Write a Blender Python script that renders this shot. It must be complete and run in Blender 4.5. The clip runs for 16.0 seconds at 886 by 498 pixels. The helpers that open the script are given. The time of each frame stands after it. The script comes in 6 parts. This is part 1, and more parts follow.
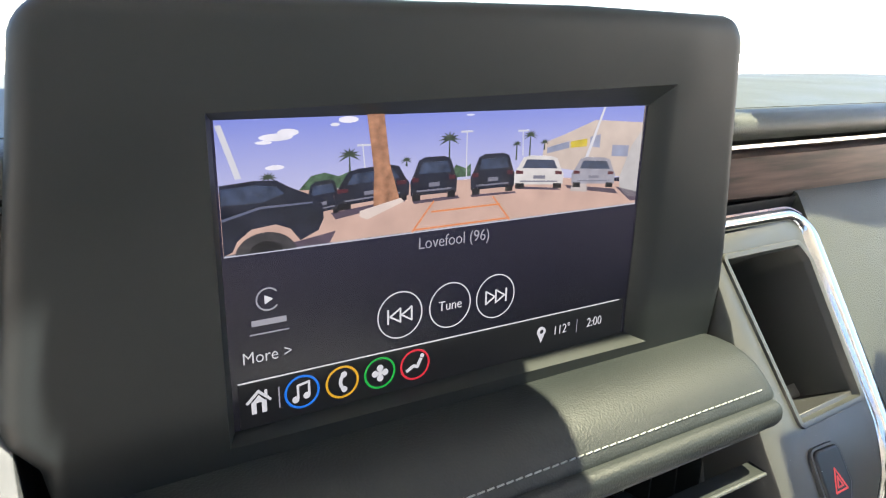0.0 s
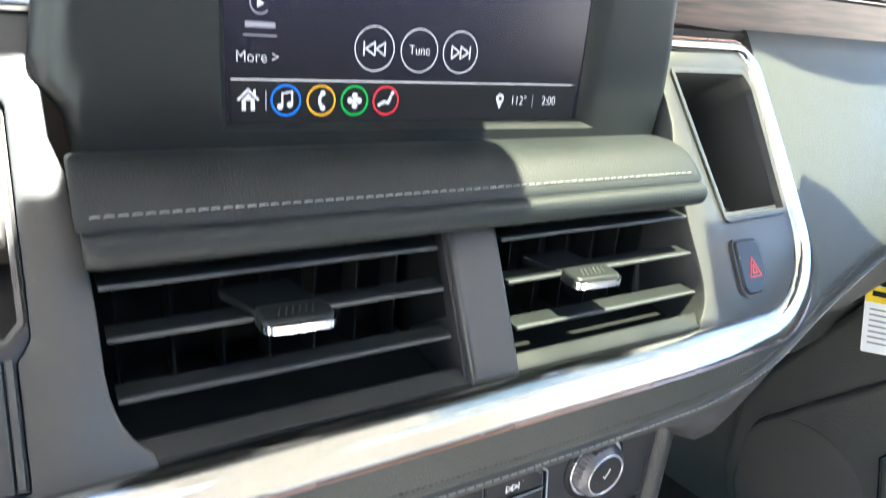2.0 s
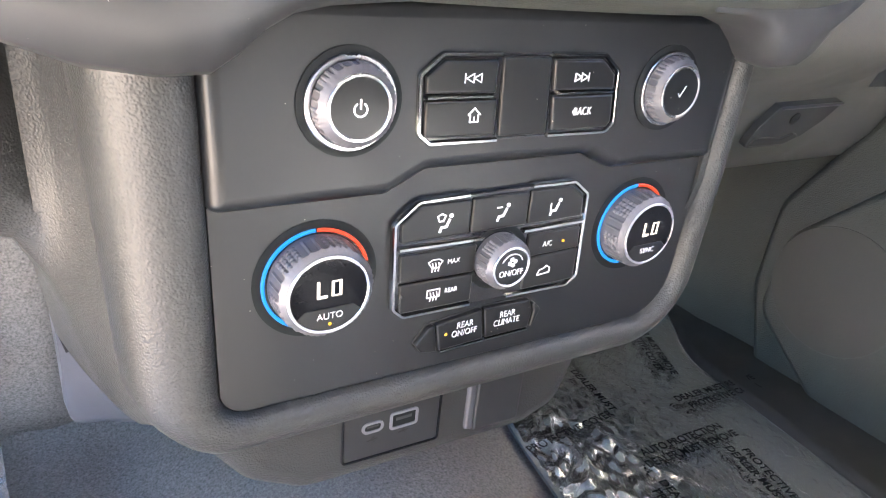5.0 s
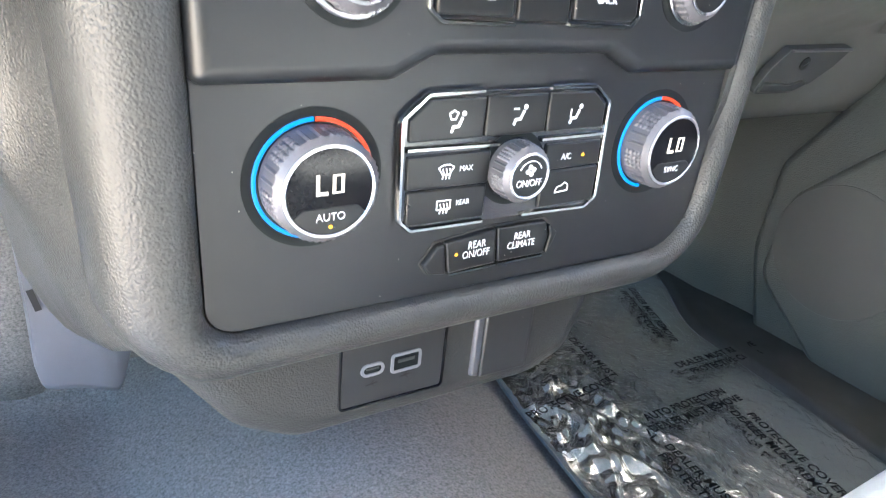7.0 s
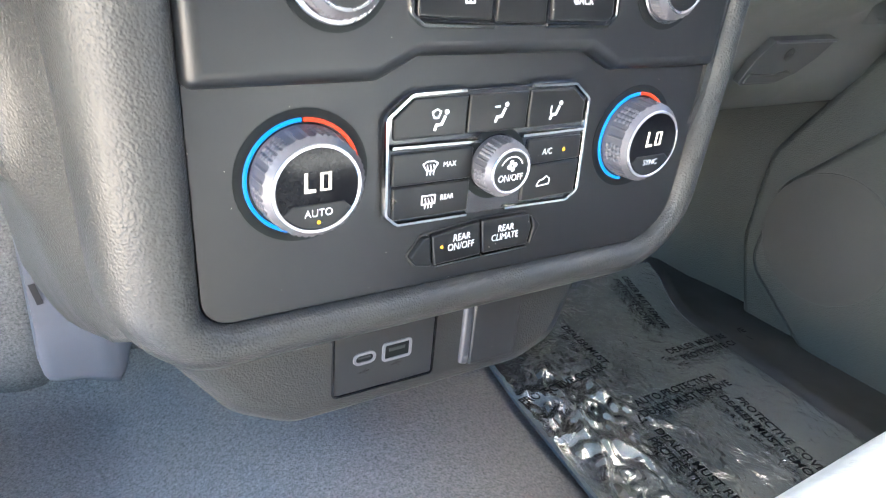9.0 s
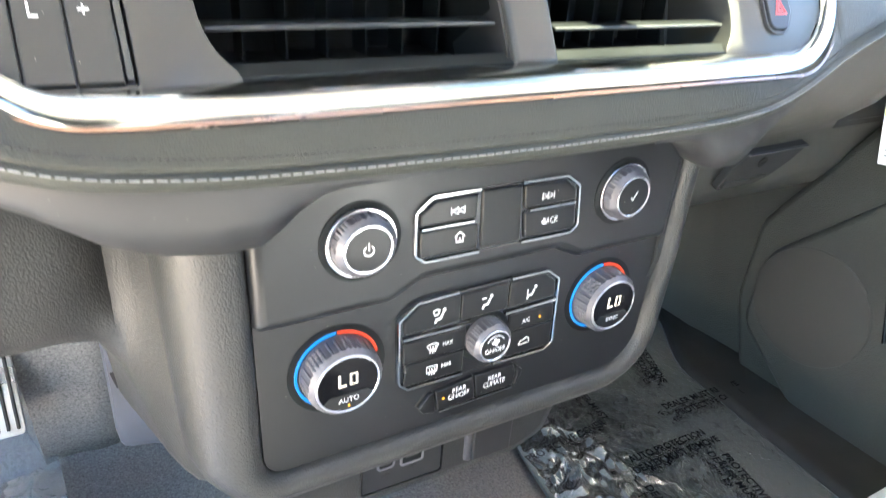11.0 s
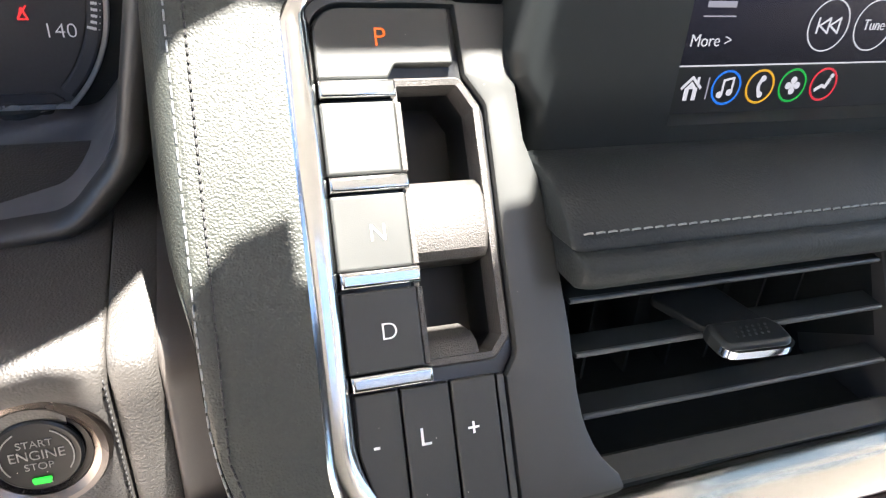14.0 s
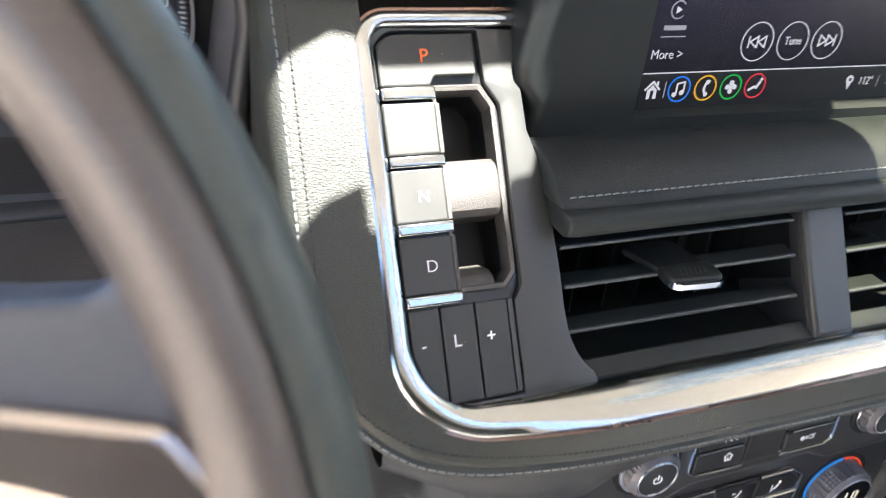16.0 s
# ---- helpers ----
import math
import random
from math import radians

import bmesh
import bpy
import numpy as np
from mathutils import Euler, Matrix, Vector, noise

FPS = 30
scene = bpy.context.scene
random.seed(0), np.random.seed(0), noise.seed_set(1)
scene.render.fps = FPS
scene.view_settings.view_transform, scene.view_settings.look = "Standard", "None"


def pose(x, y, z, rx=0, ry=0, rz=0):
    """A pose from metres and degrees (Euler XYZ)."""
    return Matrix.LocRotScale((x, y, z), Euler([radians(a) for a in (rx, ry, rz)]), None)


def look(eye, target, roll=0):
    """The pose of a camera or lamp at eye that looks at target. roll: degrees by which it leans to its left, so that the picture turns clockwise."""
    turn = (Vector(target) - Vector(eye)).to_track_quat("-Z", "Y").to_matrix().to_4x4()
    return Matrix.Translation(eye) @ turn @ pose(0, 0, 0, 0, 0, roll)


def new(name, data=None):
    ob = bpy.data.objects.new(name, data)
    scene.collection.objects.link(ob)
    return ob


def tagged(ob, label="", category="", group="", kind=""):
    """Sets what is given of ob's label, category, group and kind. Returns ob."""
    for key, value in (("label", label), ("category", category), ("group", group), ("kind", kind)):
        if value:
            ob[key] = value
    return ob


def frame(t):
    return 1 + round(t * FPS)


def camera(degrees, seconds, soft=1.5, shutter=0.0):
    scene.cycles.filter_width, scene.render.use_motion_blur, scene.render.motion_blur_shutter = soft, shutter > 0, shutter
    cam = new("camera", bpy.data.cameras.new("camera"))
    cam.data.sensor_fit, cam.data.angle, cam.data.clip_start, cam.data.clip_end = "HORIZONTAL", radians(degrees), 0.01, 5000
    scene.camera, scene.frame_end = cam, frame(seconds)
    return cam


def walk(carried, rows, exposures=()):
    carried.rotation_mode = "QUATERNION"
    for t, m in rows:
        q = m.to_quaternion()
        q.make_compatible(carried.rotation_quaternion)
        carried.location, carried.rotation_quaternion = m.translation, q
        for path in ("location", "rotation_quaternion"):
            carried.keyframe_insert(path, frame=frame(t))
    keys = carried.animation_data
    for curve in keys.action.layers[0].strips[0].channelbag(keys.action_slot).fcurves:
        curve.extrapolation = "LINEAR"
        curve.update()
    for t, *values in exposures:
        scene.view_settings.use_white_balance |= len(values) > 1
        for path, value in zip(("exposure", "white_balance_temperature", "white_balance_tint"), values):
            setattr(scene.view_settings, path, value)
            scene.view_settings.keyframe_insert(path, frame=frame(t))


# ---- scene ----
cam = camera(66.8, 16.0, 1.1, 0.4)
METRES, EYE, TILT, LEAN, TURN = 1.05, 0.9, -16.933, -1.247, -30.278
ROWS = [
    (0.0, 0.0, 0.0, 0.0, 0.0, 0.0, 0.0),
    (0.5, -0.0012, -0.0102, -0.0069, 0.22, -0.3, -0.56),
    (1.0, 0.0022, -0.0241, -0.0247, -0.18, -0.95, -1.4),
    (1.5, 0.0099, -0.0446, -0.056, -0.71, -2.01, -1.74),
    (2.0, 0.0142, -0.0496, -0.109, -1.05, -3.5, -3.45),
    (2.5, 0.0207, -0.0616, -0.1547, -0.54, -5.29, -3.12),
    (3.0, 0.0221, -0.0651, -0.2059, -0.14, -7.84, -3.85),
    (3.5, 0.0147, -0.0514, -0.2537, -0.76, -7.61, -3.4),
    (4.0, 0.0017, -0.0403, -0.2898, -0.47, -7.69, -4.12),
    (6.5, -0.0091, -0.0031, -0.3427, -1.88, -7.86, -3.62),
    (7.0, -0.0137, 0.0082, -0.3666, -2.43, -7.97, -3.75),
    (7.5, -0.0126, 0.0131, -0.3766, -3.03, -8.04, -3.5),
    (8.0, -0.012, 0.013, -0.3807, -3.16, -8.37, -3.69),
    (10.5, 0.0009, -0.0708, -0.2791, -0.96, -9.67, -1.96),
    (11.0, 0.0024, -0.0943, -0.2345, -0.04, -9.76, -2.56),
    (11.5, 0.0021, -0.1099, -0.167, 1.29, -6.5, -2.46),
    (12.0, -0.019, -0.1239, -0.1366, 4.32, -3.58, -3.66),
    (12.5, -0.0426, -0.1104, -0.1287, 7.24, -2.79, -3.71),
    (13.0, -0.0753, -0.0795, -0.1249, 8.3, -3.08, -4.59),
    (13.5, -0.1071, -0.052, -0.1026, 9.43, -5.5, -5.13),
    (14.0, -0.1205, -0.0358, -0.0822, 11.44, -11.73, -5.51),
    (14.5, -0.1252, -0.0306, -0.0646, 11.8, -15.02, -7.08),
    (15.0, -0.1281, -0.0311, -0.0616, 11.46, -15.47, -7.77),
    (15.5, -0.1238, -0.0472, -0.0645, 11.31, -15.67, -7.46),
    (16.0, -0.118, -0.1341, -0.0741, 10.96, -13.4, -5.58),
]
walk(cam, [(t, pose(-0.166, -0.187, EYE, TILT, LEAN, TURN) @ pose(METRES * x, METRES * y, METRES * z, 90 + pitch, roll, yaw)) for t, x, y, z, yaw, pitch, roll in ROWS], exposures=[(0.0, 3.55, 6250, 9), (1.0, 3.75, 6200, 9), (1.5, 4.05, 6150, 8), (2.0, 4.2, 5800, 5), (2.5, 4.45, 5750, 5), (3.5, 4.88, 5950, 9), (4.0, 4.83, 6300, 15), (6.5, 5.2, 5900, 6), (8.0, 5.14, 5850, 5), (10.5, 4.98, 5950, 6), (11.0, 4.86, 6050, 5), (11.5, 4.7, 6000, 6), (12.0, 3.9, 6000, 8), (13.0, 3.65, 6000, 8), (14.5, 3.71, 6150, 12), (16.0, 3.62, 6050, 10)])

# ---- light ----
SUN_WAY = Vector((-0.2, 0.22, -1.0)).normalized()
world = bpy.data.worlds.new("sky")
scene.world = world
world.use_nodes = True
wn = world.node_tree
sky = wn.nodes.new("ShaderNodeTexSky")
sky.sky_type, sky.sun_disc = "NISHITA", False
sky.sun_elevation = math.asin(-SUN_WAY.z)
sky.sun_rotation = math.atan2(-SUN_WAY.x, -SUN_WAY.y)
wn.links.new(sky.outputs[0], wn.nodes["Background"].inputs[0])
wn.nodes["Background"].inputs[1].default_value = 0.062
sun = new("sun", bpy.data.lights.new("sun", "SUN"))
sun.data.energy, sun.data.angle, sun.data.color = 5.6, radians(0.5), (1.0, 0.91, 0.79)
sun.matrix_world = look((0, 0, 5), Vector((0, 0, 5)) + SUN_WAY)


# ---- materials ----
def nodes_of(name):
    m = bpy.data.materials.new(name)
    m.use_nodes = True
    return m, m.node_tree, m.node_tree.nodes["Principled BSDF"]


def surface(name, color, rough=0.5, metal=0.0, grain=0.0, size=900.0, kind="noise", vary=0.12, rvary=0.08, coat=0.0, big=18.0, spec=0.5, dust=0.0, depth=0.35):
    """A procedural surface: base colour that drifts at two scales, uneven gloss and a fine relief."""
    m, t, p = nodes_of(name)
    co = t.nodes.new("ShaderNodeTexCoord")
    n1 = t.nodes.new("ShaderNodeTexNoise")
    n1.inputs["Scale"].default_value, n1.inputs["Detail"].default_value = big, 5
    t.links.new(co.outputs["Object"], n1.inputs["Vector"])
    n2 = t.nodes.new("ShaderNodeTexNoise")
    n2.inputs["Scale"].default_value, n2.inputs["Detail"].default_value = size * 0.6, 3
    t.links.new(co.outputs["Object"], n2.inputs["Vector"])
    mix = t.nodes.new("ShaderNodeMath")
    mix.operation = "ADD"
    t.links.new(n1.outputs[0], mix.inputs[0])
    t.links.new(n2.outputs[0], mix.inputs[1])
    ramp = t.nodes.new("ShaderNodeMapRange")
    ramp.inputs["From Min"].default_value, ramp.inputs["From Max"].default_value = 0.6, 1.4
    ramp.inputs["To Min"].default_value, ramp.inputs["To Max"].default_value = 1 - vary, 1 + vary
    t.links.new(mix.outputs[0], ramp.inputs["Value"])
    col = t.nodes.new("ShaderNodeVectorMath")
    col.operation = "SCALE"
    col.inputs[0].default_value = color
    t.links.new(ramp.outputs[0], col.inputs["Scale"])
    last = col.outputs[0]
    if dust:
        sp = t.nodes.new("ShaderNodeTexVoronoi")
        sp.inputs["Scale"].default_value = 120
        t.links.new(co.outputs["Object"], sp.inputs["Vector"])
        lt = t.nodes.new("ShaderNodeMath")
        lt.operation = "LESS_THAN"
        lt.inputs[1].default_value = dust * 2
        t.links.new(sp.outputs["Distance"], lt.inputs[0])
        mx = t.nodes.new("ShaderNodeMix")
        mx.data_type = "RGBA"
        mx.inputs["B"].default_value = (0.32, 0.3, 0.27, 1)
        t.links.new(lt.outputs[0], mx.inputs["Factor"])
        t.links.new(last, mx.inputs["A"])
        last = mx.outputs["Result"]
    t.links.new(last, p.inputs["Base Color"])
    rr = t.nodes.new("ShaderNodeMapRange")
    rr.inputs["From Min"].default_value, rr.inputs["From Max"].default_value = 0.3, 0.7
    rr.inputs["To Min"].default_value, rr.inputs["To Max"].default_value = max(rough - rvary, 0.02), rough + rvary
    t.links.new(n1.outputs[0], rr.inputs["Value"])
    t.links.new(rr.outputs[0], p.inputs["Roughness"])
    p.inputs["Metallic"].default_value = metal
    p.inputs["Specular IOR Level"].default_value = spec
    p.inputs["Coat Weight"].default_value = coat
    if grain:
        if kind == "noise":
            g = n2.outputs[0]
            n2.inputs["Scale"].default_value = size
        elif kind in ("leather", "pebble"):
            wob = t.nodes.new("ShaderNodeTexNoise")
            wob.inputs["Scale"].default_value = size * 0.5
            t.links.new(co.outputs["Object"], wob.inputs["Vector"])
            off = t.nodes.new("ShaderNodeVectorMath")
            off.operation = "MULTIPLY_ADD"
            off.inputs[1].default_value = ((0.5 if kind == "leather" else 0.2) / size,) * 3
            t.links.new(wob.outputs["Color"], off.inputs[0])
            t.links.new(co.outputs["Object"], off.inputs[2])
            v = t.nodes.new("ShaderNodeTexVoronoi")
            v.feature = "SMOOTH_F1"
            v.inputs["Scale"].default_value = size
            t.links.new(off.outputs[0], v.inputs["Vector"])
            inv = t.nodes.new("ShaderNodeMath")
            inv.operation = "SUBTRACT"
            inv.inputs[0].default_value = 1.0
            t.links.new(v.outputs["Distance"], inv.inputs[1])
            g = inv.outputs[0]
        b = t.nodes.new("ShaderNodeBump")
        b.inputs["Strength"].default_value = grain
        b.inputs["Distance"].default_value = depth / size
        t.links.new(g, b.inputs["Height"])
        t.links.new(b.outputs[0], p.inputs["Normal"])
    return m


def glow(name, color, strength):
    m, t, p = nodes_of(name)
    p.inputs["Base Color"].default_value = (*[0.1 * c for c in color], 1)
    p.inputs["Emission Color"].default_value = (*color, 1)
    p.inputs["Emission Strength"].default_value = strength
    p.inputs["Specular IOR Level"].default_value = 0.25
    return m


LEATHER = surface("black_leather", (0.0255, 0.0282, 0.0232), 0.53, grain=0.95, size=1150, kind="leather", vary=0.15, big=9, spec=0.5)
ROLL_LEATHER = surface("smooth_leather", (0.0105, 0.0132, 0.0136), 0.55, grain=0.45, size=900, kind="leather", vary=0.12, big=9, spec=0.32)
GRAINED = surface("grained_plastic", (0.0305, 0.0308, 0.0298), 0.43, grain=0.7, size=800, kind="pebble", vary=0.12, big=10, depth=0.45, spec=0.38)
SATIN = surface("satin_black_plastic", (0.023, 0.0237, 0.0247), 0.45, grain=0.15, size=2600, vary=0.1, dust=0.012)
FASCIA = surface("satin_grey_plastic", (0.031, 0.0328, 0.031), 0.42, grain=0.12, size=2600, vary=0.08, dust=0.01)
HOUSING = surface("screen_housing_plastic", (0.0078, 0.0102, 0.0106), 0.52, grain=0.12, size=2400, vary=0.08, spec=0.3)
BUTTON = surface("button_plastic", (0.021, 0.0225, 0.0205), 0.5, grain=0.2, size=2200, vary=0.12, dust=0.014, spec=0.55)
PANELM = surface("black_panel_plastic", (0.0062, 0.0072, 0.0086), 0.39, grain=0.2, size=2600, vary=0.15, dust=0.014, spec=0.48, big=12)
SLATM = surface("vent_plastic", (0.0115, 0.0138, 0.0142), 0.36, grain=0.12, size=2600, vary=0.1, spec=0.3)
VOID = surface("black_duct_plastic", (0.006, 0.0075, 0.008), 0.6, spec=0.2)
RINGM = surface("brushed_ring", (0.5, 0.5, 0.53), 0.26, 1.0, vary=0.05)
LIP = surface("slat_lip_plastic", (0.04, 0.044, 0.046), 0.4, vary=0.06)
CAPM = surface("smoked_cap", (0.003, 0.003, 0.004), 0.16, vary=0.2, spec=0.12, rvary=0.03)
GLOSS = surface("gloss_black_plastic", (0.012, 0.012, 0.014), 0.12, vary=0.2, coat=0.3, dust=0.012)
DARK = surface("dark_cavity_plastic", (0.014, 0.0128, 0.0122), 0.6, grain=0.2, size=1500)
TEXTURED = surface("sparkled_plastic", (0.058, 0.055, 0.051), 0.42, grain=1.0, size=1300, vary=0.35, depth=0.6)
CHROME = surface("satin_chrome", (0.42, 0.43, 0.43), 0.15, 1.0, grain=0.015, size=420, vary=0.06, rvary=0.03, big=25)
BRIGHT = surface("bright_chrome", (0.8, 0.8, 0.82), 0.12, 1.0, vary=0.04)
KEYM = surface("key_plastic", (0.0065, 0.007, 0.0075), 0.34, grain=0.1, size=3000, vary=0.1, dust=0.02, spec=0.34)
FRAMECHROME = surface("dark_chrome", (0.36, 0.37, 0.375), 0.15, 1.0, vary=0.06, rvary=0.06)
KNOB = surface("knob_grey_metal", (0.1, 0.098, 0.108), 0.42, 0.4, grain=0.15, size=2500, vary=0.08)
WOODM, wt, wp = nodes_of("dark_wood_veneer")
wc = wt.nodes.new("ShaderNodeTexCoord")
wm = wt.nodes.new("ShaderNodeMapping")
wm.inputs["Scale"].default_value = (9, 60, 130)
wnz = wt.nodes.new("ShaderNodeTexNoise")
wnz.inputs["Scale"].default_value, wnz.inputs["Detail"].default_value = 1.6, 8
wr = wt.nodes.new("ShaderNodeValToRGB")
wr.color_ramp.elements[0].position, wr.color_ramp.elements[0].color = 0.35, (0.018, 0.012, 0.011, 1)
wr.color_ramp.elements[1].position, wr.color_ramp.elements[1].color = 0.68, (0.085, 0.055, 0.046, 1)
wt.links.new(wc.outputs["Object"], wm.inputs[0])
wt.links.new(wm.outputs[0], wnz.inputs["Vector"])
wt.links.new(wnz.outputs[0], wr.inputs[0])
wt.links.new(wr.outputs[0], wp.inputs["Base Color"])
wp.inputs["Roughness"].default_value = 0.45
CARPET = surface("grey_carpet", (0.196, 0.19, 0.181), 0.95, grain=1.0, size=480, vary=0.5, big=300, spec=0.1)
THREAD = surface("grey_thread", (0.2, 0.21, 0.215), 0.8, vary=0.1)
DARKTHREAD = surface("black_thread", (0.03, 0.03, 0.03), 0.8)
WHITEINK = surface("white_print", (0.75, 0.75, 0.76), 0.5, vary=0.03)
REDINK = surface("red_print", (0.55, 0.05, 0.05), 0.5, vary=0.05)
LININGM = surface("grey_headliner", (0.6, 0.6, 0.58), 0.95, grain=0.3, size=1200)
DOORM = surface("door_plastic", (0.05, 0.053, 0.045), 0.5, grain=0.6, size=620, kind="leather", depth=0.5)
SEATM = surface("seat_leather", (0.07, 0.07, 0.07), 0.5, grain=0.3, size=500, kind="leather")
ALU = surface("pedal_metal", (0.6, 0.6, 0.6), 0.3, 1.0)
GROUNDM = surface("pale_concrete", (0.48, 0.41, 0.34), 0.9, grain=0.4, size=60, vary=0.2, big=0.6)


# ---- mesh helpers ----
def frame3(o, x, y):
    """A matrix with origin o and the axes x, y and x cross y."""
    x, y = Vector(x).normalized(), Vector(y).normalized()
    z = x.cross(y).normalized()
    y = z.cross(x)
    m = Matrix((x, y, z)).transposed().to_4x4()
    m.translation = o
    return m


# The sloping face of the dash: x across, v up along it, h out of it.
FACE = frame3((0, -0.019, 0.62), (1, 0, 0), (0, 0.545, 0.838))
# The upright climate panel: x across, v = height above 0.44, h towards the seats.
PANEL = Matrix(((1.0244, -0.0164, 0, 0.0034), (0, 0, -1, 0.001), (-0.0026, 1.0087, 0, 0.4379), (0, 0, 0, 1)))


def thing(name, m, label, category, group="", kind=""):
    ob = new(name)
    ob.empty_display_size = 0.02
    ob.matrix_world = m
    return tagged(ob, label, category, group, kind)


def mesh_of(bm, name, angle=40):
    bmesh.ops.remove_doubles(bm, verts=bm.verts, dist=2e-6)
    bmesh.ops.recalc_face_normals(bm, faces=bm.faces)
    me = bpy.data.meshes.new(name)
    bm.to_mesh(me)
    bm.free()
    me.shade_smooth()
    me.set_sharp_from_angle(angle=radians(angle))
    return me


def part(name, bm, material, parent, label="", angle=40):
    me = mesh_of(bm, name, angle)
    me.materials.append(material)
    ob = new(name, me)
    ob.parent = parent
    return tagged(ob, label)


def solo(name, bm, material, label, category, kind="", m=None, angle=40, group=""):
    me = mesh_of(bm, name, angle)
    me.materials.append(material)
    ob = new(name, me)
    if m is not None:
        ob.matrix_world = m
    return tagged(ob, label, category, group, kind)


def ccw(p):
    a = sum(p[i - 1][0] * p[i][1] - p[i][0] * p[i - 1][1] for i in range(len(p)))
    return list(p) if a > 0 else list(p)[::-1]


def rounded(pts, r, n=5):
    """The outline with its corners filleted; r is one radius or one for each corner."""
    out, k = [], len(pts)
    rs = r if isinstance(r, (list, tuple)) else [r] * k
    for i in range(k):
        a, b, c = Vector(pts[i - 1]), Vector(pts[i]), Vector(pts[(i + 1) % k])
        u, w = (a - b), (c - b)
        lu, lw = u.length, w.length
        u.normalize(), w.normalize()
        ang = u.angle(w)
        if rs[i] <= 0 or ang > 3.1:
            out.append(tuple(b))
            continue
        d = min(rs[i] / math.tan(ang / 2), lu * 0.48, lw * 0.48)
        rad = d * math.tan(ang / 2)
        cen = b + (u + w).normalized() * (rad / math.sin(ang / 2))
        p0, p1 = b + u * d - cen, b + w * d - cen
        a0, a1 = math.atan2(p0.y, p0.x), math.atan2(p1.y, p1.x)
        da = (a1 - a0 + math.pi) % (2 * math.pi) - math.pi
        out += [(cen.x + rad * math.cos(a0 + da * j / n), cen.y + rad * math.sin(a0 + da * j / n)) for j in range(n + 1)]
    return out


def box2(x0, y0, x1, y1, r=0.0, n=4):
    return rounded([(x0, y0), (x1, y0), (x1, y1), (x0, y1)], r, n)


def circle2(cx, cy, r, n=48):
    return [(cx + r * math.cos(2 * math.pi * i / n), cy + r * math.sin(2 * math.pi * i / n)) for i in range(n)]


def inset(p, d):
    p, out, k = ccw(p), [], len(p)
    for i in range(k):
        a, b, c = Vector(p[i - 1]), Vector(p[i]), Vector(p[(i + 1) % k])
        e, f = (b - a), (c - b)
        e = e.normalized() if e.length > 1e-9 else f.normalized()
        f = f.normalized() if f.length > 1e-9 else e
        n = Vector((-e.y - f.y, e.x + f.x))
        n = n.normalized() if n.length > 1e-6 else Vector((-e.y, e.x))
        s = max(n.dot(Vector((-e.y, e.x))), 0.4)
        out.append(tuple(b + n * d / s))
    # where a small fillet turned inside out, its points meet where the straight sides cross
    for again in range(4):
        flip = [(Vector(out[i]) - Vector(out[i - 1])).dot(Vector(p[i]) - Vector(p[i - 1])) <= 1e-12 for i in range(k)]
        if any(flip) and not all(flip):
            i0 = flip.index(False)
            i = 1
            while i <= k:
                a = (i0 + i) % k
                if not flip[a]:
                    i += 1
                    continue
                j = i
                while flip[(i0 + j) % k]:
                    j += 1
                g, f = (a - 1) % k, (i0 + j) % k
                u, w = Vector(p[g]) - Vector(p[g - 1]), Vector(p[f]) - Vector(p[f - 1])
                pu, pw = Vector(out[g - 1]), Vector(out[f])
                den = u.x * w.y - u.y * w.x
                if abs(den) > 1e-12:
                    t = ((pw.x - pu.x) * w.y - (pw.y - pu.y) * w.x) / den
                    q = tuple(pu + u * t)
                else:
                    q = tuple((pu + pw) / 2)
                for m in range(i - 1, j):
                    out[(i0 + m) % k] = q
                i = j
    return out


def rings(bm, loops, close0=True, close1=True):
    """Joins loops of 3D points of equal length into a skin."""
    vs = [[bm.verts.new(q) for q in lp] for lp in loops]
    k = len(vs[0])
    for a, b in zip(vs, vs[1:]):
        for i in range(k):
            bm.faces.new((a[i - 1], a[i], b[i], b[i - 1]))
    if close0:
        bm.faces.new(vs[0][::-1])
    if close1:
        bm.faces.new(vs[-1])
    return vs


def prism(p, h0, h1, bevel=0.0, bm=None, back=True):
    """A plate with outline p from h0 to h1 and a rounded front edge."""
    bm = bm or bmesh.new()
    p = ccw(p)
    loops = [[(x, y, h0) for x, y in p]]
    if bevel:
        loops.append([(x, y, h1 - bevel) for x, y in p])
        for a in (30, 60, 90):
            q = inset(p, bevel * (1 - math.cos(radians(a))))
            loops.append([(x, y, h1 - bevel + bevel * math.sin(radians(a))) for x, y in q])
        loops.append([(x, y, h1) for x, y in inset(p, bevel + 0.0003)])
    else:
        loops.append([(x, y, h1) for x, y in p])
    rings(bm, loops, back, True)
    return bm


def plate(outer, holes, h0, h1, bevel=0.0008, bm=None):
    """A face with openings through it; the walls of the openings go down to h0."""
    bm = bm or bmesh.new()
    edges = []
    for lp, sign in [(ccw(outer), 1)] + [(ccw(h), -1) for h in holes]:
        q = inset(lp, sign * bevel)
        rows = [[bm.verts.new((x, y, h)) for x, y in pts] for pts, h in ((lp, h0), (lp, h1 - bevel), (inset(lp, sign * bevel * 0.3), h1 - bevel * 0.3), (q, h1))]
        k = len(lp)
        for a, b in zip(rows, rows[1:]):
            for i in range(k):
                bm.faces.new((a[i - 1], a[i], b[i], b[i - 1]))
        top = rows[-1]
        for i in range(k):
            edges.append(bm.edges.get((top[i - 1], top[i])))
    bmesh.ops.triangle_fill(bm, use_beauty=True, edges=edges)
    return bm


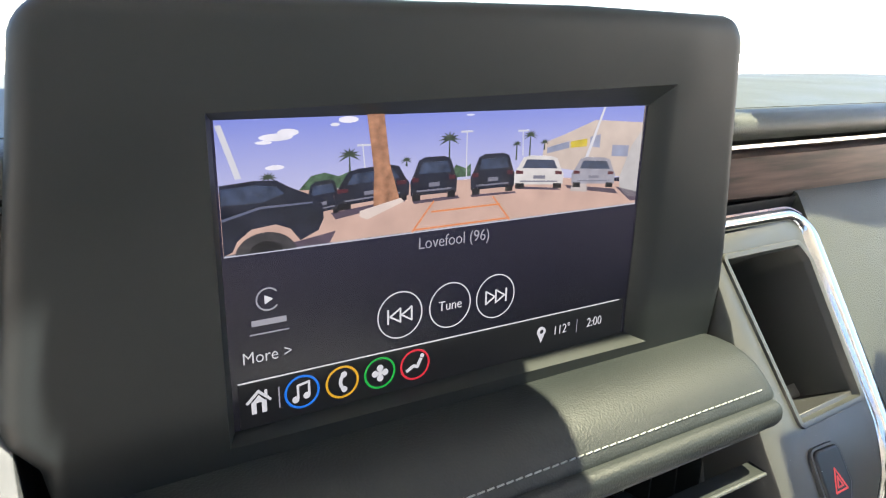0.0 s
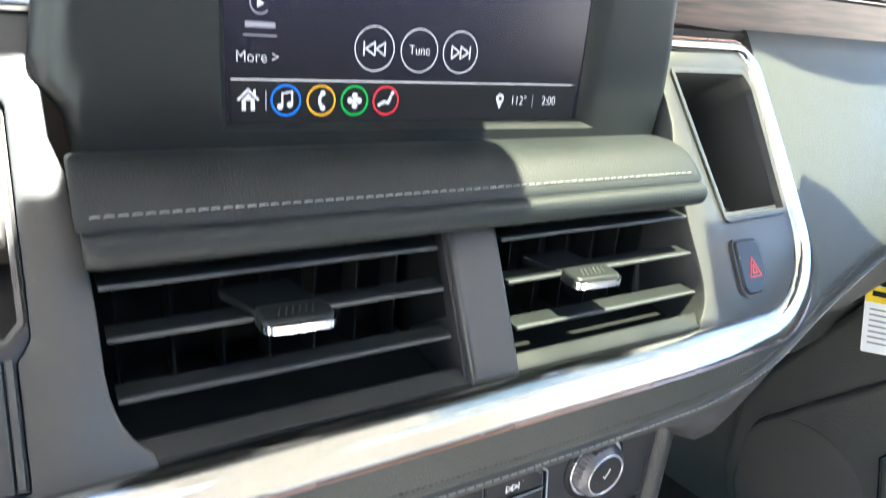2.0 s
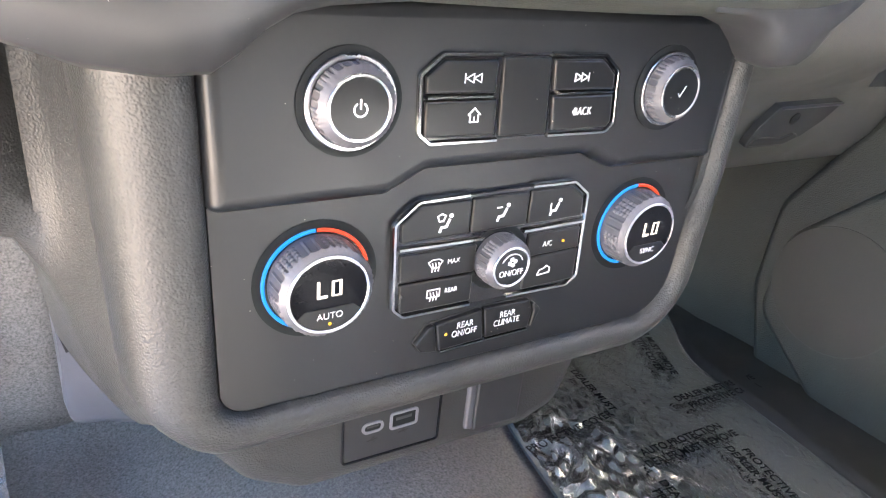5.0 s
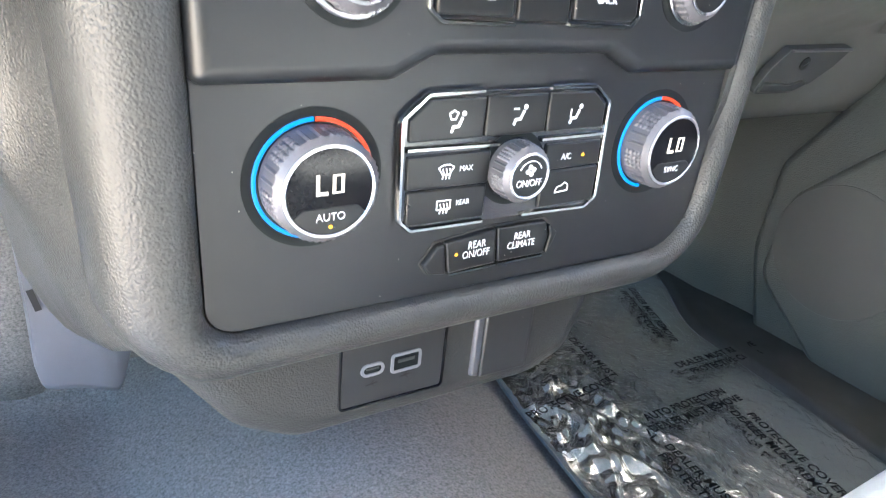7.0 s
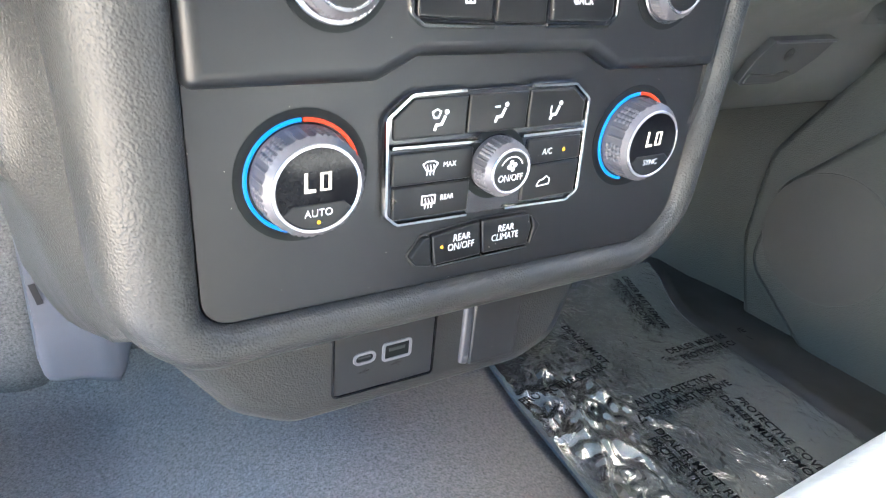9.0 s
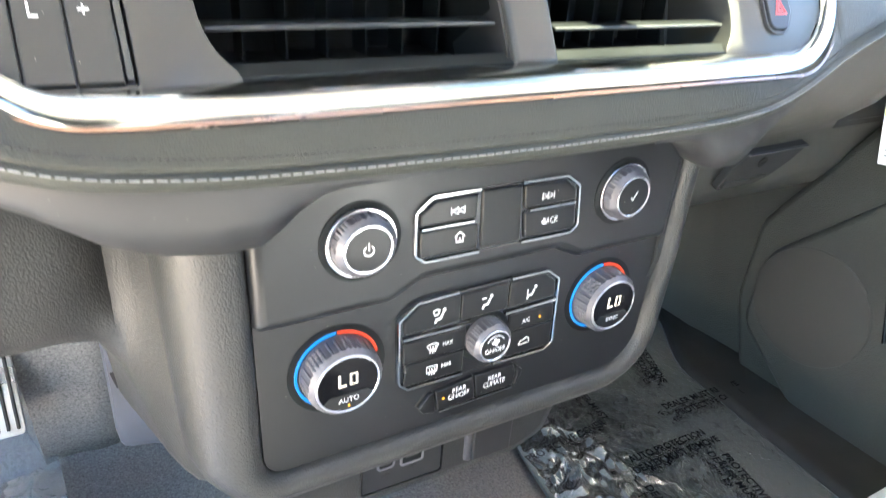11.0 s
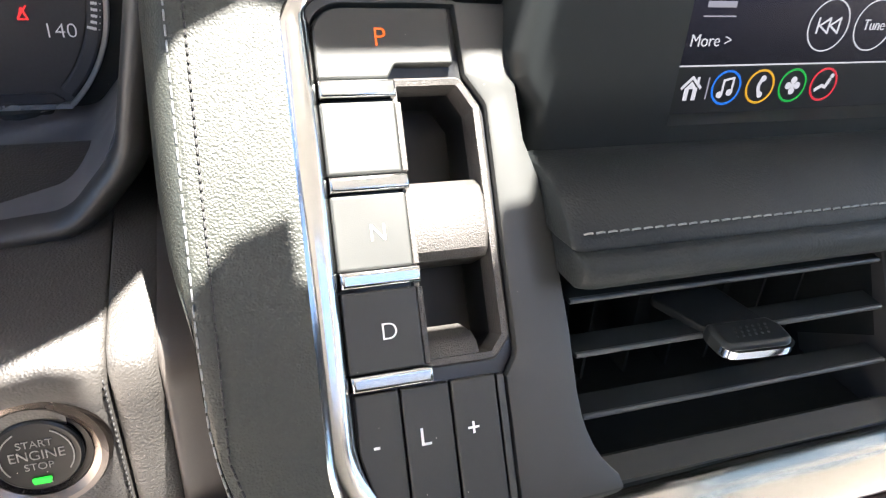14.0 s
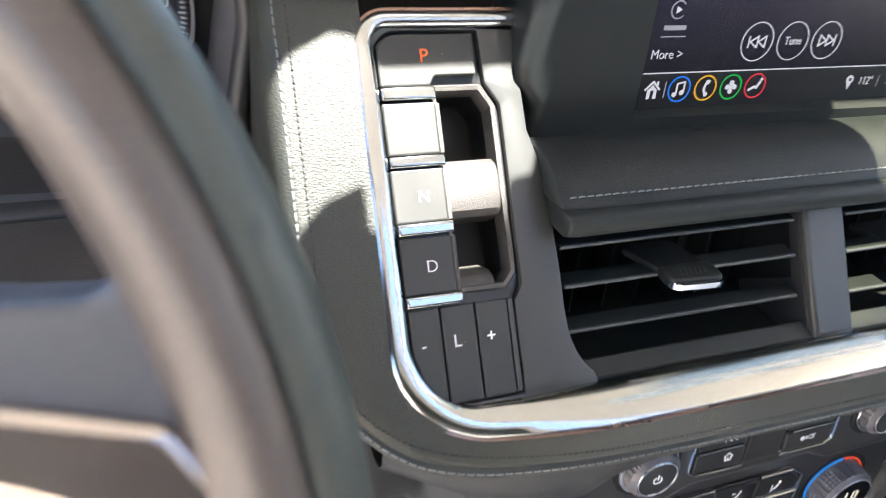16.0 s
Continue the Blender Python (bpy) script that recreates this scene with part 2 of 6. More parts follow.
def lathe(prof, n=48, bm=None, cx=0.0, cy=0.0):
    """A turned body about the h axis: prof is rows of (radius, h)."""
    bm = bm or bmesh.new()
    rings(bm, [[(cx + r * math.cos(2 * math.pi * i / n), cy + r * math.sin(2 * math.pi * i / n), h) for i in range(n)] for r, h in prof])
    return bm


def ring_band(cx, cy, r0, r1, h0, h1, a0=0.0, a1=360.0, n=48, bm=None):
    """A flat ring, or part of one, with thickness."""
    bm = bm or bmesh.new()
    full = abs(a1 - a0) > 359.9
    k = n if full else n + 1
    rows = []
    for i in range(k):
        a = radians(a0 + (a1 - a0) * i / n)
        c, s = math.cos(a), math.sin(a)
        e = (r1 - r0) * 0.22
        rows.append([bm.verts.new((cx + r * c, cy + r * s, h)) for r, h in ((r0, h0), (r0, h1 - e), (r0 + e, h1), (r1 - e, h1), (r1, h1 - e), (r1, h0))])
    for i in range(k - 1 + full):
        a, b = rows[i], rows[(i + 1) % k]
        for j in range(6):
            bm.faces.new((a[j - 1], a[j], b[j], b[j - 1]))
    if not full:
        bm.faces.new(rows[0])
        bm.faces.new(rows[-1][::-1])
    return bm


def sweep(path, prof, up, bm=None, scale=None, closed=False, prof_closed=True):
    """Carries a profile of (side, up) along a path of 3D points; up is the face's normal."""
    bm = bm or bmesh.new()
    path, up, k = [Vector(p) for p in path], Vector(up), len(path)
    loops = []
    for i, p in enumerate(path):
        a = path[i - 1] if i or closed else p
        b = path[(i + 1) % k] if i < k - 1 or closed else p
        t = (b - a).normalized()
        side = t.cross(up).normalized()
        n = side.cross(t).normalized()
        s = scale[i] if scale else 1.0
        loops.append([bm.verts.new(p + side * (u * s) + n * w) for u, w in prof])
    m = len(prof)
    for i in range(k - 1 + closed):
        a, b = loops[i], loops[(i + 1) % k]
        for j in range(m if prof_closed else m - 1):
            bm.faces.new((a[j], a[(j + 1) % m], b[(j + 1) % m], b[j]))
    if not closed and prof_closed:
        bm.faces.new(loops[0][::-1])
        bm.faces.new(loops[-1])
    return bm


def tube(path, r, n=8, bm=None, closed=False):
    t = Vector(path[-1]) - Vector(path[0])
    up = Vector((0.31, 0.17, 0.93)) if abs(t.normalized().dot(Vector((0.31, 0.17, 0.93)).normalized())) < 0.9 else Vector((1, 0, 0))
    return sweep(path, [(r * math.cos(2 * math.pi * i / n), r * math.sin(2 * math.pi * i / n)) for i in range(n)], up, bm, closed=closed)


def grid(rows, bm=None, thick=0.0, way=(0, 0, 0)):
    """A skin through rows of 3D points; with thick, a second skin behind closes it."""
    bm = bm or bmesh.new()
    way = Vector(way)
    f = [[bm.verts.new(p) for p in r] for r in rows]
    for a, b in zip(f, f[1:]):
        for i in range(len(a) - 1):
            bm.faces.new((a[i], a[i + 1], b[i + 1], b[i]))
    if thick:
        g = [[bm.verts.new(Vector(p) + way * thick) for p in r] for r in rows]
        for a, b in zip(g, g[1:]):
            for i in range(len(a) - 1):
                bm.faces.new((a[i], b[i], b[i + 1], a[i + 1]))
        rim = [(f[0], g[0]), (f[-1], g[-1]), ([r[0] for r in f], [r[0] for r in g]), ([r[-1] for r in f], [r[-1] for r in g])]
        for a, b in rim:
            for i in range(len(a) - 1):
                bm.faces.new((a[i], a[i + 1], b[i + 1], b[i]))
    return bm


def words(name, text, size, x, y, h, parent, material, thick=0.0002, align="CENTER", turn=0.0, squeeze=1.0, label="", lines=0.9, m=None, bold=-0.013):
    """Lettering as a mesh, lying in its thing's own plane."""
    cu = bpy.data.curves.new(name, "FONT")
    cu.offset = bold * size
    cu.body, cu.size, cu.align_x, cu.align_y, cu.extrude, cu.space_line = text, size, align, "CENTER", thick, lines
    tmp = bpy.data.objects.new(name, cu)
    me = bpy.data.meshes.new_from_object(tmp)
    bpy.data.objects.remove(tmp)
    bpy.data.curves.remove(cu)
    tr = Matrix.Translation((x, y, h)) @ Matrix.Rotation(radians(turn), 4, "Z") @ Matrix.Diagonal((squeeze, 1, 1, 1))
    me.transform(m @ tr if m is not None else tr)
    me.materials.clear()
    me.materials.append(material)
    me.name = name
    ob = new(name, me)
    ob.parent = parent
    return tagged(ob, label)


def strokes(bm, lines, w, h0, h1):
    """Flat pen strokes: each line is a row of (x, y)."""
    for ln in lines:
        for a, b in zip(ln, ln[1:]):
            a, b = Vector(a), Vector(b)
            d = (b - a)
            if d.length < 1e-9:
                continue
            d = d.normalized() * (w * 0.5)
            s = Vector((-d.y, d.x))
            q = [a - d * 0.6 + s, a - d * 0.6 - s, b + d * 0.6 - s, b + d * 0.6 + s]
            prism([tuple(v) for v in q], h0, h1, 0, bm)
    return bm


def arc(cx, cy, r, a0, a1, n=12):
    return [(cx + r * math.cos(radians(a0 + (a1 - a0) * i / n)), cy + r * math.sin(radians(a0 + (a1 - a0) * i / n))) for i in range(n + 1)]


def stitch_row(path, normal_of, step=0.0054, length=0.0041, r=0.00045, skew=0.0):
    """Short raised threads along a path."""
    bm = bmesh.new()
    pts = [Vector(p) for p in path]
    dist = [0.0]
    for a, b in zip(pts, pts[1:]):
        dist.append(dist[-1] + (b - a).length)

    def at(s):
        s = min(max(s, 0), dist[-1])
        for i in range(len(pts) - 1):
            if dist[i + 1] >= s:
                f = (s - dist[i]) / max(dist[i + 1] - dist[i], 1e-9)
                return pts[i].lerp(pts[i + 1], f), i
        return pts[-1], len(pts) - 2
    s = 0.0
    while s < dist[-1] - length:
        a, i = at(s)
        b, j = at(s + length * random.uniform(0.94, 1.05))
        n = Vector(normal_of(a)).normalized()
        t = (b - a).normalized()
        w = n.cross(t) * skew
        mid = (a + b) / 2 + n * r * 0.9
        path3 = [a - n * r * 0.8 - w, a.lerp(b, 0.2) + n * r * 0.6 - w * 0.6, mid, a.lerp(b, 0.8) + n * r * 0.6 + w * 0.6, b - n * r * 0.8 + w]
        sweep(path3, [(r * math.cos(2 * math.pi * q / 6), r * math.sin(2 * math.pi * q / 6)) for q in range(6)], n, bm)
        s += step
    return bm


# ---- the cabin's shell ----
def face_y(z):
    return -0.019 + 0.65 * (z - 0.62)


def slab(name, x0, x1, y0, y1, z0, z1, material, label, category, kind="structure"):
    bm = bmesh.new()
    bmesh.ops.create_cube(bm, size=1, matrix=Matrix.LocRotScale(((x0 + x1) / 2, (y0 + y1) / 2, (z0 + z1) / 2), None, (x1 - x0, y1 - y0, z1 - z0)))
    return solo(name, bm, material, label, category, kind)


bm = bmesh.new()
bmesh.ops.create_grid(bm, x_segments=4, y_segments=4, size=400)
solo("ground", bm, GROUNDM, "sunlit pale concrete of the car park outside", "ground", "structure", Matrix.Translation((0, 0, -0.62)))

# roof out of view; its front edge over the windscreen is cut to cast shadows
ROOF_Z = 1.25
SHADE_OUTLINE = [(-0.45, -0.2), (-0.3, -0.101), (-0.273, -0.0815), (-0.258, -0.0785), (-0.247, -0.081), (-0.236, -0.09), (-0.215, -0.1), (-0.209, -0.092), (-0.205, -0.088), (-0.197, -0.081), (-0.1785, -0.0757), (-0.174, -0.0931), (-0.098, -0.0931), (-0.0955, -0.0762), (-0.083, -0.0747), (-0.075, -0.04), (0.1425, -0.04), (0.1425, -0.1583), (0.312, -0.1583), (0.312, -0.1105), (0.41, -0.109), (0.431, -0.092), (0.442, -0.096), (0.465, -0.103), (0.512, -0.1317), (0.554, -0.1482), (0.56, -0.0887), (1.05, -0.0887), (1.05, -2.4), (-0.8, -2.4), (-0.8, -0.46)]
# outline of an added plate whose shadow bounds the lit patch from above
SHADE_PLATE = [(-0.8, -0.33), (-0.45, -0.185), (-0.273, -0.0765), (-0.243, -0.058), (-0.228, -0.034), (-0.219, -0.026), (-0.2, -0.018), (-0.188, -0.0195), (-0.172, -0.0305), (-0.1, -0.03), (-0.08, -0.03), (-0.08, 0.2), (-0.8, 0.2)]
# opening added so that sky light reaches the chrome and the cabin
ROOF_OPENING = box2(-0.25, -1.2, 0.5, -0.65, 0.06)
roof = plate(SHADE_OUTLINE, [ROOF_OPENING], ROOF_Z, ROOF_Z + 0.008)
plate(SHADE_OUTLINE, [ROOF_OPENING], ROOF_Z + 0.006, ROOF_Z, 0.0, roof)
solo("ceiling", roof, LININGM, "unseen light grey woven headliner, edge and opening cut to shape the sunlight", "ceiling", "structure")
# plates added near the roof's plane, out of view, to block the sun
solo("ceiling_shade_plate", prism(SHADE_PLATE, ROOF_Z, ROOF_Z + 0.02), LININGM, "unseen light grey plate that shades the driver's side of the dash", "ceiling", "structure")
solo("ceiling_shade_plate", prism([(-0.08, -0.043), (0.288, -0.043), (0.288, 0.2), (-0.08, 0.2)], ROOF_Z + 0.011, ROOF_Z + 0.03), LININGM, "unseen light grey plate that shades the screen", "ceiling", "structure")
solo("ceiling_shade_plate", prism([(0.31, -0.013), (0.403, -0.0149), (0.456, -0.0256), (0.52, -0.0334), (0.581, -0.0345), (1.05, -0.036), (1.05, 0.025), (0.31, 0.025)], ROOF_Z, ROOF_Z + 0.012), LININGM, "unseen light grey plate that shades the passenger's upper pad", "ceiling", "structure")
# pane added out of view to dim and tint the sun on one side
m, t, p = nodes_of("sun_filter_tint")
t.nodes.remove(p)
tg, gg, mg = t.nodes.new("ShaderNodeBsdfTransparent"), t.nodes.new("ShaderNodeBsdfGlossy"), t.nodes.new("ShaderNodeMixShader")
tg.inputs[0].default_value, gg.inputs["Roughness"].default_value, mg.inputs[0].default_value = (0.69, 0.69, 0.6, 1), 0.02, 0.05
t.links.new(tg.outputs[0], mg.inputs[1])
t.links.new(gg.outputs[0], mg.inputs[2])
t.links.new(mg.outputs[0], t.nodes["Material Output"].inputs[0])
slab("sun_filter_pane", 0.1, 1.05, -0.32, 0.95, 1.312, 1.317, m, "unseen tinted pane added to dim the sun on the passenger's side", "window")
slab("wall_back", -0.85, 0.85, -2.45, -2.4, -0.1, 1.3, SEATM, "plain dark rear of the cabin", "wall")
slab("wall_side", 0.8, 0.85, -2.4, 0.9, -0.1, 0.74, DOORM, "dark lower side of the cabin", "wall")
slab("wall_side", -0.85, -0.8, -2.4, -1.0, -0.1, 1.25, DOORM, "dark side of the cabin behind the door opening", "wall")
# wall added out of view to cut the light from the left
slab("wall_side", -0.85, -0.8, 0.15, 0.9, -0.1, 0.86, DOORM, "dark unseen body side ahead of the open door, added to cut light", "wall")
slab("wall_front", -0.85, 0.85, 0.75, 0.79, -0.1, 0.855, DARK, "dark bulkhead under the dash", "wall")
slab("pillar_front", 0.78, 0.84, -0.95, -0.85, 0.74, 1.25, LININGM, "grey roof pillar beside the passenger window", "pillar")


def floor_z(x, y):
    """Carpet height: a low hump along the middle and a rise towards the bulkhead."""
    hump = 0.075 * max(0.0, math.cos(min(abs(x - 0.03) / 0.24, 1) * math.pi / 2)) ** 1.3
    toe = max(0.0, y - 0.46)
    return -0.006 + hump * min(1.0, 1.2) + 0.9 * toe


rows = []
for i in range(81):
    x = -0.8 + 1.6 * i / 80
    rows.append([(x, -2.0 + 2.74 * j / 60, floor_z(x, -2.0 + 2.74 * j / 60) + 0.004 * math.sin(9 * x + 5 * j * 0.04)) for j in range(61)])
bm = grid(rows, thick=0.03, way=(0, 0, -1))
solo("floor", bm, CARPET, "dark blue-grey fitted carpet over the cabin floor", "floor", "structure", angle=80)


# ---- dash: leather surround ----
def smooth_step(a, b, x):
    f = min(max((x - a) / (b - a), 0.0), 1.0)
    return f * f * (3 - 2 * f)


def ledge(x):
    """How far the face steps out under the vents, where the chrome forms a shallow shelf."""
    return smooth_step(-0.285, -0.15, x) * (1 - smooth_step(0.12, 0.3, x))


def shelf(bm):
    """Tilts the lower run of the chrome outwards; the mesh is in the face's own axes."""
    for q in bm.verts:
        f = smooth_step(0.001, -0.022, q.co.y) * ledge(q.co.x)
        q.co.y -= 0.0035 * f
        q.co.z += 0.0135 * f
    return bm


def pad_top(x):
    if x < -0.277 or x > 0.3012:
        return 0.802
    if x < -0.237:
        return 0.65 - math.sqrt(max(0.0, 0.04 ** 2 - (x + 0.237) ** 2)) + 0.002
    if x > 0.226:
        return 0.687 - math.sqrt(max(0.0, 0.0752 ** 2 - (x - 0.226) ** 2)) + 0.002
    return 0.6125 - 0.0075 * ledge(x)


SEAM = [(-0.336, 0.73), (-0.3225, 0.69), (-0.321, 0.672), (-0.316, 0.643), (-0.305, 0.621), (-0.285, 0.603), (-0.26, 0.592), (-0.22, 0.5848), (-0.15, 0.5802), (0.0, 0.578), (0.145, 0.5792), (0.2, 0.5835),
        (0.25, 0.5945), (0.30, 0.61), (0.35, 0.623), (0.42, 0.638), (0.6, 0.652), (0.8, 0.655)]


def smooth_line(pts, n=10):
    """A Catmull-Rom curve through points."""
    pts = [Vector(p) for p in pts]
    out = []
    for i in range(len(pts) - 1):
        p0, p1, p2, p3 = pts[max(i - 1, 0)], pts[i], pts[i + 1], pts[min(i + 2, len(pts) - 1)]
        for j in range(n):
            t = j / n
            out.append(0.5 * (2 * p1 + (p2 - p0) * t + (2 * p0 - 5 * p1 + 4 * p2 - p3) * t * t + (3 * p1 - p0 - 3 * p2 + p3) * t ** 3))
    return out + [pts[-1]]


SEAM_LINE = smooth_line(SEAM)


def seam_z(x):
    for a, b in zip(SEAM_LINE, SEAM_LINE[1:]):
        if x <= b.x:
            return a.y + (b.y - a.y) * (x - a.x) / max(b.x - a.x, 1e-6)
    return SEAM_LINE[-1].y


def pad_push(x):
    """How far the pad's left flank has turned away."""
    return 0.0 if x > -0.319 else 0.0009 * (math.exp((-0.319 - x) * 300) - 1)


def pad_point(x, z):
    swell = 0.003 * math.sin(math.pi * min(max((z - seam_z(x)) / 0.05, 0), 1) / 2)
    if z < 0.66:
        swell += 0.0125 * ledge(x) * min(max((z - seam_z(x)) / 0.027, 0), 1) ** 0.85
    return Vector((x, face_y(z) - swell + pad_push(x), z))


dash = thing("dashboard", Matrix.Identity(4), "black leather-wrapped dashboard with chrome trim", "dashboard")
xs = [-0.334, -0.333, -0.331, -0.328, -0.325, -0.3225, -0.3215, -0.3205, -0.319, -0.3175, -0.316, -0.314, -0.3115, -0.3085, -0.305, -0.301, -0.297, -0.292, -0.287, -0.282, -0.2771, -0.2769, -0.272, -0.267, -0.262, -0.256, -0.25, -0.243, -0.237, -0.228, -0.22, -0.21, -0.2, -0.19] + [-0.18 + 0.02 * i for i in range(20)]
xs += [0.21, 0.226, 0.24, 0.255, 0.27, 0.28, 0.29, 0.297, 0.3011, 0.3013, 0.31, 0.325, 0.34, 0.36, 0.39, 0.43, 0.48, 0.55, 0.62, 0.7, 0.795]
rows = []
for x in xs:
    t, b = pad_top(x), seam_z(x)
    col = []
    if t > 0.75:
        col += [Vector((x, face_y(0.8) + 0.03 + pad_push(x), 0.806)), Vector((x, face_y(0.8) + 0.008 + pad_push(x), 0.805))]
    else:
        col += [pad_point(x, t) + Vector((0, 0.03, -0.004)), pad_point(x, t) + Vector((0, 0.006, -0.001))]
    for j in range(15):
        col.append(pad_point(x, t + (b + 0.003 - t) * j / 14))
    yb = face_y(b) + pad_push(x)
    col += [Vector((x, yb + 0.0022, b + 0.001)), Vector((x, yb - 0.0004, b - 0.002)), Vector((x, yb + 0.001, b - 0.006)), Vector((x, yb + 0.007, b - 0.0108)), Vector((x, yb + 0.022, b - 0.0152)),
            Vector((x, yb + 0.05, b - 0.0175)), Vector((x, yb + 0.1, b - 0.0175))]
    rows.append(col)
part("leather_pad", grid(rows), LEATHER, dash, "stitched black leather pad", angle=60)

# stitching along the lower seam, up the left flank
path = [pad_point(-0.3205, z) + Vector((0, -0.0003, 0)) for z in (0.8, 0.77, 0.74, 0.71, 0.69)]
path += [Vector((x, face_y(seam_z(x)) - 0.0005, seam_z(x) - 0.0015)) for x in [-0.3195, -0.3175, -0.315, -0.312, -0.309, -0.305, -0.301, -0.297, -0.291, -0.285, -0.278, -0.27, -0.26, -0.25, -0.24, -0.23, -0.22, -0.205, -0.19, -0.17, -0.15, -0.1, 0, 0.1, 0.15, 0.2, 0.225, 0.25, 0.275, 0.3, 0.325, 0.35, 0.4, 0.5, 0.6, 0.75]]
ob = part("stitching", stitch_row(path, lambda p: (0, -0.84, 0.4), 0.0054, 0.0039, 0.00038), THREAD, dash, "pale grey thread")
ob["kind"] = "stuff"
path2 = [pad_point(-0.314, z) + Vector((0, -0.0004, 0)) for z in (0.8, 0.77, 0.74, 0.71, 0.69, 0.67, 0.65)]
path2 += [pad_point(x, seam_z(x) + 0.0075) for x in (-0.308, -0.304, -0.3, -0.295, -0.29, -0.285, -0.278, -0.27, -0.26, -0.25, -0.24, -0.23, -0.22, -0.205, -0.19, -0.17, -0.15, -0.1, 0, 0.1, 0.15, 0.2, 0.225, 0.25, 0.275, 0.3, 0.325, 0.35, 0.4, 0.5, 0.6, 0.75)]
ob = part("seam", stitch_row(path2, lambda p: (0, -0.84, 0.54), 0.0032, 0.0022, 0.00045), DARKTHREAD, dash, "black seam")
ob["kind"] = "stuff"

# soft underside that dips beside the control panel
for row in ([(-0.29, 0.575), (-0.26, 0.562), (-0.235, 0.545), (-0.21, 0.536), (-0.185, 0.5325), (-0.166, 0.5335), (-0.155, 0.541), (-0.145, 0.55), (-0.133, 0.557), (-0.118, 0.5605), (-0.09, 0.563), (-0.06, 0.565)],
            [(0.09, 0.564), (0.12, 0.5615), (0.14, 0.556), (0.152, 0.547), (0.16, 0.539), (0.17, 0.534), (0.19, 0.5335), (0.205, 0.54), (0.225, 0.555), (0.25, 0.575)]):
    rows = []
    for x, zb in row:
        y0 = face_y(seam_z(x))
        rows.append([(x, y0 + 0.004, seam_z(x) - 0.008), (x, y0 + 0.005, zb + (seam_z(x) - 0.008 - zb) * 0.55), (x, y0 + 0.012, zb + 0.004), (x, y0 + 0.022, zb), (x, y0 + 0.06, zb + 0.002), (x, y0 + 0.1, zb + 0.01)])
    part("underside", grid(rows), SATIN, dash, "smooth black underside of the pad", angle=60)

# chrome band round the face
left = rounded([(-0.188, 0.2015), (-0.277, 0.2015), (-0.277, -0.011), (0.0, -0.0135)], [0, 0.014, 0.044, 0], 24)[1:-1]
cpath = [(-0.188, 0.2015), (-0.21, 0.2015)] + left[0:] + [(-0.21 + 0.0125 * i, -0.0124 + 0.0009 * min(1, i / 8)) for i in range(30)]
right = rounded([(0.16, -0.0115), (0.3005, -0.0115), (0.3005, 0.2015), (0.2, 0.2015)], [0, 0.082, 0.02, 0], 28)[1:-1]
cpath += right + [(0.23, 0.2015), (0.2, 0.2015)]
seen, clean = set(), []
for p in cpath:
    k = (round(p[0], 4), round(p[1], 4))
    if k not in seen:
        seen.add(k)
        clean.append(p)
cpath = clean
widths = []
for x, v in cpath:
    w = 1.12
    if v > 0.19:
        w = 0.72
    elif x > 0.24:
        w = 1.45
    elif -0.2 < x <= 0.24:
        w = 1.55
    widths.append(w)
for _ in range(3):
    widths = [sum(widths[max(0, i - 4):i + 5]) / len(widths[max(0, i - 4):i + 5]) for i in range(len(widths))]
prof = [(-0.0066, -0.006), (-0.0066, 0.0008), (-0.0056, 0.0022), (-0.002, 0.0036), (0.002, 0.0034), (0.0052, 0.0016), (0.0064, -0.001), (0.0066, -0.006)]
bm = shelf(sweep([(x, v, 0) for x, v in cpath], [(-u, w) for u, w in prof], (0, 0, 1), scale=widths))
part("chrome_band", bm, CHROME, dash, "brushed chrome band round the centre", angle=40).matrix_basis = FACE
edge = [(-0.0008, -0.003), (-0.0008, 0.0012), (0.0008, 0.0012), (0.0008, -0.003)]
pts = []
for (x, v), w in zip(cpath, widths):
    pts.append((x, v, w))
outer = []
for i, (x, v, w) in enumerate(pts):
    a, b = pts[max(i - 1, 0)], pts[min(i + 1, len(pts) - 1)]
    t = Vector((b[0] - a[0], b[1] - a[1])).normalized()
    outer.append((x + t.y * 0.0073 * w, v - t.x * 0.0073 * w, 0))
part("bright_edge", shelf(sweep(outer, edge, (0, 0, 1))), surface("dark_bronze_line", (0.25, 0.17, 0.14), 0.25, 1.0), dash, "thin bronze line").matrix_basis = FACE

# cheeks beside the vents and the screen
CHEEK = [(-0.19, 0.196), (-0.191, 0.16), (-0.1905, 0.14), (-0.186, 0.124), (-0.1825, 0.094), (-0.181, 0.0621), (-0.181, 0.0382), (-0.1802, 0.028), (-0.1788, 0.0215), (-0.1768, 0.0155), (-0.1742, 0.0105), (-0.171, 0.0062), (-0.1672, 0.0022), (-0.166, -0.002), (-0.1655, -0.01)]
GEAR_HOLE = rounded([(-0.2712, 0.1955), (-0.2712, -0.002), (-0.2105, -0.002), (-0.2105, 0.048), (-0.205, 0.056), (-0.205, 0.155), (-0.2125, 0.167), (-0.2135, 0.1955)], [0.012, 0.034, 0.001, 0.002, 0.008, 0.008, 0.002, 0.001], 8)
left_face = [(-0.2745, 0.199)] + [(-0.2745, 0.0)] + [(-0.262, -0.005), (-0.25, -0.009), (-0.2, -0.01)] + CHEEK[::-1]
part("cheek", plate(left_face, [GEAR_HOLE], -0.075, 0.0, 0.0014), FASCIA, dash, "satin dark grey panel").matrix_basis = FACE
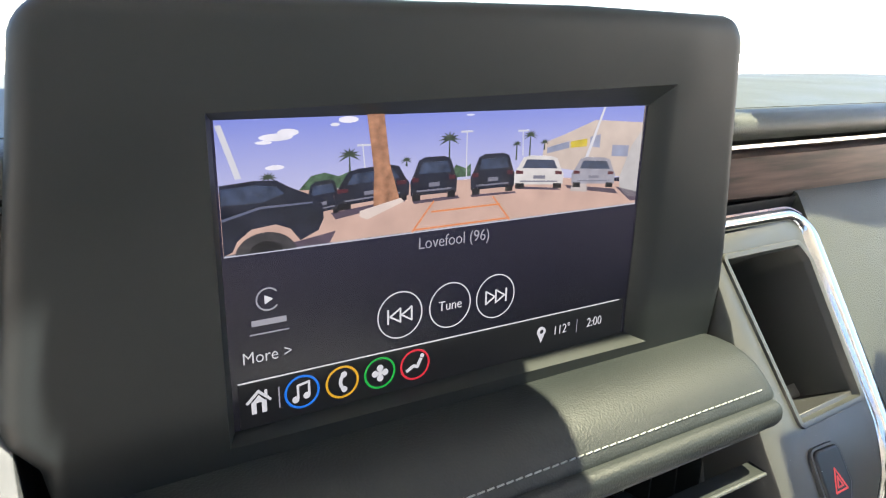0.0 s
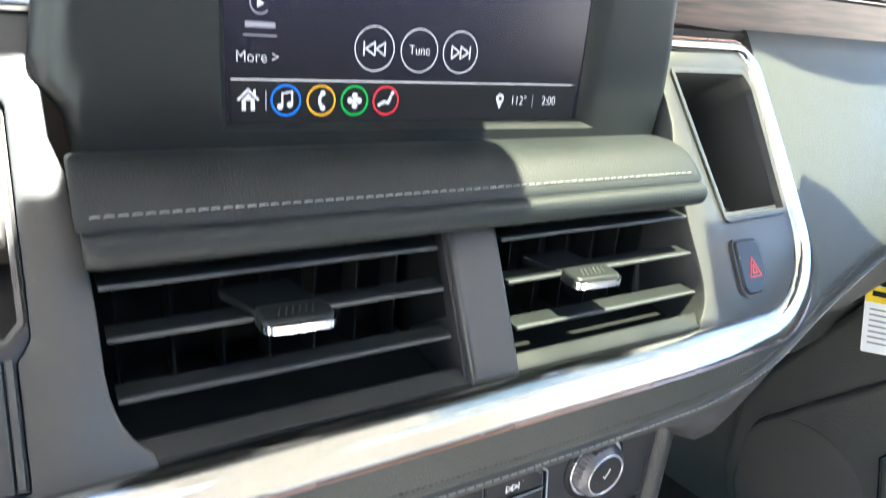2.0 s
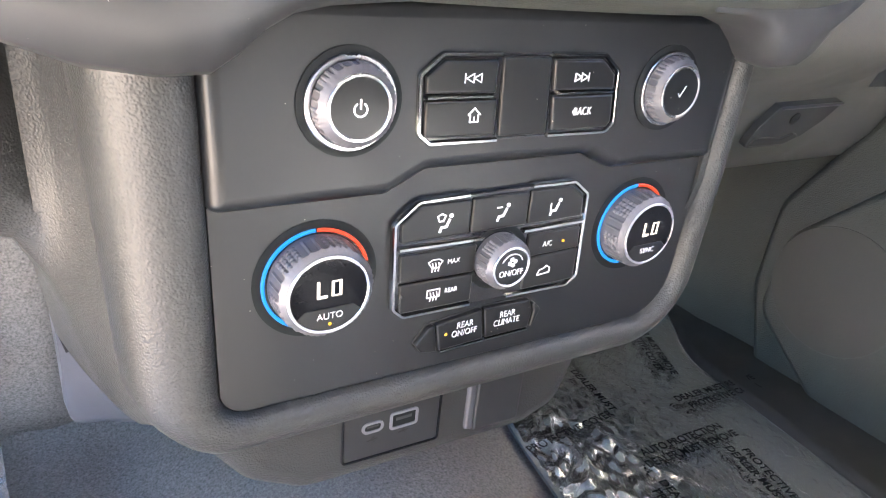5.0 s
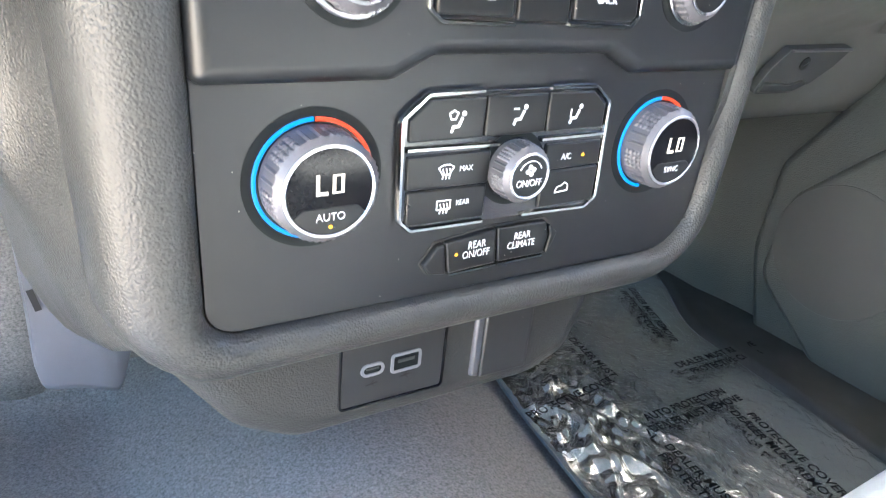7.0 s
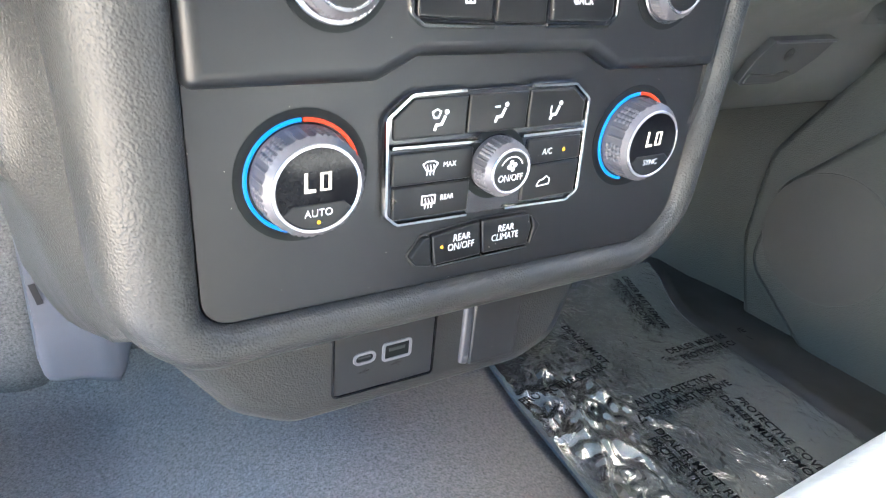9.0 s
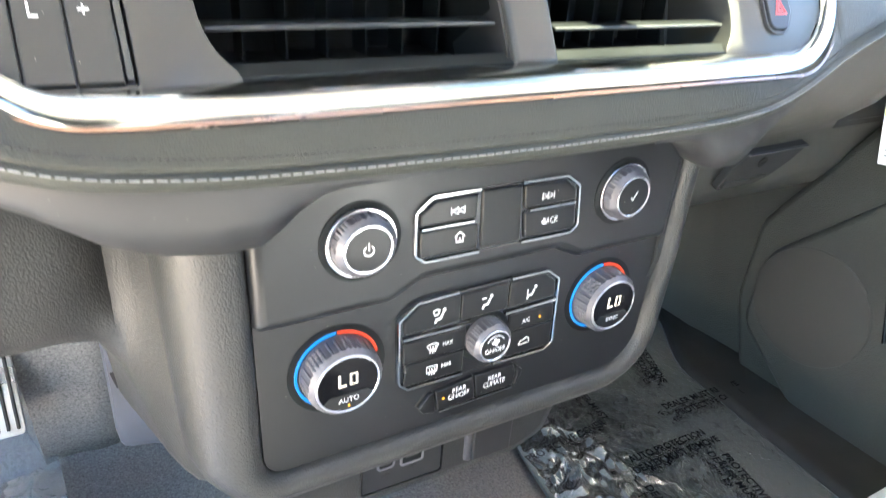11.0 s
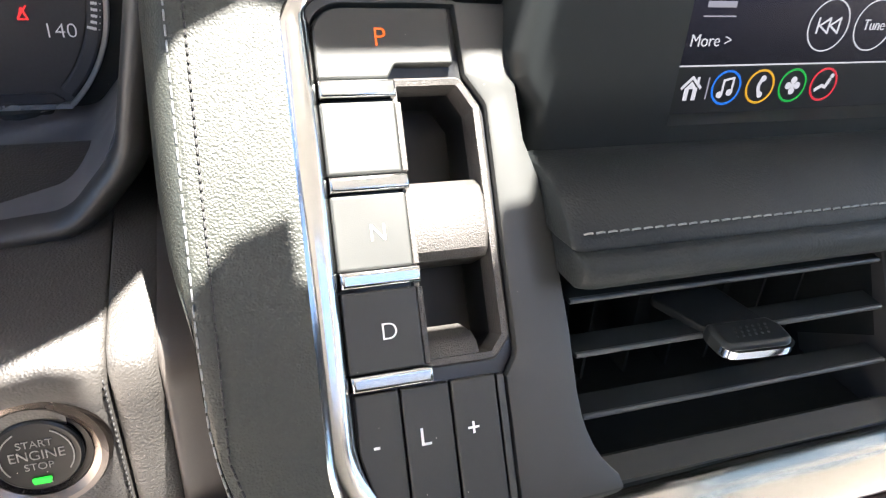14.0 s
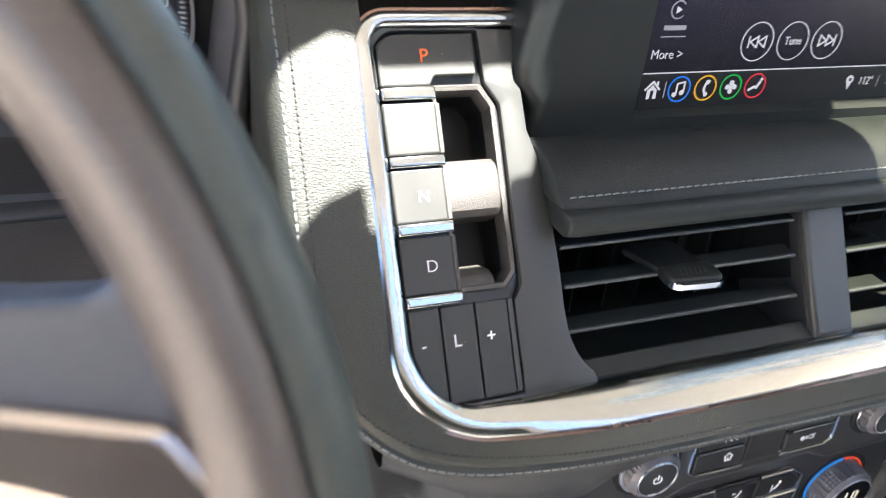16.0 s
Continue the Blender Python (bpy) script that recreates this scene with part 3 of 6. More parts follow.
BIN_HOLE = rounded([(0.2035, 0.181), (0.284, 0.181), (0.2905, 0.168), (0.2885, 0.068), (0.2185, 0.066)], [0.003, 0.006, 0.01, 0.004, 0.004], 5)
right_face = [(-x, v) for x, v in CHEEK] + [(0.2, -0.01), (0.235, -0.006), (0.262, 0.004), (0.282, 0.022), (0.2935, 0.05), (0.2955, 0.08), (0.295, 0.199)]
part("cheek", plate(right_face, [BIN_HOLE], -0.075, 0.0, 0.0024), FASCIA, dash, "satin dark grey panel with a storage slot").matrix_basis = FACE

# sill and back of the vent recess
bm = bmesh.new()
rings(bm, [[(x, -0.0185, 0.6188), (x, -0.0085, 0.6228), (x, -0.0068, 0.6222), (x, -0.0062, 0.607), (x, 0.03, 0.606), (x, 0.03, 0.60), (x, -0.0185, 0.60)] for x in (-0.185, -0.1, 0.0, 0.1, 0.185)])
part("sill", bm, SLATM, dash, "matt black sill under the vents")

# passenger side: dash top, chrome line and wood
def band(name, prof, material, label, x0=0.17, x1=0.8, xn=24, bow=0.0, ang=40, drop=0.0, back=0.0):
    bm = bmesh.new()
    rings(bm, [[(x0 + (x1 - x0) * i / xn, y + bow * ((x0 + (x1 - x0) * i / xn) - 0.2) ** 2 + back * max(0.0, -0.255 - x0 - (x1 - x0) * i / xn), z - (drop * (x1 - x0) * i / xn if z < 0.82 else 0)) for y, z in prof] for i in range(xn + 1)])
    return part(name, bm, material, dash, label, angle=ang)


band("wood_strip", [(0.1, 0.835), (0.096, 0.832), (0.1, 0.806), (0.104, 0.803), (0.13, 0.803), (0.13, 0.835)], WOODM, "dark open-pore wood strip", 0.16, drop=0.04)
band("chrome_line", [(0.0975, 0.8425), (0.0945, 0.841), (0.0945, 0.8385), (0.0975, 0.837), (0.12, 0.837), (0.12, 0.8425)], FRAMECHROME, "fine chrome line", 0.16)
band("dash_edge", [(0.118, 0.843), (0.09, 0.845), (0.0855, 0.851), (0.087, 0.8575), (0.094, 0.8615), (0.118, 0.862), (0.14, 0.8625), (0.16, 0.85)], LEATHER, "padded leather edge of the dash top", 0.16, ang=60)
band("wood_strip", [(0.1, 0.835), (0.096, 0.832), (0.1, 0.806), (0.104, 0.803), (0.13, 0.803), (0.13, 0.835)], WOODM, "dark open-pore wood strip", -0.315, -0.16, 6)
band("chrome_line", [(0.0975, 0.8425), (0.0945, 0.841), (0.0945, 0.8385), (0.0975, 0.837), (0.12, 0.837), (0.12, 0.8425)], FRAMECHROME, "fine chrome line", -0.315, -0.16, 6)
band("dash_edge", [(0.118, 0.843), (0.087, 0.845), (0.0815, 0.851), (0.083, 0.8575), (0.092, 0.8615), (0.118, 0.862), (0.14, 0.8625), (0.16, 0.85)], LEATHER, "padded leather edge of the dash top", -0.33, -0.16, 24, ang=60, back=0.4)
rows = []
for i in range(25):
    x = -0.8 + 1.78 * i / 24
    rows.append([(x, 0.118 + 0.66 * j / 12, 0.8625 + 0.012 * math.sin(math.pi * j / 12) - 0.02 * (j / 12) ** 2) for j in range(13)])
part("dash_top", grid(rows, thick=0.02, way=(0, 0, -1)), LEATHER, dash, "sunlit upper dash pad", angle=60)
# recess between the leather pad and the wood
rows = [[(x, 0.125, 0.808), (x, 0.122, 0.795), (x, 0.11, 0.787), (x, 0.1, 0.79), (x, 0.097, 0.8)] for x in (0.17, 0.4, 0.79)]
part("shadow_gap", grid(rows), SATIN, dash, "black gap under the wood")


# ---- centre screen ----
scr = thing("touch_screen", Matrix.Translation((0, 0.0762, 0.805)), "tall black centre touch screen showing a reversing view over music controls", "screen")
SCR = frame3((0, 0, 0), (1, 0, 0), (0, 0, 1))


def on_screen(ob):
    ob.matrix_basis = SCR
    return ob


bm = bmesh.new()
outl = rounded([(-0.18, -0.115), (0.1845, -0.115), (0.187, -0.078), (0.1915, -0.047), (0.1905, -0.02), (0.1775, 0.1135), (0.06, 0.1142), (-0.05, 0.1115), (-0.171, 0.1085), (-0.1795, 0.054), (-0.1945, -0.036), (-0.1935, -0.047), (-0.184, -0.06), (-0.181, -0.083)], [0.003, 0.003, 0.02, 0.01, 0.03, 0.017, 0, 0, 0.018, 0.03, 0.004, 0.004, 0.008, 0.02], 8)
loops = []
base = ccw(outl)
for d, h in ((0.006, -0.06), (0.0, -0.03), (0.0, 0.003), (0.0012, 0.0062), (0.0035, 0.0082), (0.007, 0.009), (0.009, 0.009)):
    loops.append([(x, y, h) for x, y in inset(base, d)])
vs = [[bm.verts.new(p) for p in lp] for lp in loops]
for a, b in zip(vs, vs[1:]):
    for i in range(len(a)):
        bm.faces.new((a[i - 1], a[i], b[i], b[i - 1]))
hole = [bm.verts.new((x, y, 0.009)) for x, y in ((-0.1165, -0.069), (0.1265, -0.0715), (0.1285, 0.0775), (-0.116, 0.0695))]
inner = [bm.verts.new((x, y, 0.0008)) for x, y in ((-0.1125, -0.0668), (0.1162, -0.0668), (0.1162, 0.066), (-0.1125, 0.066))]
back = [bm.verts.new((x, y, -0.004)) for x, y in ((-0.1125, -0.0668), (0.1162, -0.0668), (0.1162, 0.066), (-0.1125, 0.066))]
for i in range(4):
    bm.faces.new((hole[i - 1], hole[i], inner[i], inner[i - 1]))
    bm.faces.new((inner[i - 1], inner[i], back[i], back[i - 1]))
bmesh.ops.remove_doubles(bm, verts=bm.verts, dist=1e-5)
edges = [e for e in bm.edges if e.is_boundary and all(abs(v.co.z - 0.009) < 1e-6 for v in e.verts)]
bmesh.ops.triangle_fill(bm, use_beauty=True, edges=edges)
on_screen(part("housing", bm, HOUSING, scr, "matt black housing with a bevelled frame", angle=42))

m, t, p = nodes_of("lit_display")
co = t.nodes.new("ShaderNodeTexCoord")
sp = t.nodes.new("ShaderNodeSeparateXYZ")
t.links.new(co.outputs["Object"], sp.inputs[0])
nz = t.nodes.new("ShaderNodeTexNoise")
nz.inputs["Scale"].default_value = 14
t.links.new(co.outputs["Object"], nz.inputs["Vector"])
rp = t.nodes.new("ShaderNodeValToRGB")
rp.color_ramp.elements[0].position, rp.color_ramp.elements[0].color = 0.0, (0.012, 0.012, 0.016, 1)
rp.color_ramp.elements[1].position, rp.color_ramp.elements[1].color = 1.0, (0.07, 0.062, 0.12, 1)
mr = t.nodes.new("ShaderNodeMapRange")
mr.inputs["From Min"].default_value, mr.inputs["From Max"].default_value = -0.045, 0.05
t.links.new(sp.outputs["Y"], mr.inputs["Value"])
ad = t.nodes.new("ShaderNodeMath")
ad.operation = "MULTIPLY_ADD"
ad.inputs[1].default_value = 0.3
t.links.new(nz.outputs[0], ad.inputs[0])
t.links.new(mr.outputs[0], ad.inputs[2])
t.links.new(ad.outputs[0], rp.inputs[0])
t.links.new(rp.outputs[0], p.inputs["Emission Color"])
p.inputs["Base Color"].default_value, p.inputs["Roughness"].default_value, p.inputs["Emission Strength"].default_value = (0.005, 0.005, 0.006, 1), 0.25, 0.034
p.inputs["Specular IOR Level"].default_value = 0.35
DISPLAY = m
disp = on_screen(part("display", prism(box2(-0.1137, -0.0672, 0.115, 0.0672), -0.003, 0.0, 0), DISPLAY, scr, "lit display, a reversing view above a dim violet media page"))
disp.matrix_basis = SCR @ Matrix.Translation((0.0012, 0, 0))
part("bottom_bar", prism(box2(-0.111, -0.067, 0.112, -0.045), 0.0002, 0.0003), glow("bar_black", (0.012, 0.012, 0.014), 0.06), disp, "black shortcut bar")
WHITEG, DIMG = glow("display_white", (0.85, 0.82, 0.85), 0.06), glow("display_grey", (0.42, 0.4, 0.46), 0.06)
part("divider_line", prism(box2(-0.111, -0.0452, 0.1085, -0.0445), 0.0004, 0.0006), WHITEG, disp)


def icon(name, lines, material, w=0.0011, parent=None, label="", bars=(), h=0.0004):
    bm = strokes(bmesh.new(), lines, w, h, h + 0.0003)
    for b in bars:
        prism(b, h, h + 0.0003, 0, bm)
    return part(name, bm, material, parent, label)


for cx, nm, ch in ((-0.034, "previous_button", "prev"), (-0.0065, "tune_button", "tune"), (0.0205, "next_button", "next")):
    c = part(nm, ring_band(cx, -0.0275, 0.0113, 0.0119, 0.0003, 0.0006), WHITEG, disp, "white ring button")
    if ch == "tune":
        words("lettering", "Tune", 0.0072, cx, -0.0275, 0.0005, c, WHITEG, squeeze=0.9)
    else:
        s = 1 if ch == "next" else -1
        tri = [[(cx - s * 0.006, -0.0275 + 0.0034), (cx - s * 0.0006, -0.0275), (cx - s * 0.006, -0.0275 - 0.0034), (cx - s * 0.006, -0.0275 + 0.0034)],
               [(cx + s * 0.0, -0.0275 + 0.0034), (cx + s * 0.0054, -0.0275), (cx + s * 0.0, -0.0275 - 0.0034), (cx + s * 0.0, -0.0275 + 0.0034)], [(cx + s * 0.0064, -0.0241), (cx + s * 0.0064, -0.0309)]]
        icon("skip_arrow", tri, WHITEG, 0.0008, c)
words("lettering", "More >", 0.0078, -0.0975, -0.034, 0.0004, disp, WHITEG, squeeze=0.92)
y = -0.0552
icon("home_icon", [[(-0.1075, y + 0.0004), (-0.1025, y + 0.0053), (-0.0975, y + 0.0004)], [(-0.0993, y + 0.0025), (-0.0993, y + 0.005)]], WHITEG, 0.0012, disp, "", [box2(-0.1058, y - 0.0052, -0.1037, y + 0.0006), box2(-0.1013, y - 0.0052, -0.0992, y + 0.0006), [(-0.1056, y), (-0.0994, y), (-0.1025, y + 0.0034)]])
part("separator", prism(box2(-0.0938, y - 0.005, -0.0932, y + 0.005), 0.0004, 0.0006), DIMG, disp)
for cx, colr, kind in ((-0.083, (0.02, 0.2, 0.8), "music"), (-0.0638, (0.8, 0.42, 0.02), "phone"), (-0.0447, (0.02, 0.45, 0.06), "fan"), (-0.0258, (0.75, 0.03, 0.05), "seat")):
    c = part("shortcut_ring", ring_band(cx, y, 0.0071, 0.0082, 0.0004, 0.0006), glow("ring_" + kind, colr, 0.07), disp, {"music": "blue", "phone": "amber", "fan": "green", "seat": "red"}[kind] + " shortcut ring")
    if kind == "music":
        icon("note", [[(cx - 0.002, y - 0.003), (cx - 0.002, y + 0.0035), (cx + 0.0032, y + 0.0045), (cx + 0.0032, y - 0.002)]], WHITEG, 0.001, c, "", [circle2(cx - 0.0032, y - 0.0032, 0.0016, 12), circle2(cx + 0.002, y - 0.0022, 0.0016, 12)])
    elif kind == "phone":
        icon("handset", [arc(cx + 0.004, y, 0.005, 130, 230, 6)], WHITEG, 0.0016, c, "", [circle2(cx + 0.0008, y + 0.0038, 0.0015, 10), circle2(cx + 0.0008, y - 0.0038, 0.0015, 10)])
    elif kind == "fan":
        icon("blades", [], WHITEG, 0.001, c, "", [circle2(cx + 0.0026, y, 0.0017, 12), circle2(cx - 0.0026, y, 0.0017, 12), circle2(cx, y + 0.0026, 0.0017, 12), circle2(cx, y - 0.0026, 0.0017, 12), circle2(cx, y, 0.0012, 10)])
    else:
        icon("seat_mark", [[(cx - 0.0045, y - 0.0025), (cx - 0.001, y - 0.0005), (cx + 0.0012, y - 0.0012), (cx + 0.003, y + 0.0025)]], WHITEG, 0.0016, c, "", [circle2(cx + 0.0038, y + 0.0042, 0.0011, 10)])
icon("place_pin", [], WHITEG, 0.001, disp, "", [circle2(0.052, y + 0.0015, 0.0029, 16), [(0.0494, y + 0.0006), (0.0546, y + 0.0006), (0.052, y - 0.005)]])
part("pin_hole", prism(circle2(0.052, y + 0.0016, 0.0012, 12), 0.0008, 0.0009), glow("bar_dark", (0.012, 0.012, 0.014), 0.06), disp)
words("lettering", "112°", 0.0078, 0.0665, y, 0.0004, disp, WHITEG, squeeze=0.85)
part("separator", prism(box2(0.0772, y - 0.004, 0.0776, y + 0.004), 0.0004, 0.0006), DIMG, disp)
words("lettering", "2:00", 0.0078, 0.0905, y, 0.0004, disp, WHITEG, squeeze=0.85)
c = part("source_icon", ring_band(-0.096, -0.0085, 0.0045, 0.0052, 0.0003, 0.0006, 40, 320), DIMG, disp, "grey source icon")
part("name_bar", prism(box2(-0.1035, -0.0198, -0.0885, -0.0172), 0.0003, 0.0005), DIMG, disp, "name of the source")
part("play_mark", prism([(-0.0975, -0.0065), (-0.0975, -0.0105), (-0.0938, -0.0085)], 0.0004, 0.0007), WHITEG, disp)
part("underline", prism(box2(-0.1045, -0.0238, -0.0875, -0.0232), 0.0003, 0.0005), DIMG, disp)
words("lettering", "Lovefool (96)", 0.0082, -0.0048, 0.006, 0.0004, disp, DIMG, squeeze=0.9)


# reversing view in the upper half of the display
def lit(name, color, strength=0.088, vary=0.0, size=120.0):
    """A glowing picture tone, with a little mottling."""
    m, t, p = nodes_of(name)
    p.inputs["Base Color"].default_value = (0.01, 0.01, 0.01, 1)
    p.inputs["Roughness"].default_value, p.inputs["Specular IOR Level"].default_value = 0.3, 0.2
    p.inputs["Emission Strength"].default_value = strength
    co = t.nodes.new("ShaderNodeTexCoord")
    nz = t.nodes.new("ShaderNodeTexNoise")
    nz.inputs["Scale"].default_value, nz.inputs["Detail"].default_value = size, 6
    mr = t.nodes.new("ShaderNodeMapRange")
    mr.inputs["From Min"].default_value, mr.inputs["From Max"].default_value = 0.3, 0.7
    mr.inputs["To Min"].default_value, mr.inputs["To Max"].default_value = 1 - vary, 1 + vary
    sc = t.nodes.new("ShaderNodeVectorMath")
    sc.operation = "SCALE"
    sc.inputs[0].default_value = color
    t.links.new(co.outputs["Object"], nz.inputs["Vector"])
    t.links.new(nz.outputs[0], mr.inputs["Value"])
    t.links.new(mr.outputs[0], sc.inputs["Scale"])
    t.links.new(sc.outputs[0], p.inputs["Emission Color"])
    return m


def view(name, outlines, material, level, label=""):
    """Flat shapes of the picture, in millimetres on the display; level orders them front to back."""
    bm = bmesh.new()
    for o in outlines:
        prism([(x * 0.001 - 0.0012, v * 0.001) for x, v in o], 0.0, 0.00006, 0, bm)
    ob = part(name, bm, material, disp, label)
    ob.matrix_basis = Matrix.Translation((0, 0, 0.0002 + 0.00007 * level))
    return ob


def blob(cx, cy, rx, ry, n=14):
    return [(cx + rx * math.cos(2 * math.pi * i / n), cy + ry * math.sin(2 * math.pi * i / n)) for i in range(n)]


def fronds(cx, cy, r, n=9):
    """The drooping crown of a small palm."""
    out = []
    for i in range(n):
        a = radians(-25 + 230 * i / (n - 1))
        ex, ey = cx + r * math.cos(a), cy + r * 0.75 * math.sin(a)
        nx, ny = -math.sin(a) * r * 0.14, math.cos(a) * r * 0.14
        out.append([(cx + nx, cy + ny), (cx - nx, cy - ny), (ex, ey - r * 0.22)])
    return out


SPLIT = 12.5
TARMAC, NAVY, PAINTW, GLASSD, TYRE = lit("view_concrete", (0.6, 0.39, 0.32), vary=0.12, size=60), lit("view_dark_paint", (0.016, 0.018, 0.034), vary=0.5, size=90), lit("view_white_paint", (0.68, 0.62, 0.6), vary=0.12), lit("view_glass", (0.045, 0.06, 0.11), vary=0.5, size=200), lit("view_tyre", (0.012, 0.011, 0.014))
m, t, p = nodes_of("view_sky")
co, sp, rp = t.nodes.new("ShaderNodeTexCoord"), t.nodes.new("ShaderNodeSeparateXYZ"), t.nodes.new("ShaderNodeValToRGB")
mr = t.nodes.new("ShaderNodeMapRange")
mr.inputs["From Min"].default_value, mr.inputs["From Max"].default_value = 0.034, 0.067
rp.color_ramp.elements[0].color, rp.color_ramp.elements[1].color = (0.52, 0.5, 0.7, 1), (0.21, 0.25, 0.68, 1)
t.links.new(co.outputs["Object"], sp.inputs[0])
t.links.new(sp.outputs["Y"], mr.inputs["Value"])
t.links.new(mr.outputs[0], rp.inputs[0])
t.links.new(rp.outputs[0], p.inputs["Emission Color"])
p.inputs["Base Color"].default_value, p.inputs["Emission Strength"].default_value, p.inputs["Specular IOR Level"].default_value = (0.01, 0.01, 0.01, 1), 0.088, 0.2
view("view_sky", [[(-111.5, 28), (114, 28), (114, 66.6), (-111.5, 66.6)]], m, 0, "blue sky of the reversing view")
CLOUD = lit("view_cloud", (0.85, 0.8, 0.86), vary=0.12)
for c in ((-88, 58.5, 7, 1.5), (-83, 60.2, 4.5, 1.5), (-93, 56.6, 3.5, 0.7), (-57, 64.4, 4.5, 1.4), (-63, 62.6, 2, 0.7), (-89, 46.5, 4, 1.0), (3, 64.5, 2.2, 0.4)):
    view("view_cloud", [blob(*c)], CLOUD, 1)
view("view_hedge", [[(-80, 36), (-74, 42), (-68, 43), (-62, 41), (-56, 43), (-50, 42), (-48, 36)], [(-9, 36), (-4, 42), (1, 40), (4, 42), (4, 36)]], lit("view_leaf", (0.07, 0.12, 0.07), vary=0.6, size=400), 1)
view("view_building", [[(46, 38), (47, 49.5), (60, 53), (80, 59.5), (114, 57), (114, 26)]], lit("view_wall", (0.58, 0.46, 0.4), vary=0.08), 1, "pale low building")
view("view_windows", [[(49, 44), (49, 47), (63, 49.5), (63, 46)], [(77, 46), (77, 51), (84, 52), (84, 45)], [(93, 40), (93, 46), (105, 45), (105, 39)]], lit("view_pane", (0.28, 0.3, 0.42), vary=0.2), 2)
view("view_sign", [[(64, 46), (64, 49.2), (75, 50.2), (75, 46.2)]], lit("view_sign", (0.6, 0.45, 0.03), vary=0.2), 2)
view("view_ground", [[(-111.5, SPLIT), (114, SPLIT), (114, 24), (98, 26), (60, 31), (11, 34.5), (-33, 35), (-70, 36), (-111.5, 38)]], TARMAC, 3, "sunlit pink concrete of the reversing view")
view("view_trailer", [[(114, 53), (107, 45), (100, 28), (101, 22), (108, 17), (114, 16)]], lit("view_trailer", (0.5, 0.46, 0.46), vary=0.1), 4)
view("view_shadows", [[(-81, 15), (-64, 17.5), (-67, SPLIT), (-111.5, SPLIT)], [(-66, 25.5), (-30, 29), (-31, 27), (-64, 22.5)], [(-27, 27), (-3, 27.5), (-2, 26), (-26, 25.5)], [(4, 27), (30, 26.5), (31, 25.5), (5, 25.8)], [(30, 29), (56, 26), (60, 24.5), (31, 27.5)], [(62, 27), (97, 22), (100, 19), (64, 25)], [(98, 23), (110, 14), (114, 14), (114, 19)]], lit("view_shadow", (0.1, 0.07, 0.1), vary=0.2), 4)
PALMLEAF = lit("view_palm_leaf", (0.06, 0.075, 0.055), vary=0.4, size=300)
for cx, cy, r, foot in ((-57, 50, 5.5, 38), (-8, 54.5, 6, 38), (38, 54, 4.5, 42), (30, 50, 3, 42), (47, 50, 3, 46), (-92, 43, 4, 40), (-30, 46, 3, 43)):
    view("view_palm", fronds(cx, cy, r) + [[(cx - 0.5, foot), (cx + 0.5, foot), (cx + 0.25, cy), (cx - 0.25, cy)]], PALMLEAF, 4, "small palm against the sky")
STEEL = lit("view_steel", (0.66, 0.63, 0.68))
for cx, v0, v1, lean in ((1.5, 36, 57, -0.3), (-50, 43, 53.5, -0.9), (33.9, 44, 56, -0.7)):
    view("view_lamp_post", [[(cx - 0.3, v0), (cx + 0.3, v0), (cx + lean + 0.25, v1), (cx + lean - 0.25, v1)], [(cx - 3.5, v1 - 0.4), (cx + 3, v1 - 0.5), (cx + 3, v1 + 0.4), (cx - 3.5, v1 + 0.5)]], STEEL, 5, "pale lamp post")
for o in ([(70, 30), (72.6, 30), (86, 66), (84.6, 66)], [(-105, 43), (-102.5, 43), (-109, 64), (-111.4, 64)]):
    view("view_post", [o], STEEL, 5, "pale leaning post")
view("view_post_base", [[(65.5, 23.5), (77.5, 22), (75.5, 31), (68.5, 31.5)]], lit("view_base", (0.52, 0.44, 0.42), vary=0.1), 6)


VIEWPLATE, VIEWLAMP = lit("view_plate", (0.2, 0.19, 0.24)), lit("view_lamp", (0.1, 0.02, 0.03))


def rear_car(x0, x1, v0, v1, paint, level, skew=0.0):
    """A parked car seen from behind: body, rear window, plate, lamps and tyres."""
    w, h = x1 - x0, v1 - v0
    at = lambda u, q: (x0 + w * u, v0 + h * q - skew * u)
    view("view_car", [[at(0.0, 0.12), at(-0.01, 0.45), at(0.05, 0.58), at(0.17, 0.93), at(0.3, 1.0), at(0.72, 1.0), at(0.86, 0.93), at(0.96, 0.58), at(1.01, 0.45), at(1.0, 0.12)]], paint, level, "parked car of the reversing view")
    view("view_car_glass", [[at(0.16, 0.62), at(0.24, 0.88), at(0.78, 0.88), at(0.87, 0.62)]], GLASSD, level + 1)
    for u in (0.03, 0.8):
        view("view_tyre", [[at(u, 0.0), at(u, 0.16), at(u + 0.17, 0.16), at(u + 0.17, 0.0)]], TYRE, level + 1)
    view("view_plate", [[at(0.38, 0.3), at(0.38, 0.4), at(0.62, 0.4), at(0.62, 0.3)]], VIEWPLATE, level + 1)
    view("view_bumper", [[at(0.12, 0.2), at(0.12, 0.24), at(0.88, 0.24), at(0.88, 0.2)]], VIEWPLATE, level + 1)
    for u in (0.03, 0.83):
        view("view_lamp", [[at(u, 0.44), at(u, 0.55), at(u + 0.14, 0.53), at(u + 0.14, 0.44)]], VIEWLAMP, level + 1)


rear_car(-77, -62, 24, 39, NAVY, 5, -1.5)
rear_car(-64, -29, 26, 43, NAVY, 7, -2.0)
rear_car(-28, -4, 27, 46.5, NAVY, 9)
rear_car(4, 29, 27, 46, NAVY, 9)
rear_car(29, 60, 28, 44.5, PAINTW, 9, 2.5)
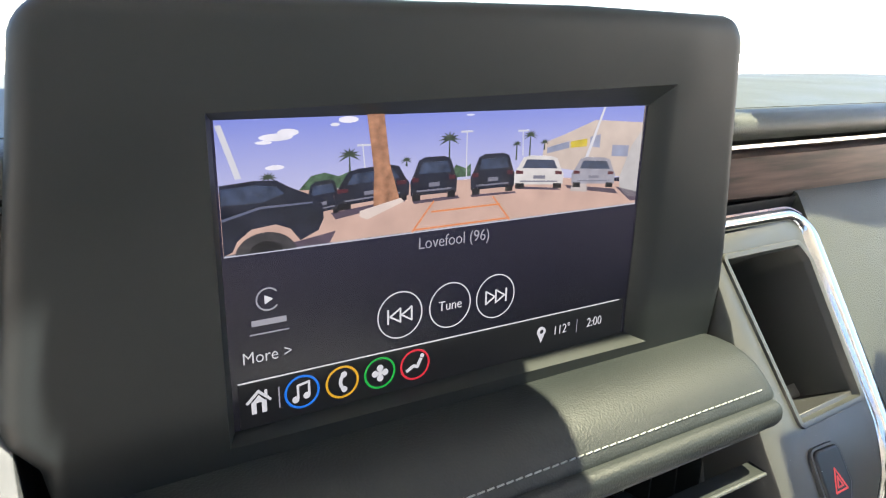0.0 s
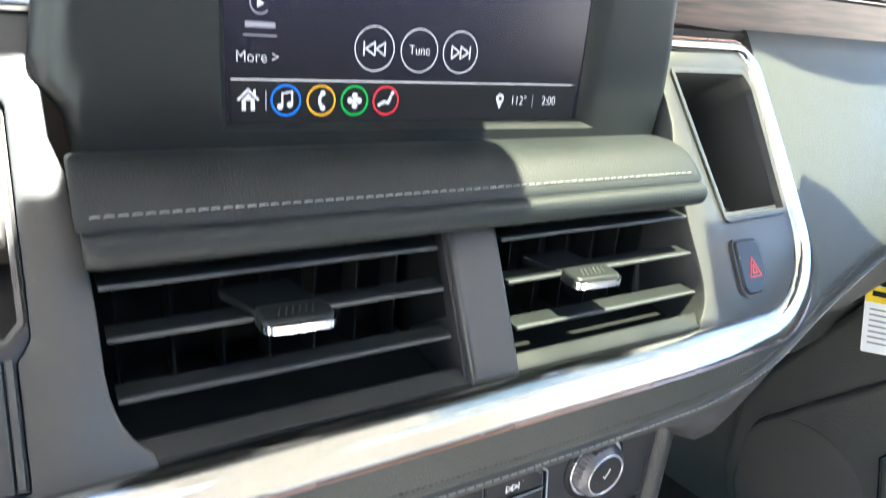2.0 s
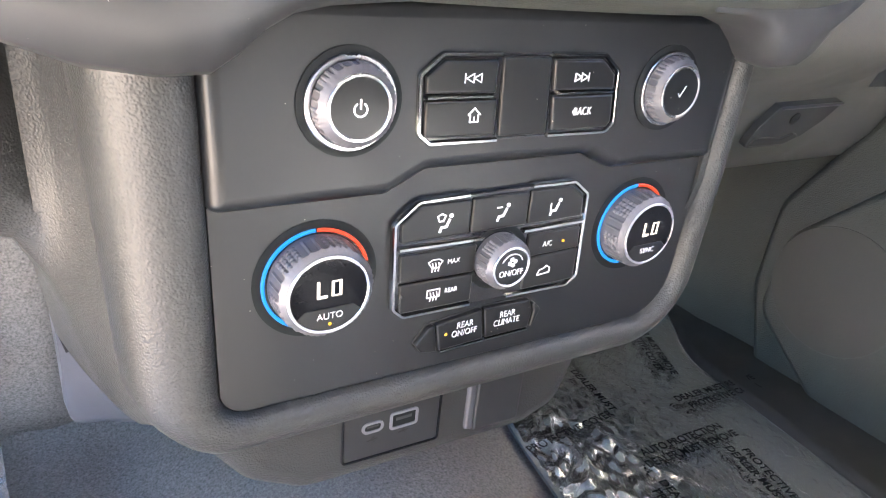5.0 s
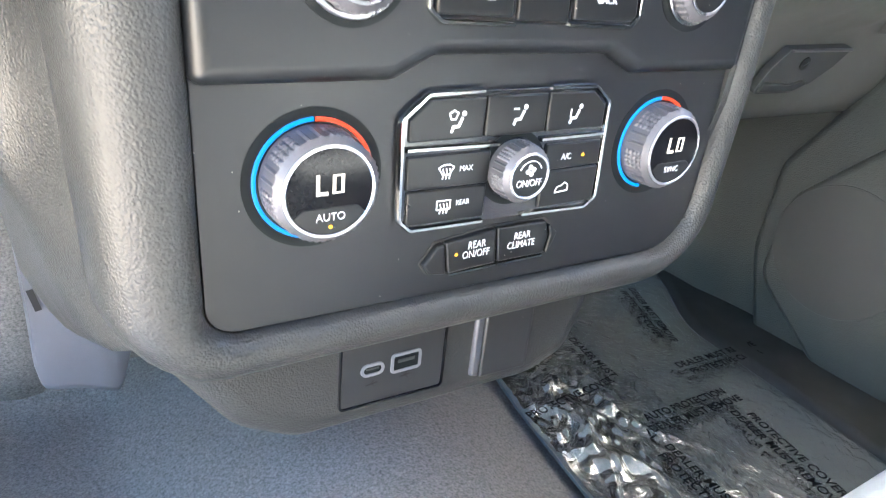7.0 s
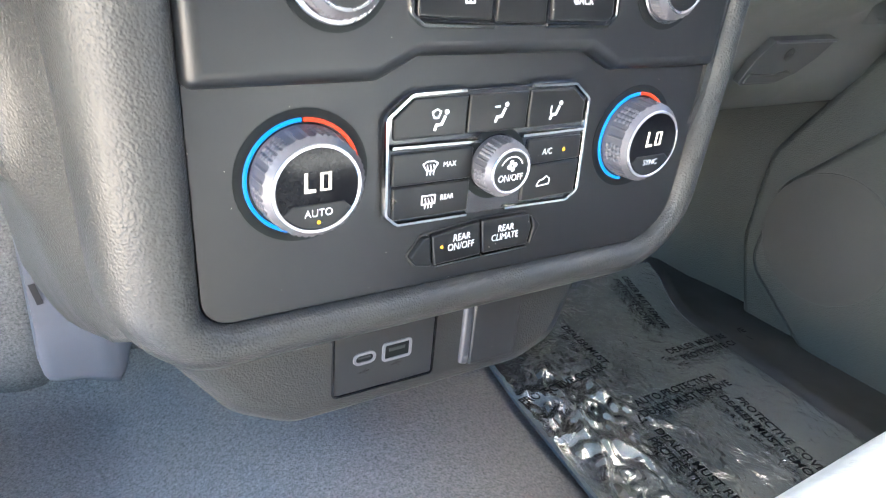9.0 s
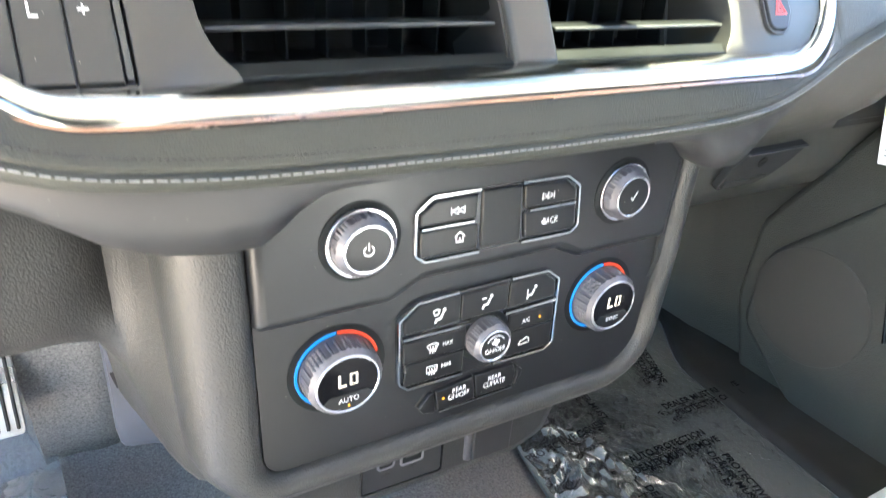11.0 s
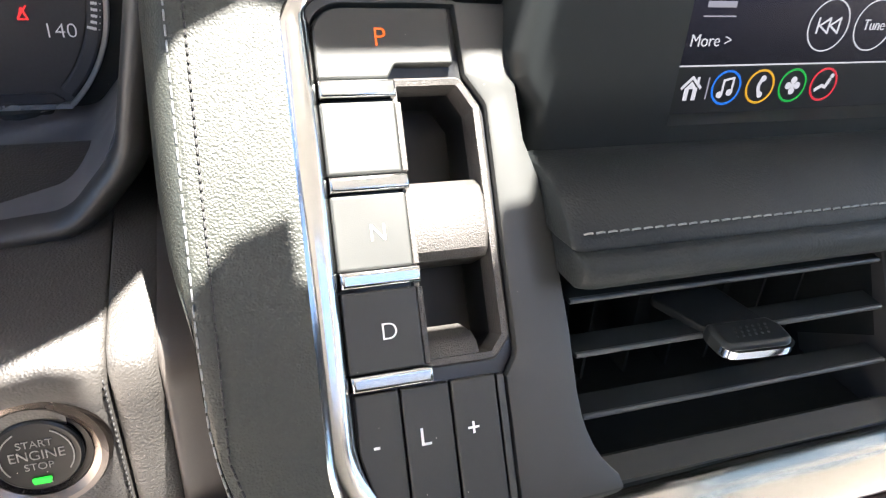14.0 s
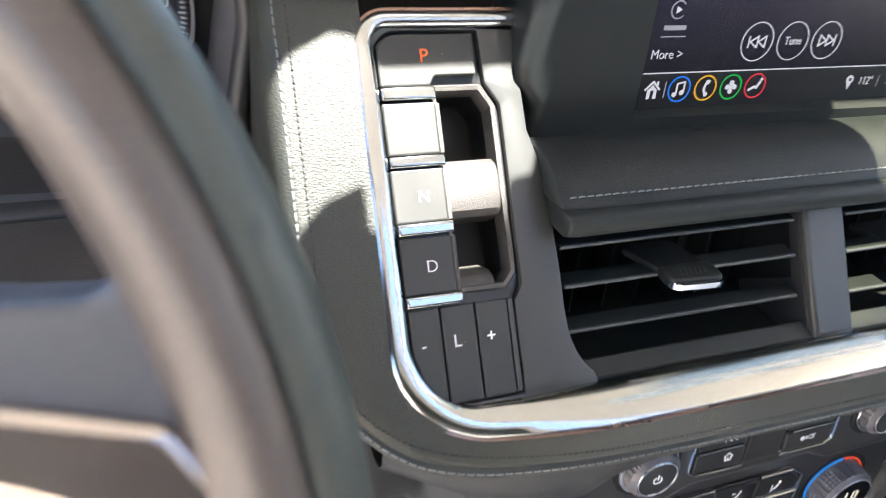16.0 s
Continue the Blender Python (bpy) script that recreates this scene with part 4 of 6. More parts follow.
rear_car(66, 96, 25.5, 41.5, lit("view_grey_paint", (0.33, 0.31, 0.36), vary=0.2), 9, 2.5)
view("view_palm_trunk", [[(-49, 66.6), (-41, 66.6), (-38.5, 45), (-33.5, 28), (-46.5, 26), (-46, 42)]], lit("view_bark", (0.4, 0.19, 0.11), vary=0.45, size=260), 12, "thick palm trunk")
view("view_kerb", [[(-53, 25.2), (-33, 29.2), (-31.5, 27.4), (-49.5, 21), (-53, 22.5)]], lit("view_kerb", (0.72, 0.58, 0.52), vary=0.08), 13)
view("view_near_car", [[(-111.5, 41), (-98, 42), (-89, 41.5), (-83, 38), (-74, 34), (-70, 30), (-69.5, 24), (-72, 19), (-80, 15.5), (-84, 21), (-90, 23.5), (-100, 22.5), (-106, 18), (-108, 14), (-111.5, SPLIT)]], NAVY, 14, "dark car close beside in the reversing view")
view("view_near_glass", [[(-111, 33), (-111, 39.5), (-98, 40.3), (-89, 39), (-86, 36), (-95, 33)]], GLASSD, 15)
view("view_near_trim", [[(-111.4, 26.5), (-111.4, 27.6), (-96, 31.4), (-74, 31.5), (-74, 30.8), (-96, 30.4)]], lit("view_shine", (0.12, 0.13, 0.2)), 15)
rim = [(x, v) for x, v in blob(-94.5, 10.5, 13, 10.2, 40) if v >= SPLIT]
view("view_near_wheel", [rim + [(-107, SPLIT), (-82, SPLIT)]], lit("view_tyre_grey", (0.05, 0.045, 0.05), vary=0.4, size=300), 15, "dusty tyre")
view("view_near_hub", [[(x, v) for x, v in blob(-94.5, 11, 7.5, 6, 40) if v >= SPLIT] + [(-101, SPLIT), (-88, SPLIT)]], TYRE, 16)
bm = strokes(bmesh.new(), [[(a * 0.001, b * 0.001), (c * 0.001, d * 0.001)] for a, b, c, d in ((-17, 21, 21, 21), (-26, 13.4, 27, 13.4), (-16, 26, -27.2, SPLIT), (17, 25, 27.5, SPLIT))], 0.0007, 0.0, 0.00006)
part("guide_lines", bm, lit("view_orange", (0.75, 0.24, 0.08)), disp, "orange parking guide lines").matrix_basis = Matrix.Translation((-0.0012, 0, 0.0004 + 0.00007 * 6))
view("view_edge", [[(-111.5, SPLIT - 0.7), (114, SPLIT - 0.7), (114, SPLIT), (-111.5, SPLIT)]], lit("view_edge", (0.5, 0.5, 0.58)), 8)

# ---- leather roll under the screen ----
roll = thing("dash_roll", Matrix.Identity(4), "black leather roll with a stitched seam below the screen", "trim")


def bar_x(profile, x0, x1, r, n=6, sag=0.0):
    """A long rounded bar along x: its ends are drawn in."""
    bm = bmesh.new()
    cy, cz = sum(p[0] for p in profile) / len(profile), sum(p[1] for p in profile) / len(profile)
    loops = []
    sec = [(x0 + r * (1 - math.cos(radians(a))), 1 - 0.14 * (1 - math.sin(radians(a)))) for a in (0, 25, 50, 90)]
    mid = [(x0 + r + (x1 - x0 - 2 * r) * i / n, 1.0) for i in range(1, n)]
    for x, s in sec + mid + [(x1 + x0 - a, s) for a, s in sec[::-1]]:
        loops.append([(x, cy + (y - cy) * s, cz + (z - cz) * s) for y, z in profile])
    rings(bm, loops)
    return bm


top_prof = [(0.07, 0.7275), (0.062, 0.7285), (0.05, 0.7285), (0.04, 0.7265), (0.031, 0.723), (0.0235, 0.7175), (0.0185, 0.7125), (0.0152, 0.709), (0.0148, 0.7072), (0.03, 0.7058), (0.07, 0.706)]
part("upper_roll", bar_x(top_prof, -0.1855, 0.1825, 0.006), ROLL_LEATHER, roll, angle=60)
low_prof = [(0.03, 0.7062), (0.0125, 0.7072), (0.009, 0.7062), (0.0068, 0.7032), (0.0064, 0.6985), (0.0082, 0.6945), (0.013, 0.692), (0.03, 0.6912), (0.06, 0.692), (0.06, 0.704)]
part("lower_roll", bar_x(low_prof, -0.1835, 0.18, 0.006), ROLL_LEATHER, roll, angle=60)
path = [(x, 0.0183, 0.713) for x in [-0.18 + 0.357 * i / 40 for i in range(41)]]
ob = part("stitching", stitch_row(path, lambda p: (0, -0.7, 0.7), 0.0052, 0.0038, 0.00045, 0.0001), THREAD, roll, "pale grey thread")
ob["kind"] = "stuff"


# ---- air vents ----
def slat(x0, x1, y, z, chord=0.013, th=0.0016, tilt=0.12, bm=None):
    """A thin vane with a rounded front edge; it falls a little towards the front."""
    prof = []
    for a in range(-90, 91, 30):
        prof.append((-math.cos(radians(a)) * th, math.sin(radians(a)) * th * 0.9))
    prof += [(chord, th * 0.6), (chord, -th * 0.6)]
    c, s = math.cos(tilt), math.sin(tilt)
    bm = bm or bmesh.new()
    rings(bm, [[(x, y + u * c - w * s, z + u * s + w * c) for u, w in prof] for x in (x0, x0 + 0.002, x1 - 0.002, x1)])
    return bm


def vent(x0, x1, tab0, tab1, label, slats, tab_z):
    v = thing("air_vent", Matrix.Identity(4), label, "air vent", "dash air vents")
    bm = bmesh.new()
    prof = [(0.034, 0.6895), (0.085, 0.6895), (0.085, 0.61), (-0.0058, 0.61)]
    a = [[bm.verts.new((x, y, z)) for y, z in prof] for x in (x0, x1)]
    for i in range(3):
        bm.faces.new((a[0][i], a[0][i + 1], a[1][i + 1], a[1][i]))
    bm.faces.new(a[0])
    bm.faces.new(a[1][::-1])
    bm.faces.ensure_lookup_table()
    part("duct", bm, VOID, v)
    for y, z in slats:
        e = 0.004 + 0.05 * (0.6905 - z)
        sl = part("slat", slat(x0 + e, x1 - 0.003, y, z, 0.011, 0.0011), SLATM, v)
        part("lip", tube([(x0 + e + 0.0004, y - 0.0004, z), (x1 - 0.0034, y - 0.0004, z)], 0.0013, 10), LIP, sl, "paler front lip")
    n = 7
    for i in range(n):
        x = x0 + (x1 - x0) * (i + 0.5) / n
        bm = bmesh.new()
        rings(bm, [[(x - 0.0007, y, z) for y, z in ((0.05, 0.612), (0.07, 0.612), (0.07, 0.688), (0.05, 0.688))], [(x + 0.0007, y, z) for y, z in ((0.05, 0.612), (0.07, 0.612), (0.07, 0.688), (0.05, 0.688))]])
        part("vertical_vane", bm, VOID, v)
    # slider tab on the middle slat: a rounded paddle with a neck reaching back into the duct
    top = rounded([(tab0 + 0.001, -0.0035), (tab1, -0.0055), (tab1 + 0.0005, 0.006), (tab1 - 0.003, 0.0115), (tab0 + 0.001, 0.0125), (tab0, 0.007)], [0.0045, 0.0045, 0.002, 0.002, 0.002, 0.002], 5)
    tab = part("slider_tab", prism(top, -0.0035, 0.0034, 0.0022), SLATM, v, "black slider tab with a chrome nose")
    tab.matrix_basis = Matrix.Translation((0, 0, tab_z)) @ Matrix.Rotation(0.1, 4, "X")
    part("neck", prism(rounded([(tab0 - 0.012, 0.038), (tab0 + 0.0005, 0.012), (tab1 - 0.0015, 0.011), (tab1 - 0.01, 0.038)], 0.003, 3), -0.003, 0.001, 0.001), VOID, tab, "black neck of the tab")
    nose = [(tab0 + 0.0012, 0.0002), (tab0 + 0.0018, -0.002), (tab0 + 0.0036, -0.0038), (tab0 + 0.006, -0.0046), ((tab0 + tab1) / 2, -0.0056), (tab1 - 0.005, -0.0062), (tab1 - 0.0026, -0.0058), (tab1 - 0.0006, -0.0042), (tab1 + 0.0002, -0.0018)]
    part("chrome_nose", sweep([(x, y, -0.0006) for x, y in nose], [(-0.0007, -0.0019), (-0.0012, 0.0), (-0.0007, 0.0019), (0.001, 0.0019), (0.001, -0.0019)], (0, 0, 1)), BRIGHT, tab, "chrome nose")
    bm = bmesh.new()
    for i in range(6):
        for j in range(3):
            lathe([(0.0006, 0.0), (0.0006, 0.0003), (0.0003, 0.0005)], 6, bm, tab0 + 0.009 + 0.0032 * i + 0.001 * j, 0.0015 + 0.0024 * j)
    for q in bm.verts:
        q.co.z += 0.0034
    ob = part("grip_dots", bm, SATIN, tab)
    ob["kind"] = "stuff"
    return v


vent(-0.184, -0.0125, -0.118, -0.0835, "open black air vent with slats on the driver's half", [(0.0225, 0.6805), (0.0125, 0.6605), (0.001, 0.6375)], 0.6625)
vent(0.0215, 0.184, 0.0655, 0.1, "sunlit black air vent with slats on the passenger's half", [(0.0225, 0.6805), (0.0125, 0.6575), (0.001, 0.6335)], 0.657)
bm = prism(rounded([(-0.0125, -0.0025), (0.0185, -0.0025), (0.0245, 0.097), (-0.008, 0.097)], 0.001, 3), -0.07, 0.0015, 0.003)
div = thing("vent_divider", FACE, "satin grey post between the two air vents", "trim")
part("post", bm, FASCIA, div)
part("side_edge", prism([(-0.0142, 0.0), (-0.0124, 0.0), (-0.0079, 0.096), (-0.0097, 0.096)], -0.06, -0.0035), SATIN, div, "black edge along the vent")


# ---- gear selector ----
gear = thing("gear_selector", FACE, "black push-button gear selector set in the dash", "gear selector")
POCKET = rounded([(-0.2415, 0.0565), (-0.2135, 0.0565), (-0.2075, 0.0635), (-0.208, 0.1545), (-0.2145, 0.1655), (-0.2415, 0.1655)], [0.001, 0.002, 0.003, 0.004, 0.003, 0.001], 4)
part("base", plate(inset(GEAR_HOLE, 0.0003), [POCKET], -0.048, -0.0035, 0.0006), PANELM, gear)
part("pocket_floor", prism(box2(-0.244, 0.054, -0.205, 0.168), -0.05, -0.046), DARK, gear, "black finger pocket")
# speckled rim of the pocket
rim = ccw(POCKET)
bm = bmesh.new()
path = [(x, v, -0.0035) for x, v in rim]
sweep(path, [(-0.0002, -0.012), (0.0016, 0.0), (0.0006, 0.0012), (-0.0016, 0.0005), (-0.0022, -0.012)], (0, 0, 1), bm, closed=True)
part("pocket_rim", bm, TEXTURED, gear, "speckled grey rim")
p_out = rounded([(-0.2702, 0.1662), (-0.2435, 0.1662), (-0.2405, 0.1712), (-0.217, 0.1712), (-0.217, 0.1935), (-0.2702, 0.1935)], [0.0008, 0.001, 0.002, 0.0008, 0.0008, 0.011], 6)
REDG, AMBER = glow("lit_red", (1.0, 0.14, 0.012), 0.13), glow("lit_amber", (1.0, 0.42, 0.02), 0.1)
b = part("button", prism(p_out, -0.004, 0.0012, 0.0008), BUTTON, gear, "black park button with a lit red letter")
words("letter", "P", 0.0105, -0.2452, 0.1815, 0.0013, b, REDG, label="lit red letter P")
for v0, v1, ch in ((0.1298, 0.157, ""), (0.0945, 0.1222, "N"), (0.0572, 0.0868, "D")):
    b = part("button", prism(rounded([(-0.2706, v0), (-0.2425, v0), (-0.2425, v1), (-0.2706, v1)], 0.0008, 2), -0.004, 0.0022, 0.0009), BUTTON, gear, "square black gear button")
    part("speckled_side", prism(box2(-0.2423, v0 + 0.0004, -0.2398, v1 - 0.0004, 0.0004, 2), -0.02, 0.0012, 0.0006), TEXTURED, b, "speckled grey side")
    if ch:
        words("letter", ch, 0.009, -0.2545, (v0 + v1) / 2 - 0.0008, 0.0023, b, WHITEINK, label="white letter " + ch)
for v0, v1, xr in ((0.1585, 0.1652, -0.2415), (0.1233, 0.1292, -0.2405), (0.088, 0.0942, -0.2402), (0.0508, 0.0568, -0.2398)):
    part("chrome_bar", prism(box2(-0.2703, v0, xr, v1, 0.0004, 2), -0.004, 0.0034, 0.0014), CHROME, gear, "chrome bar")
for x0, x1, ch in ((-0.2698, -0.2535, "-"), (-0.2525, -0.2342, "L"), (-0.2332, -0.2155, "+")):
    o = rounded([(x0, -0.001), (x1, -0.001), (x1, 0.0498), (x0, 0.0498)], [0.034 if ch == "-" else 0.0005, 0.0006, 0.0006, 0.0006], 8) if ch != "-" else rounded([(x0, 0.028), (x0 + 0.0035, 0.014), (x0 + 0.0105, 0.004), (x1, -0.0005), (x1, 0.0498), (x0, 0.0498)], [0.012, 0.012, 0.012, 0.0006, 0.0006, 0.0006], 4)
    b = part("button", prism(o, -0.004, 0.0008, 0.0008), BUTTON, gear, "tall black gear button")
    words("letter", ch, 0.0092, (x0 + x1) / 2 - 0.002, 0.031, 0.0009, b, WHITEINK, label="white sign", bold=0.004)
part("edge_strip", prism(box2(-0.2147, 0.0, -0.2117, 0.0495, 0.0006, 2), -0.004, 0.0004, 0.0006), FASCIA, gear, "narrow grey strip")
bm = bmesh.new()
prof = [(0.1285, -0.028), (0.1265, -0.008), (0.1235, -0.0035), (0.119, -0.0015), (0.106, -0.001), (0.099, -0.003), (0.0955, -0.007), (0.0935, -0.028)]
rings(bm, [[(x, v + s, h - d) for v, h in prof] for x, d, s in ((-0.2398, 0, 0), (-0.214, 0, 0), (-0.2108, 0.0008, 0), (-0.2085, 0.003, 0))])
part("finger_rest", bm, TEXTURED, gear, "speckled grey finger rest", angle=28)
bm = bmesh.new()
prof = [(0.069, -0.028), (0.066, -0.012), (0.0625, -0.007), (0.057, -0.005), (0.056, -0.028)]
rings(bm, [[(x, v, h) for v, h in prof] for x in (-0.2398, -0.222, -0.2185)])
part("finger_rest", bm, TEXTURED, gear, "speckled grey ledge", angle=50)

# ---- storage slot and hazard button ----
binn = thing("storage_slot", FACE, "open upright storage slot lined in black", "storage slot")
part("back", prism(inset(BIN_HOLE, -0.004), -0.08, -0.074), DARK, binn)
part("rim", sweep([(x, v, 0) for x, v in ccw(BIN_HOLE)], [(-0.0035, -0.004), (-0.0022, 0.0012), (0.0002, 0.0018), (0.0014, 0.0016), (0.002, -0.001)], (0, 0, 1), closed=True), FASCIA, binn, "moulded grey rim")
part("shelf", prism([(0.2195, 0.0665), (0.288, 0.0685), (0.2885, 0.0745), (0.2195, 0.0725)], -0.07, -0.004, 0.001), SATIN, binn, "rubbery floor of the slot")
hz = thing("hazard_button", FACE @ Matrix.Translation((-0.0035, 0.0, 0.001)), "black hazard light button with a red triangle", "button")
hz_out = rounded([(0.2185, 0.012), (0.2375, 0.012), (0.2465, 0.026), (0.246, 0.05), (0.2205, 0.0505)], [0.007, 0.007, 0.005, 0.005, 0.004], 5)
part("frame", sweep([(x, v, 0) for x, v in ccw(inset(hz_out, -0.0012))], [(-0.0012, -0.003), (-0.0008, 0.0012), (0.0008, 0.0012), (0.0012, -0.003)], (0, 0, 1), closed=True), SATIN, hz)
b = part("cap", prism(hz_out, -0.003, 0.0026, 0.0016), KEYM, hz)
icon("triangle", [[(0.2275, 0.024), (0.2395, 0.024), (0.2335, 0.0375), (0.2275, 0.024)], [(0.231, 0.0265), (0.2362, 0.0265), (0.2335, 0.0325), (0.231, 0.0265)]], REDINK, 0.0011, b, "red hazard triangle", h=0.0026)

# ---- climate and media panel ----
clim = thing("control_panel", PANEL, "black centre panel with media and climate controls", "control panel")
lower = rounded([(-0.1665, 0.128), (-0.1645, -0.0845), (0.1555, -0.0915), (0.1635, 0.03), (0.165, 0.128)], [0, 0.015, 0.034, 0, 0], 8)
part("lower_fascia", prism(lower, -0.02, 0.0, 0.0006), PANELM, clim)
upper = rounded([(-0.1668, 0.125), (-0.1662, 0.0305), (-0.08, 0.0305), (-0.0585, 0.0415), (0.0485, 0.0415), (0.071, 0.0305), (0.1605, 0.0305), (0.1628, 0.125)], [0, 0.006, 0.008, 0.006, 0.006, 0.008, 0.006, 0], 5)
part("upper_fascia", prism(upper, -0.012, 0.0085, 0.008), PANELM, clim)


def knob(name, cx, cy, h0, r_base, r_body, r_face, h1, label, knurl=True, dish=0.0042):
    """A turning knob: a dark well, a bright collar, a ribbed body and a flat cap."""
    k = part(name, lathe([(r_base + dish, h0 - 0.002), (r_base + dish, h0 + 0.0003), (r_base + 0.0005, h0 + 0.0003), (r_base, h0 - 0.002)], 64, None, cx, cy), VOID, clim, label)
    bm = bmesh.new()
    n = 144
    loops = []
    rib = [(r_body * (1.035 - 0.035 * q / 12), h0 + 0.003 + (h1 - 0.0035 - h0 - 0.003) * q / 12, q + 1) for q in range(13)]
    for r, h, kn in [(r_base * 0.96, h0 - 0.001, 0), (r_base * 0.955, h0 + 0.0015, 0), (r_body * 1.04, h0 + 0.0025, 0)] + rib + [(r_body * 0.99, h1 - 0.003, 0), (r_face + 0.0018, h1 - 0.0005, 0)]:
        lp = []
        for i in range(n):
            a = 2 * math.pi * i / n
            blk = (i // 12) % 2
            rr = r
            if knurl and kn:
                rr += 0.0007 * (i % 3 > 0 and kn % 3 > 0) if blk == 0 and i % 12 > 0 else (0.0006 if blk == 1 and i % 12 in (3, 8) else 0.0)
            lp.append((cx + rr * math.cos(a), cy + rr * math.sin(a), h))
        loops.append(lp)
    rings(bm, loops)
    part("body", bm, KNOB, k, "ribbed grey body", angle=18)
    part("chrome_ring", ring_band(cx, cy, r_face, r_face + 0.0016, h1 - 0.002, h1 + 0.0004, n=72), RINGM, k, "chrome ring")
    part("cap", lathe([(r_face + 0.0003, h1 - 0.002), (r_face + 0.0003, h1 - 0.0001), (r_face - 0.0006, h1)], 64, None, cx, cy), CAPM if r_face > 0.015 else KEYM, k, "flat black cap")
    return k


MINK = surface("label_white", (0.8, 0.8, 0.82), 0.5, vary=0.02)
k = knob("power_knob", -0.102, 0.0795, 0.009, 0.0198, 0.0186, 0.0138, 0.0205, "ribbed power and volume knob", dish=0.0058)
part("collar", ring_band(-0.102, 0.0795, 0.0196, 0.0222, 0.0085, 0.0118, n=72), RINGM, k, "bright chrome collar")
icon("power_mark", [arc(-0.102, 0.079, 0.0031, 125, 415, 16), [(-0.102, 0.0835), (-0.102, 0.0795)]], MINK, 0.0008, k, "white power mark", h=0.0205)
k = knob("tuning_knob", 0.1005, 0.08, 0.009, 0.0198, 0.0186, 0.0138, 0.0205, "ribbed tuning knob with a tick", dish=0.0058)
part("collar", ring_band(0.1005, 0.08, 0.0196, 0.0222, 0.0085, 0.0118, n=72), RINGM, k, "bright chrome collar")
icon("tick_mark", [[(0.0982, 0.0795), (0.0998, 0.0775), (0.1035, 0.0835)]], MINK, 0.0006, k, "white tick", h=0.0205)
BLUEG, WARMG, LOG = glow("led_blue", (0.02, 0.3, 0.95), 0.05), glow("led_red", (1.0, 0.07, 0.02), 0.05), glow("led_cream", (1.0, 0.86, 0.68), 0.08)
for cx, txt, led in ((-0.114, "AUTO", True), (0.1045, "SYNC", False)):
    cy = -0.013
    k = knob("temperature_knob", cx, cy, 0.0, 0.0265, 0.0242, 0.0198, 0.0185, "ribbed temperature knob ringed by blue and red light", dish=0.0066)
    part("blue_light", ring_band(cx, cy, 0.0268, 0.0286, 0.0002, 0.0014, 92, 262), BLUEG, k, "lit blue arc")
    part("red_light", ring_band(cx, cy, 0.0268, 0.0286, 0.0002, 0.0014, 14, 90), WARMG, k, "lit red arc")
    h = 0.0185
    # seven-segment L and O
    part("readout", prism([(cx - 0.0066, cy - 0.001), (cx - 0.0012, cy - 0.001), (cx - 0.0012, cy + 0.0006), (cx - 0.005, cy + 0.0006), (cx - 0.005, cy + 0.0085), (cx - 0.0066, cy + 0.0085)], h, h + 0.0003), LOG, k, "lit cream letter L")
    part("readout", sweep([(cx + 0.0016, cy - 0.0002, h), (cx + 0.0056, cy - 0.0002, h), (cx + 0.0056, cy + 0.0077, h), (cx + 0.0016, cy + 0.0077, h)], [(-0.0008, 0), (0.0008, 0), (0.0008, 0.0003), (-0.0008, 0.0003)], (0, 0, 1), closed=True), LOG, k, "lit cream letter O")
    g = prism(rounded([(cx - 0.0165, cy - 0.0105), (cx - 0.0125, cy - 0.0068), (cx + 0.0125, cy - 0.0068), (cx + 0.0165, cy - 0.0105)] + arc(cx, cy, 0.0195, -33, -147, 10), 0.001, 2), h - 0.001, h + 0.0006, 0.0004)
    part("lower_key", g, KEYM, k, "black key below the readout")
    words("lettering", txt, 0.0052, cx, cy - 0.0112, h + 0.0007, k, MINK, squeeze=0.95, label="white lettering")
    if led:
        part("lamp", prism(circle2(cx, cy - 0.0158, 0.0009, 14), h, h + 0.0009), AMBER, k, "small amber lamp")


def chrome_c(path, h, parent, w=0.00135, closed=False):
    return part("chrome_frame", sweep([(x, v, h) for x, v in path], [(-w, -0.002), (-w * 0.95, 0.0008), (-w * 0.5, 0.0018), (w * 0.5, 0.0018), (w * 0.95, 0.0008), (w, -0.002)], (0, 0, 1), closed=closed), FRAMECHROME, parent, "bright chrome frame")


def fillet(path, r, n=6):
    return [path[0]] + [q for q in rounded([path[0]] + list(path[1:-1]) + [path[-1]], [0] + [r] * (len(path) - 2) + [0], n)][1:-1] + [path[-1]]


# media keys
med = part("media_keys", prism(rounded([(-0.068, 0.0915), (-0.0672, 0.0625), (-0.06, 0.0568), (0.0555, 0.0558), (0.0622, 0.061), (0.0588, 0.092), (0.0472, 0.1008), (-0.0565, 0.1015)], 0.003, 3), 0.006, 0.0088, 0.0004), GLOSS, clim, "group of black media keys in a chrome frame")
chrome_c(fillet([(-0.0225, 0.1008), (-0.056, 0.1008), (-0.0675, 0.0915), (-0.0665, 0.0625), (-0.06, 0.0572), (-0.02, 0.0565)], 0.004), 0.0088, med)
chrome_c(fillet([(0.0095, 0.1005), (0.0465, 0.1), (0.058, 0.0915), (0.0615, 0.0615), (0.0555, 0.0562), (0.0135, 0.0568)], 0.004), 0.0088, med)
H = 0.0088
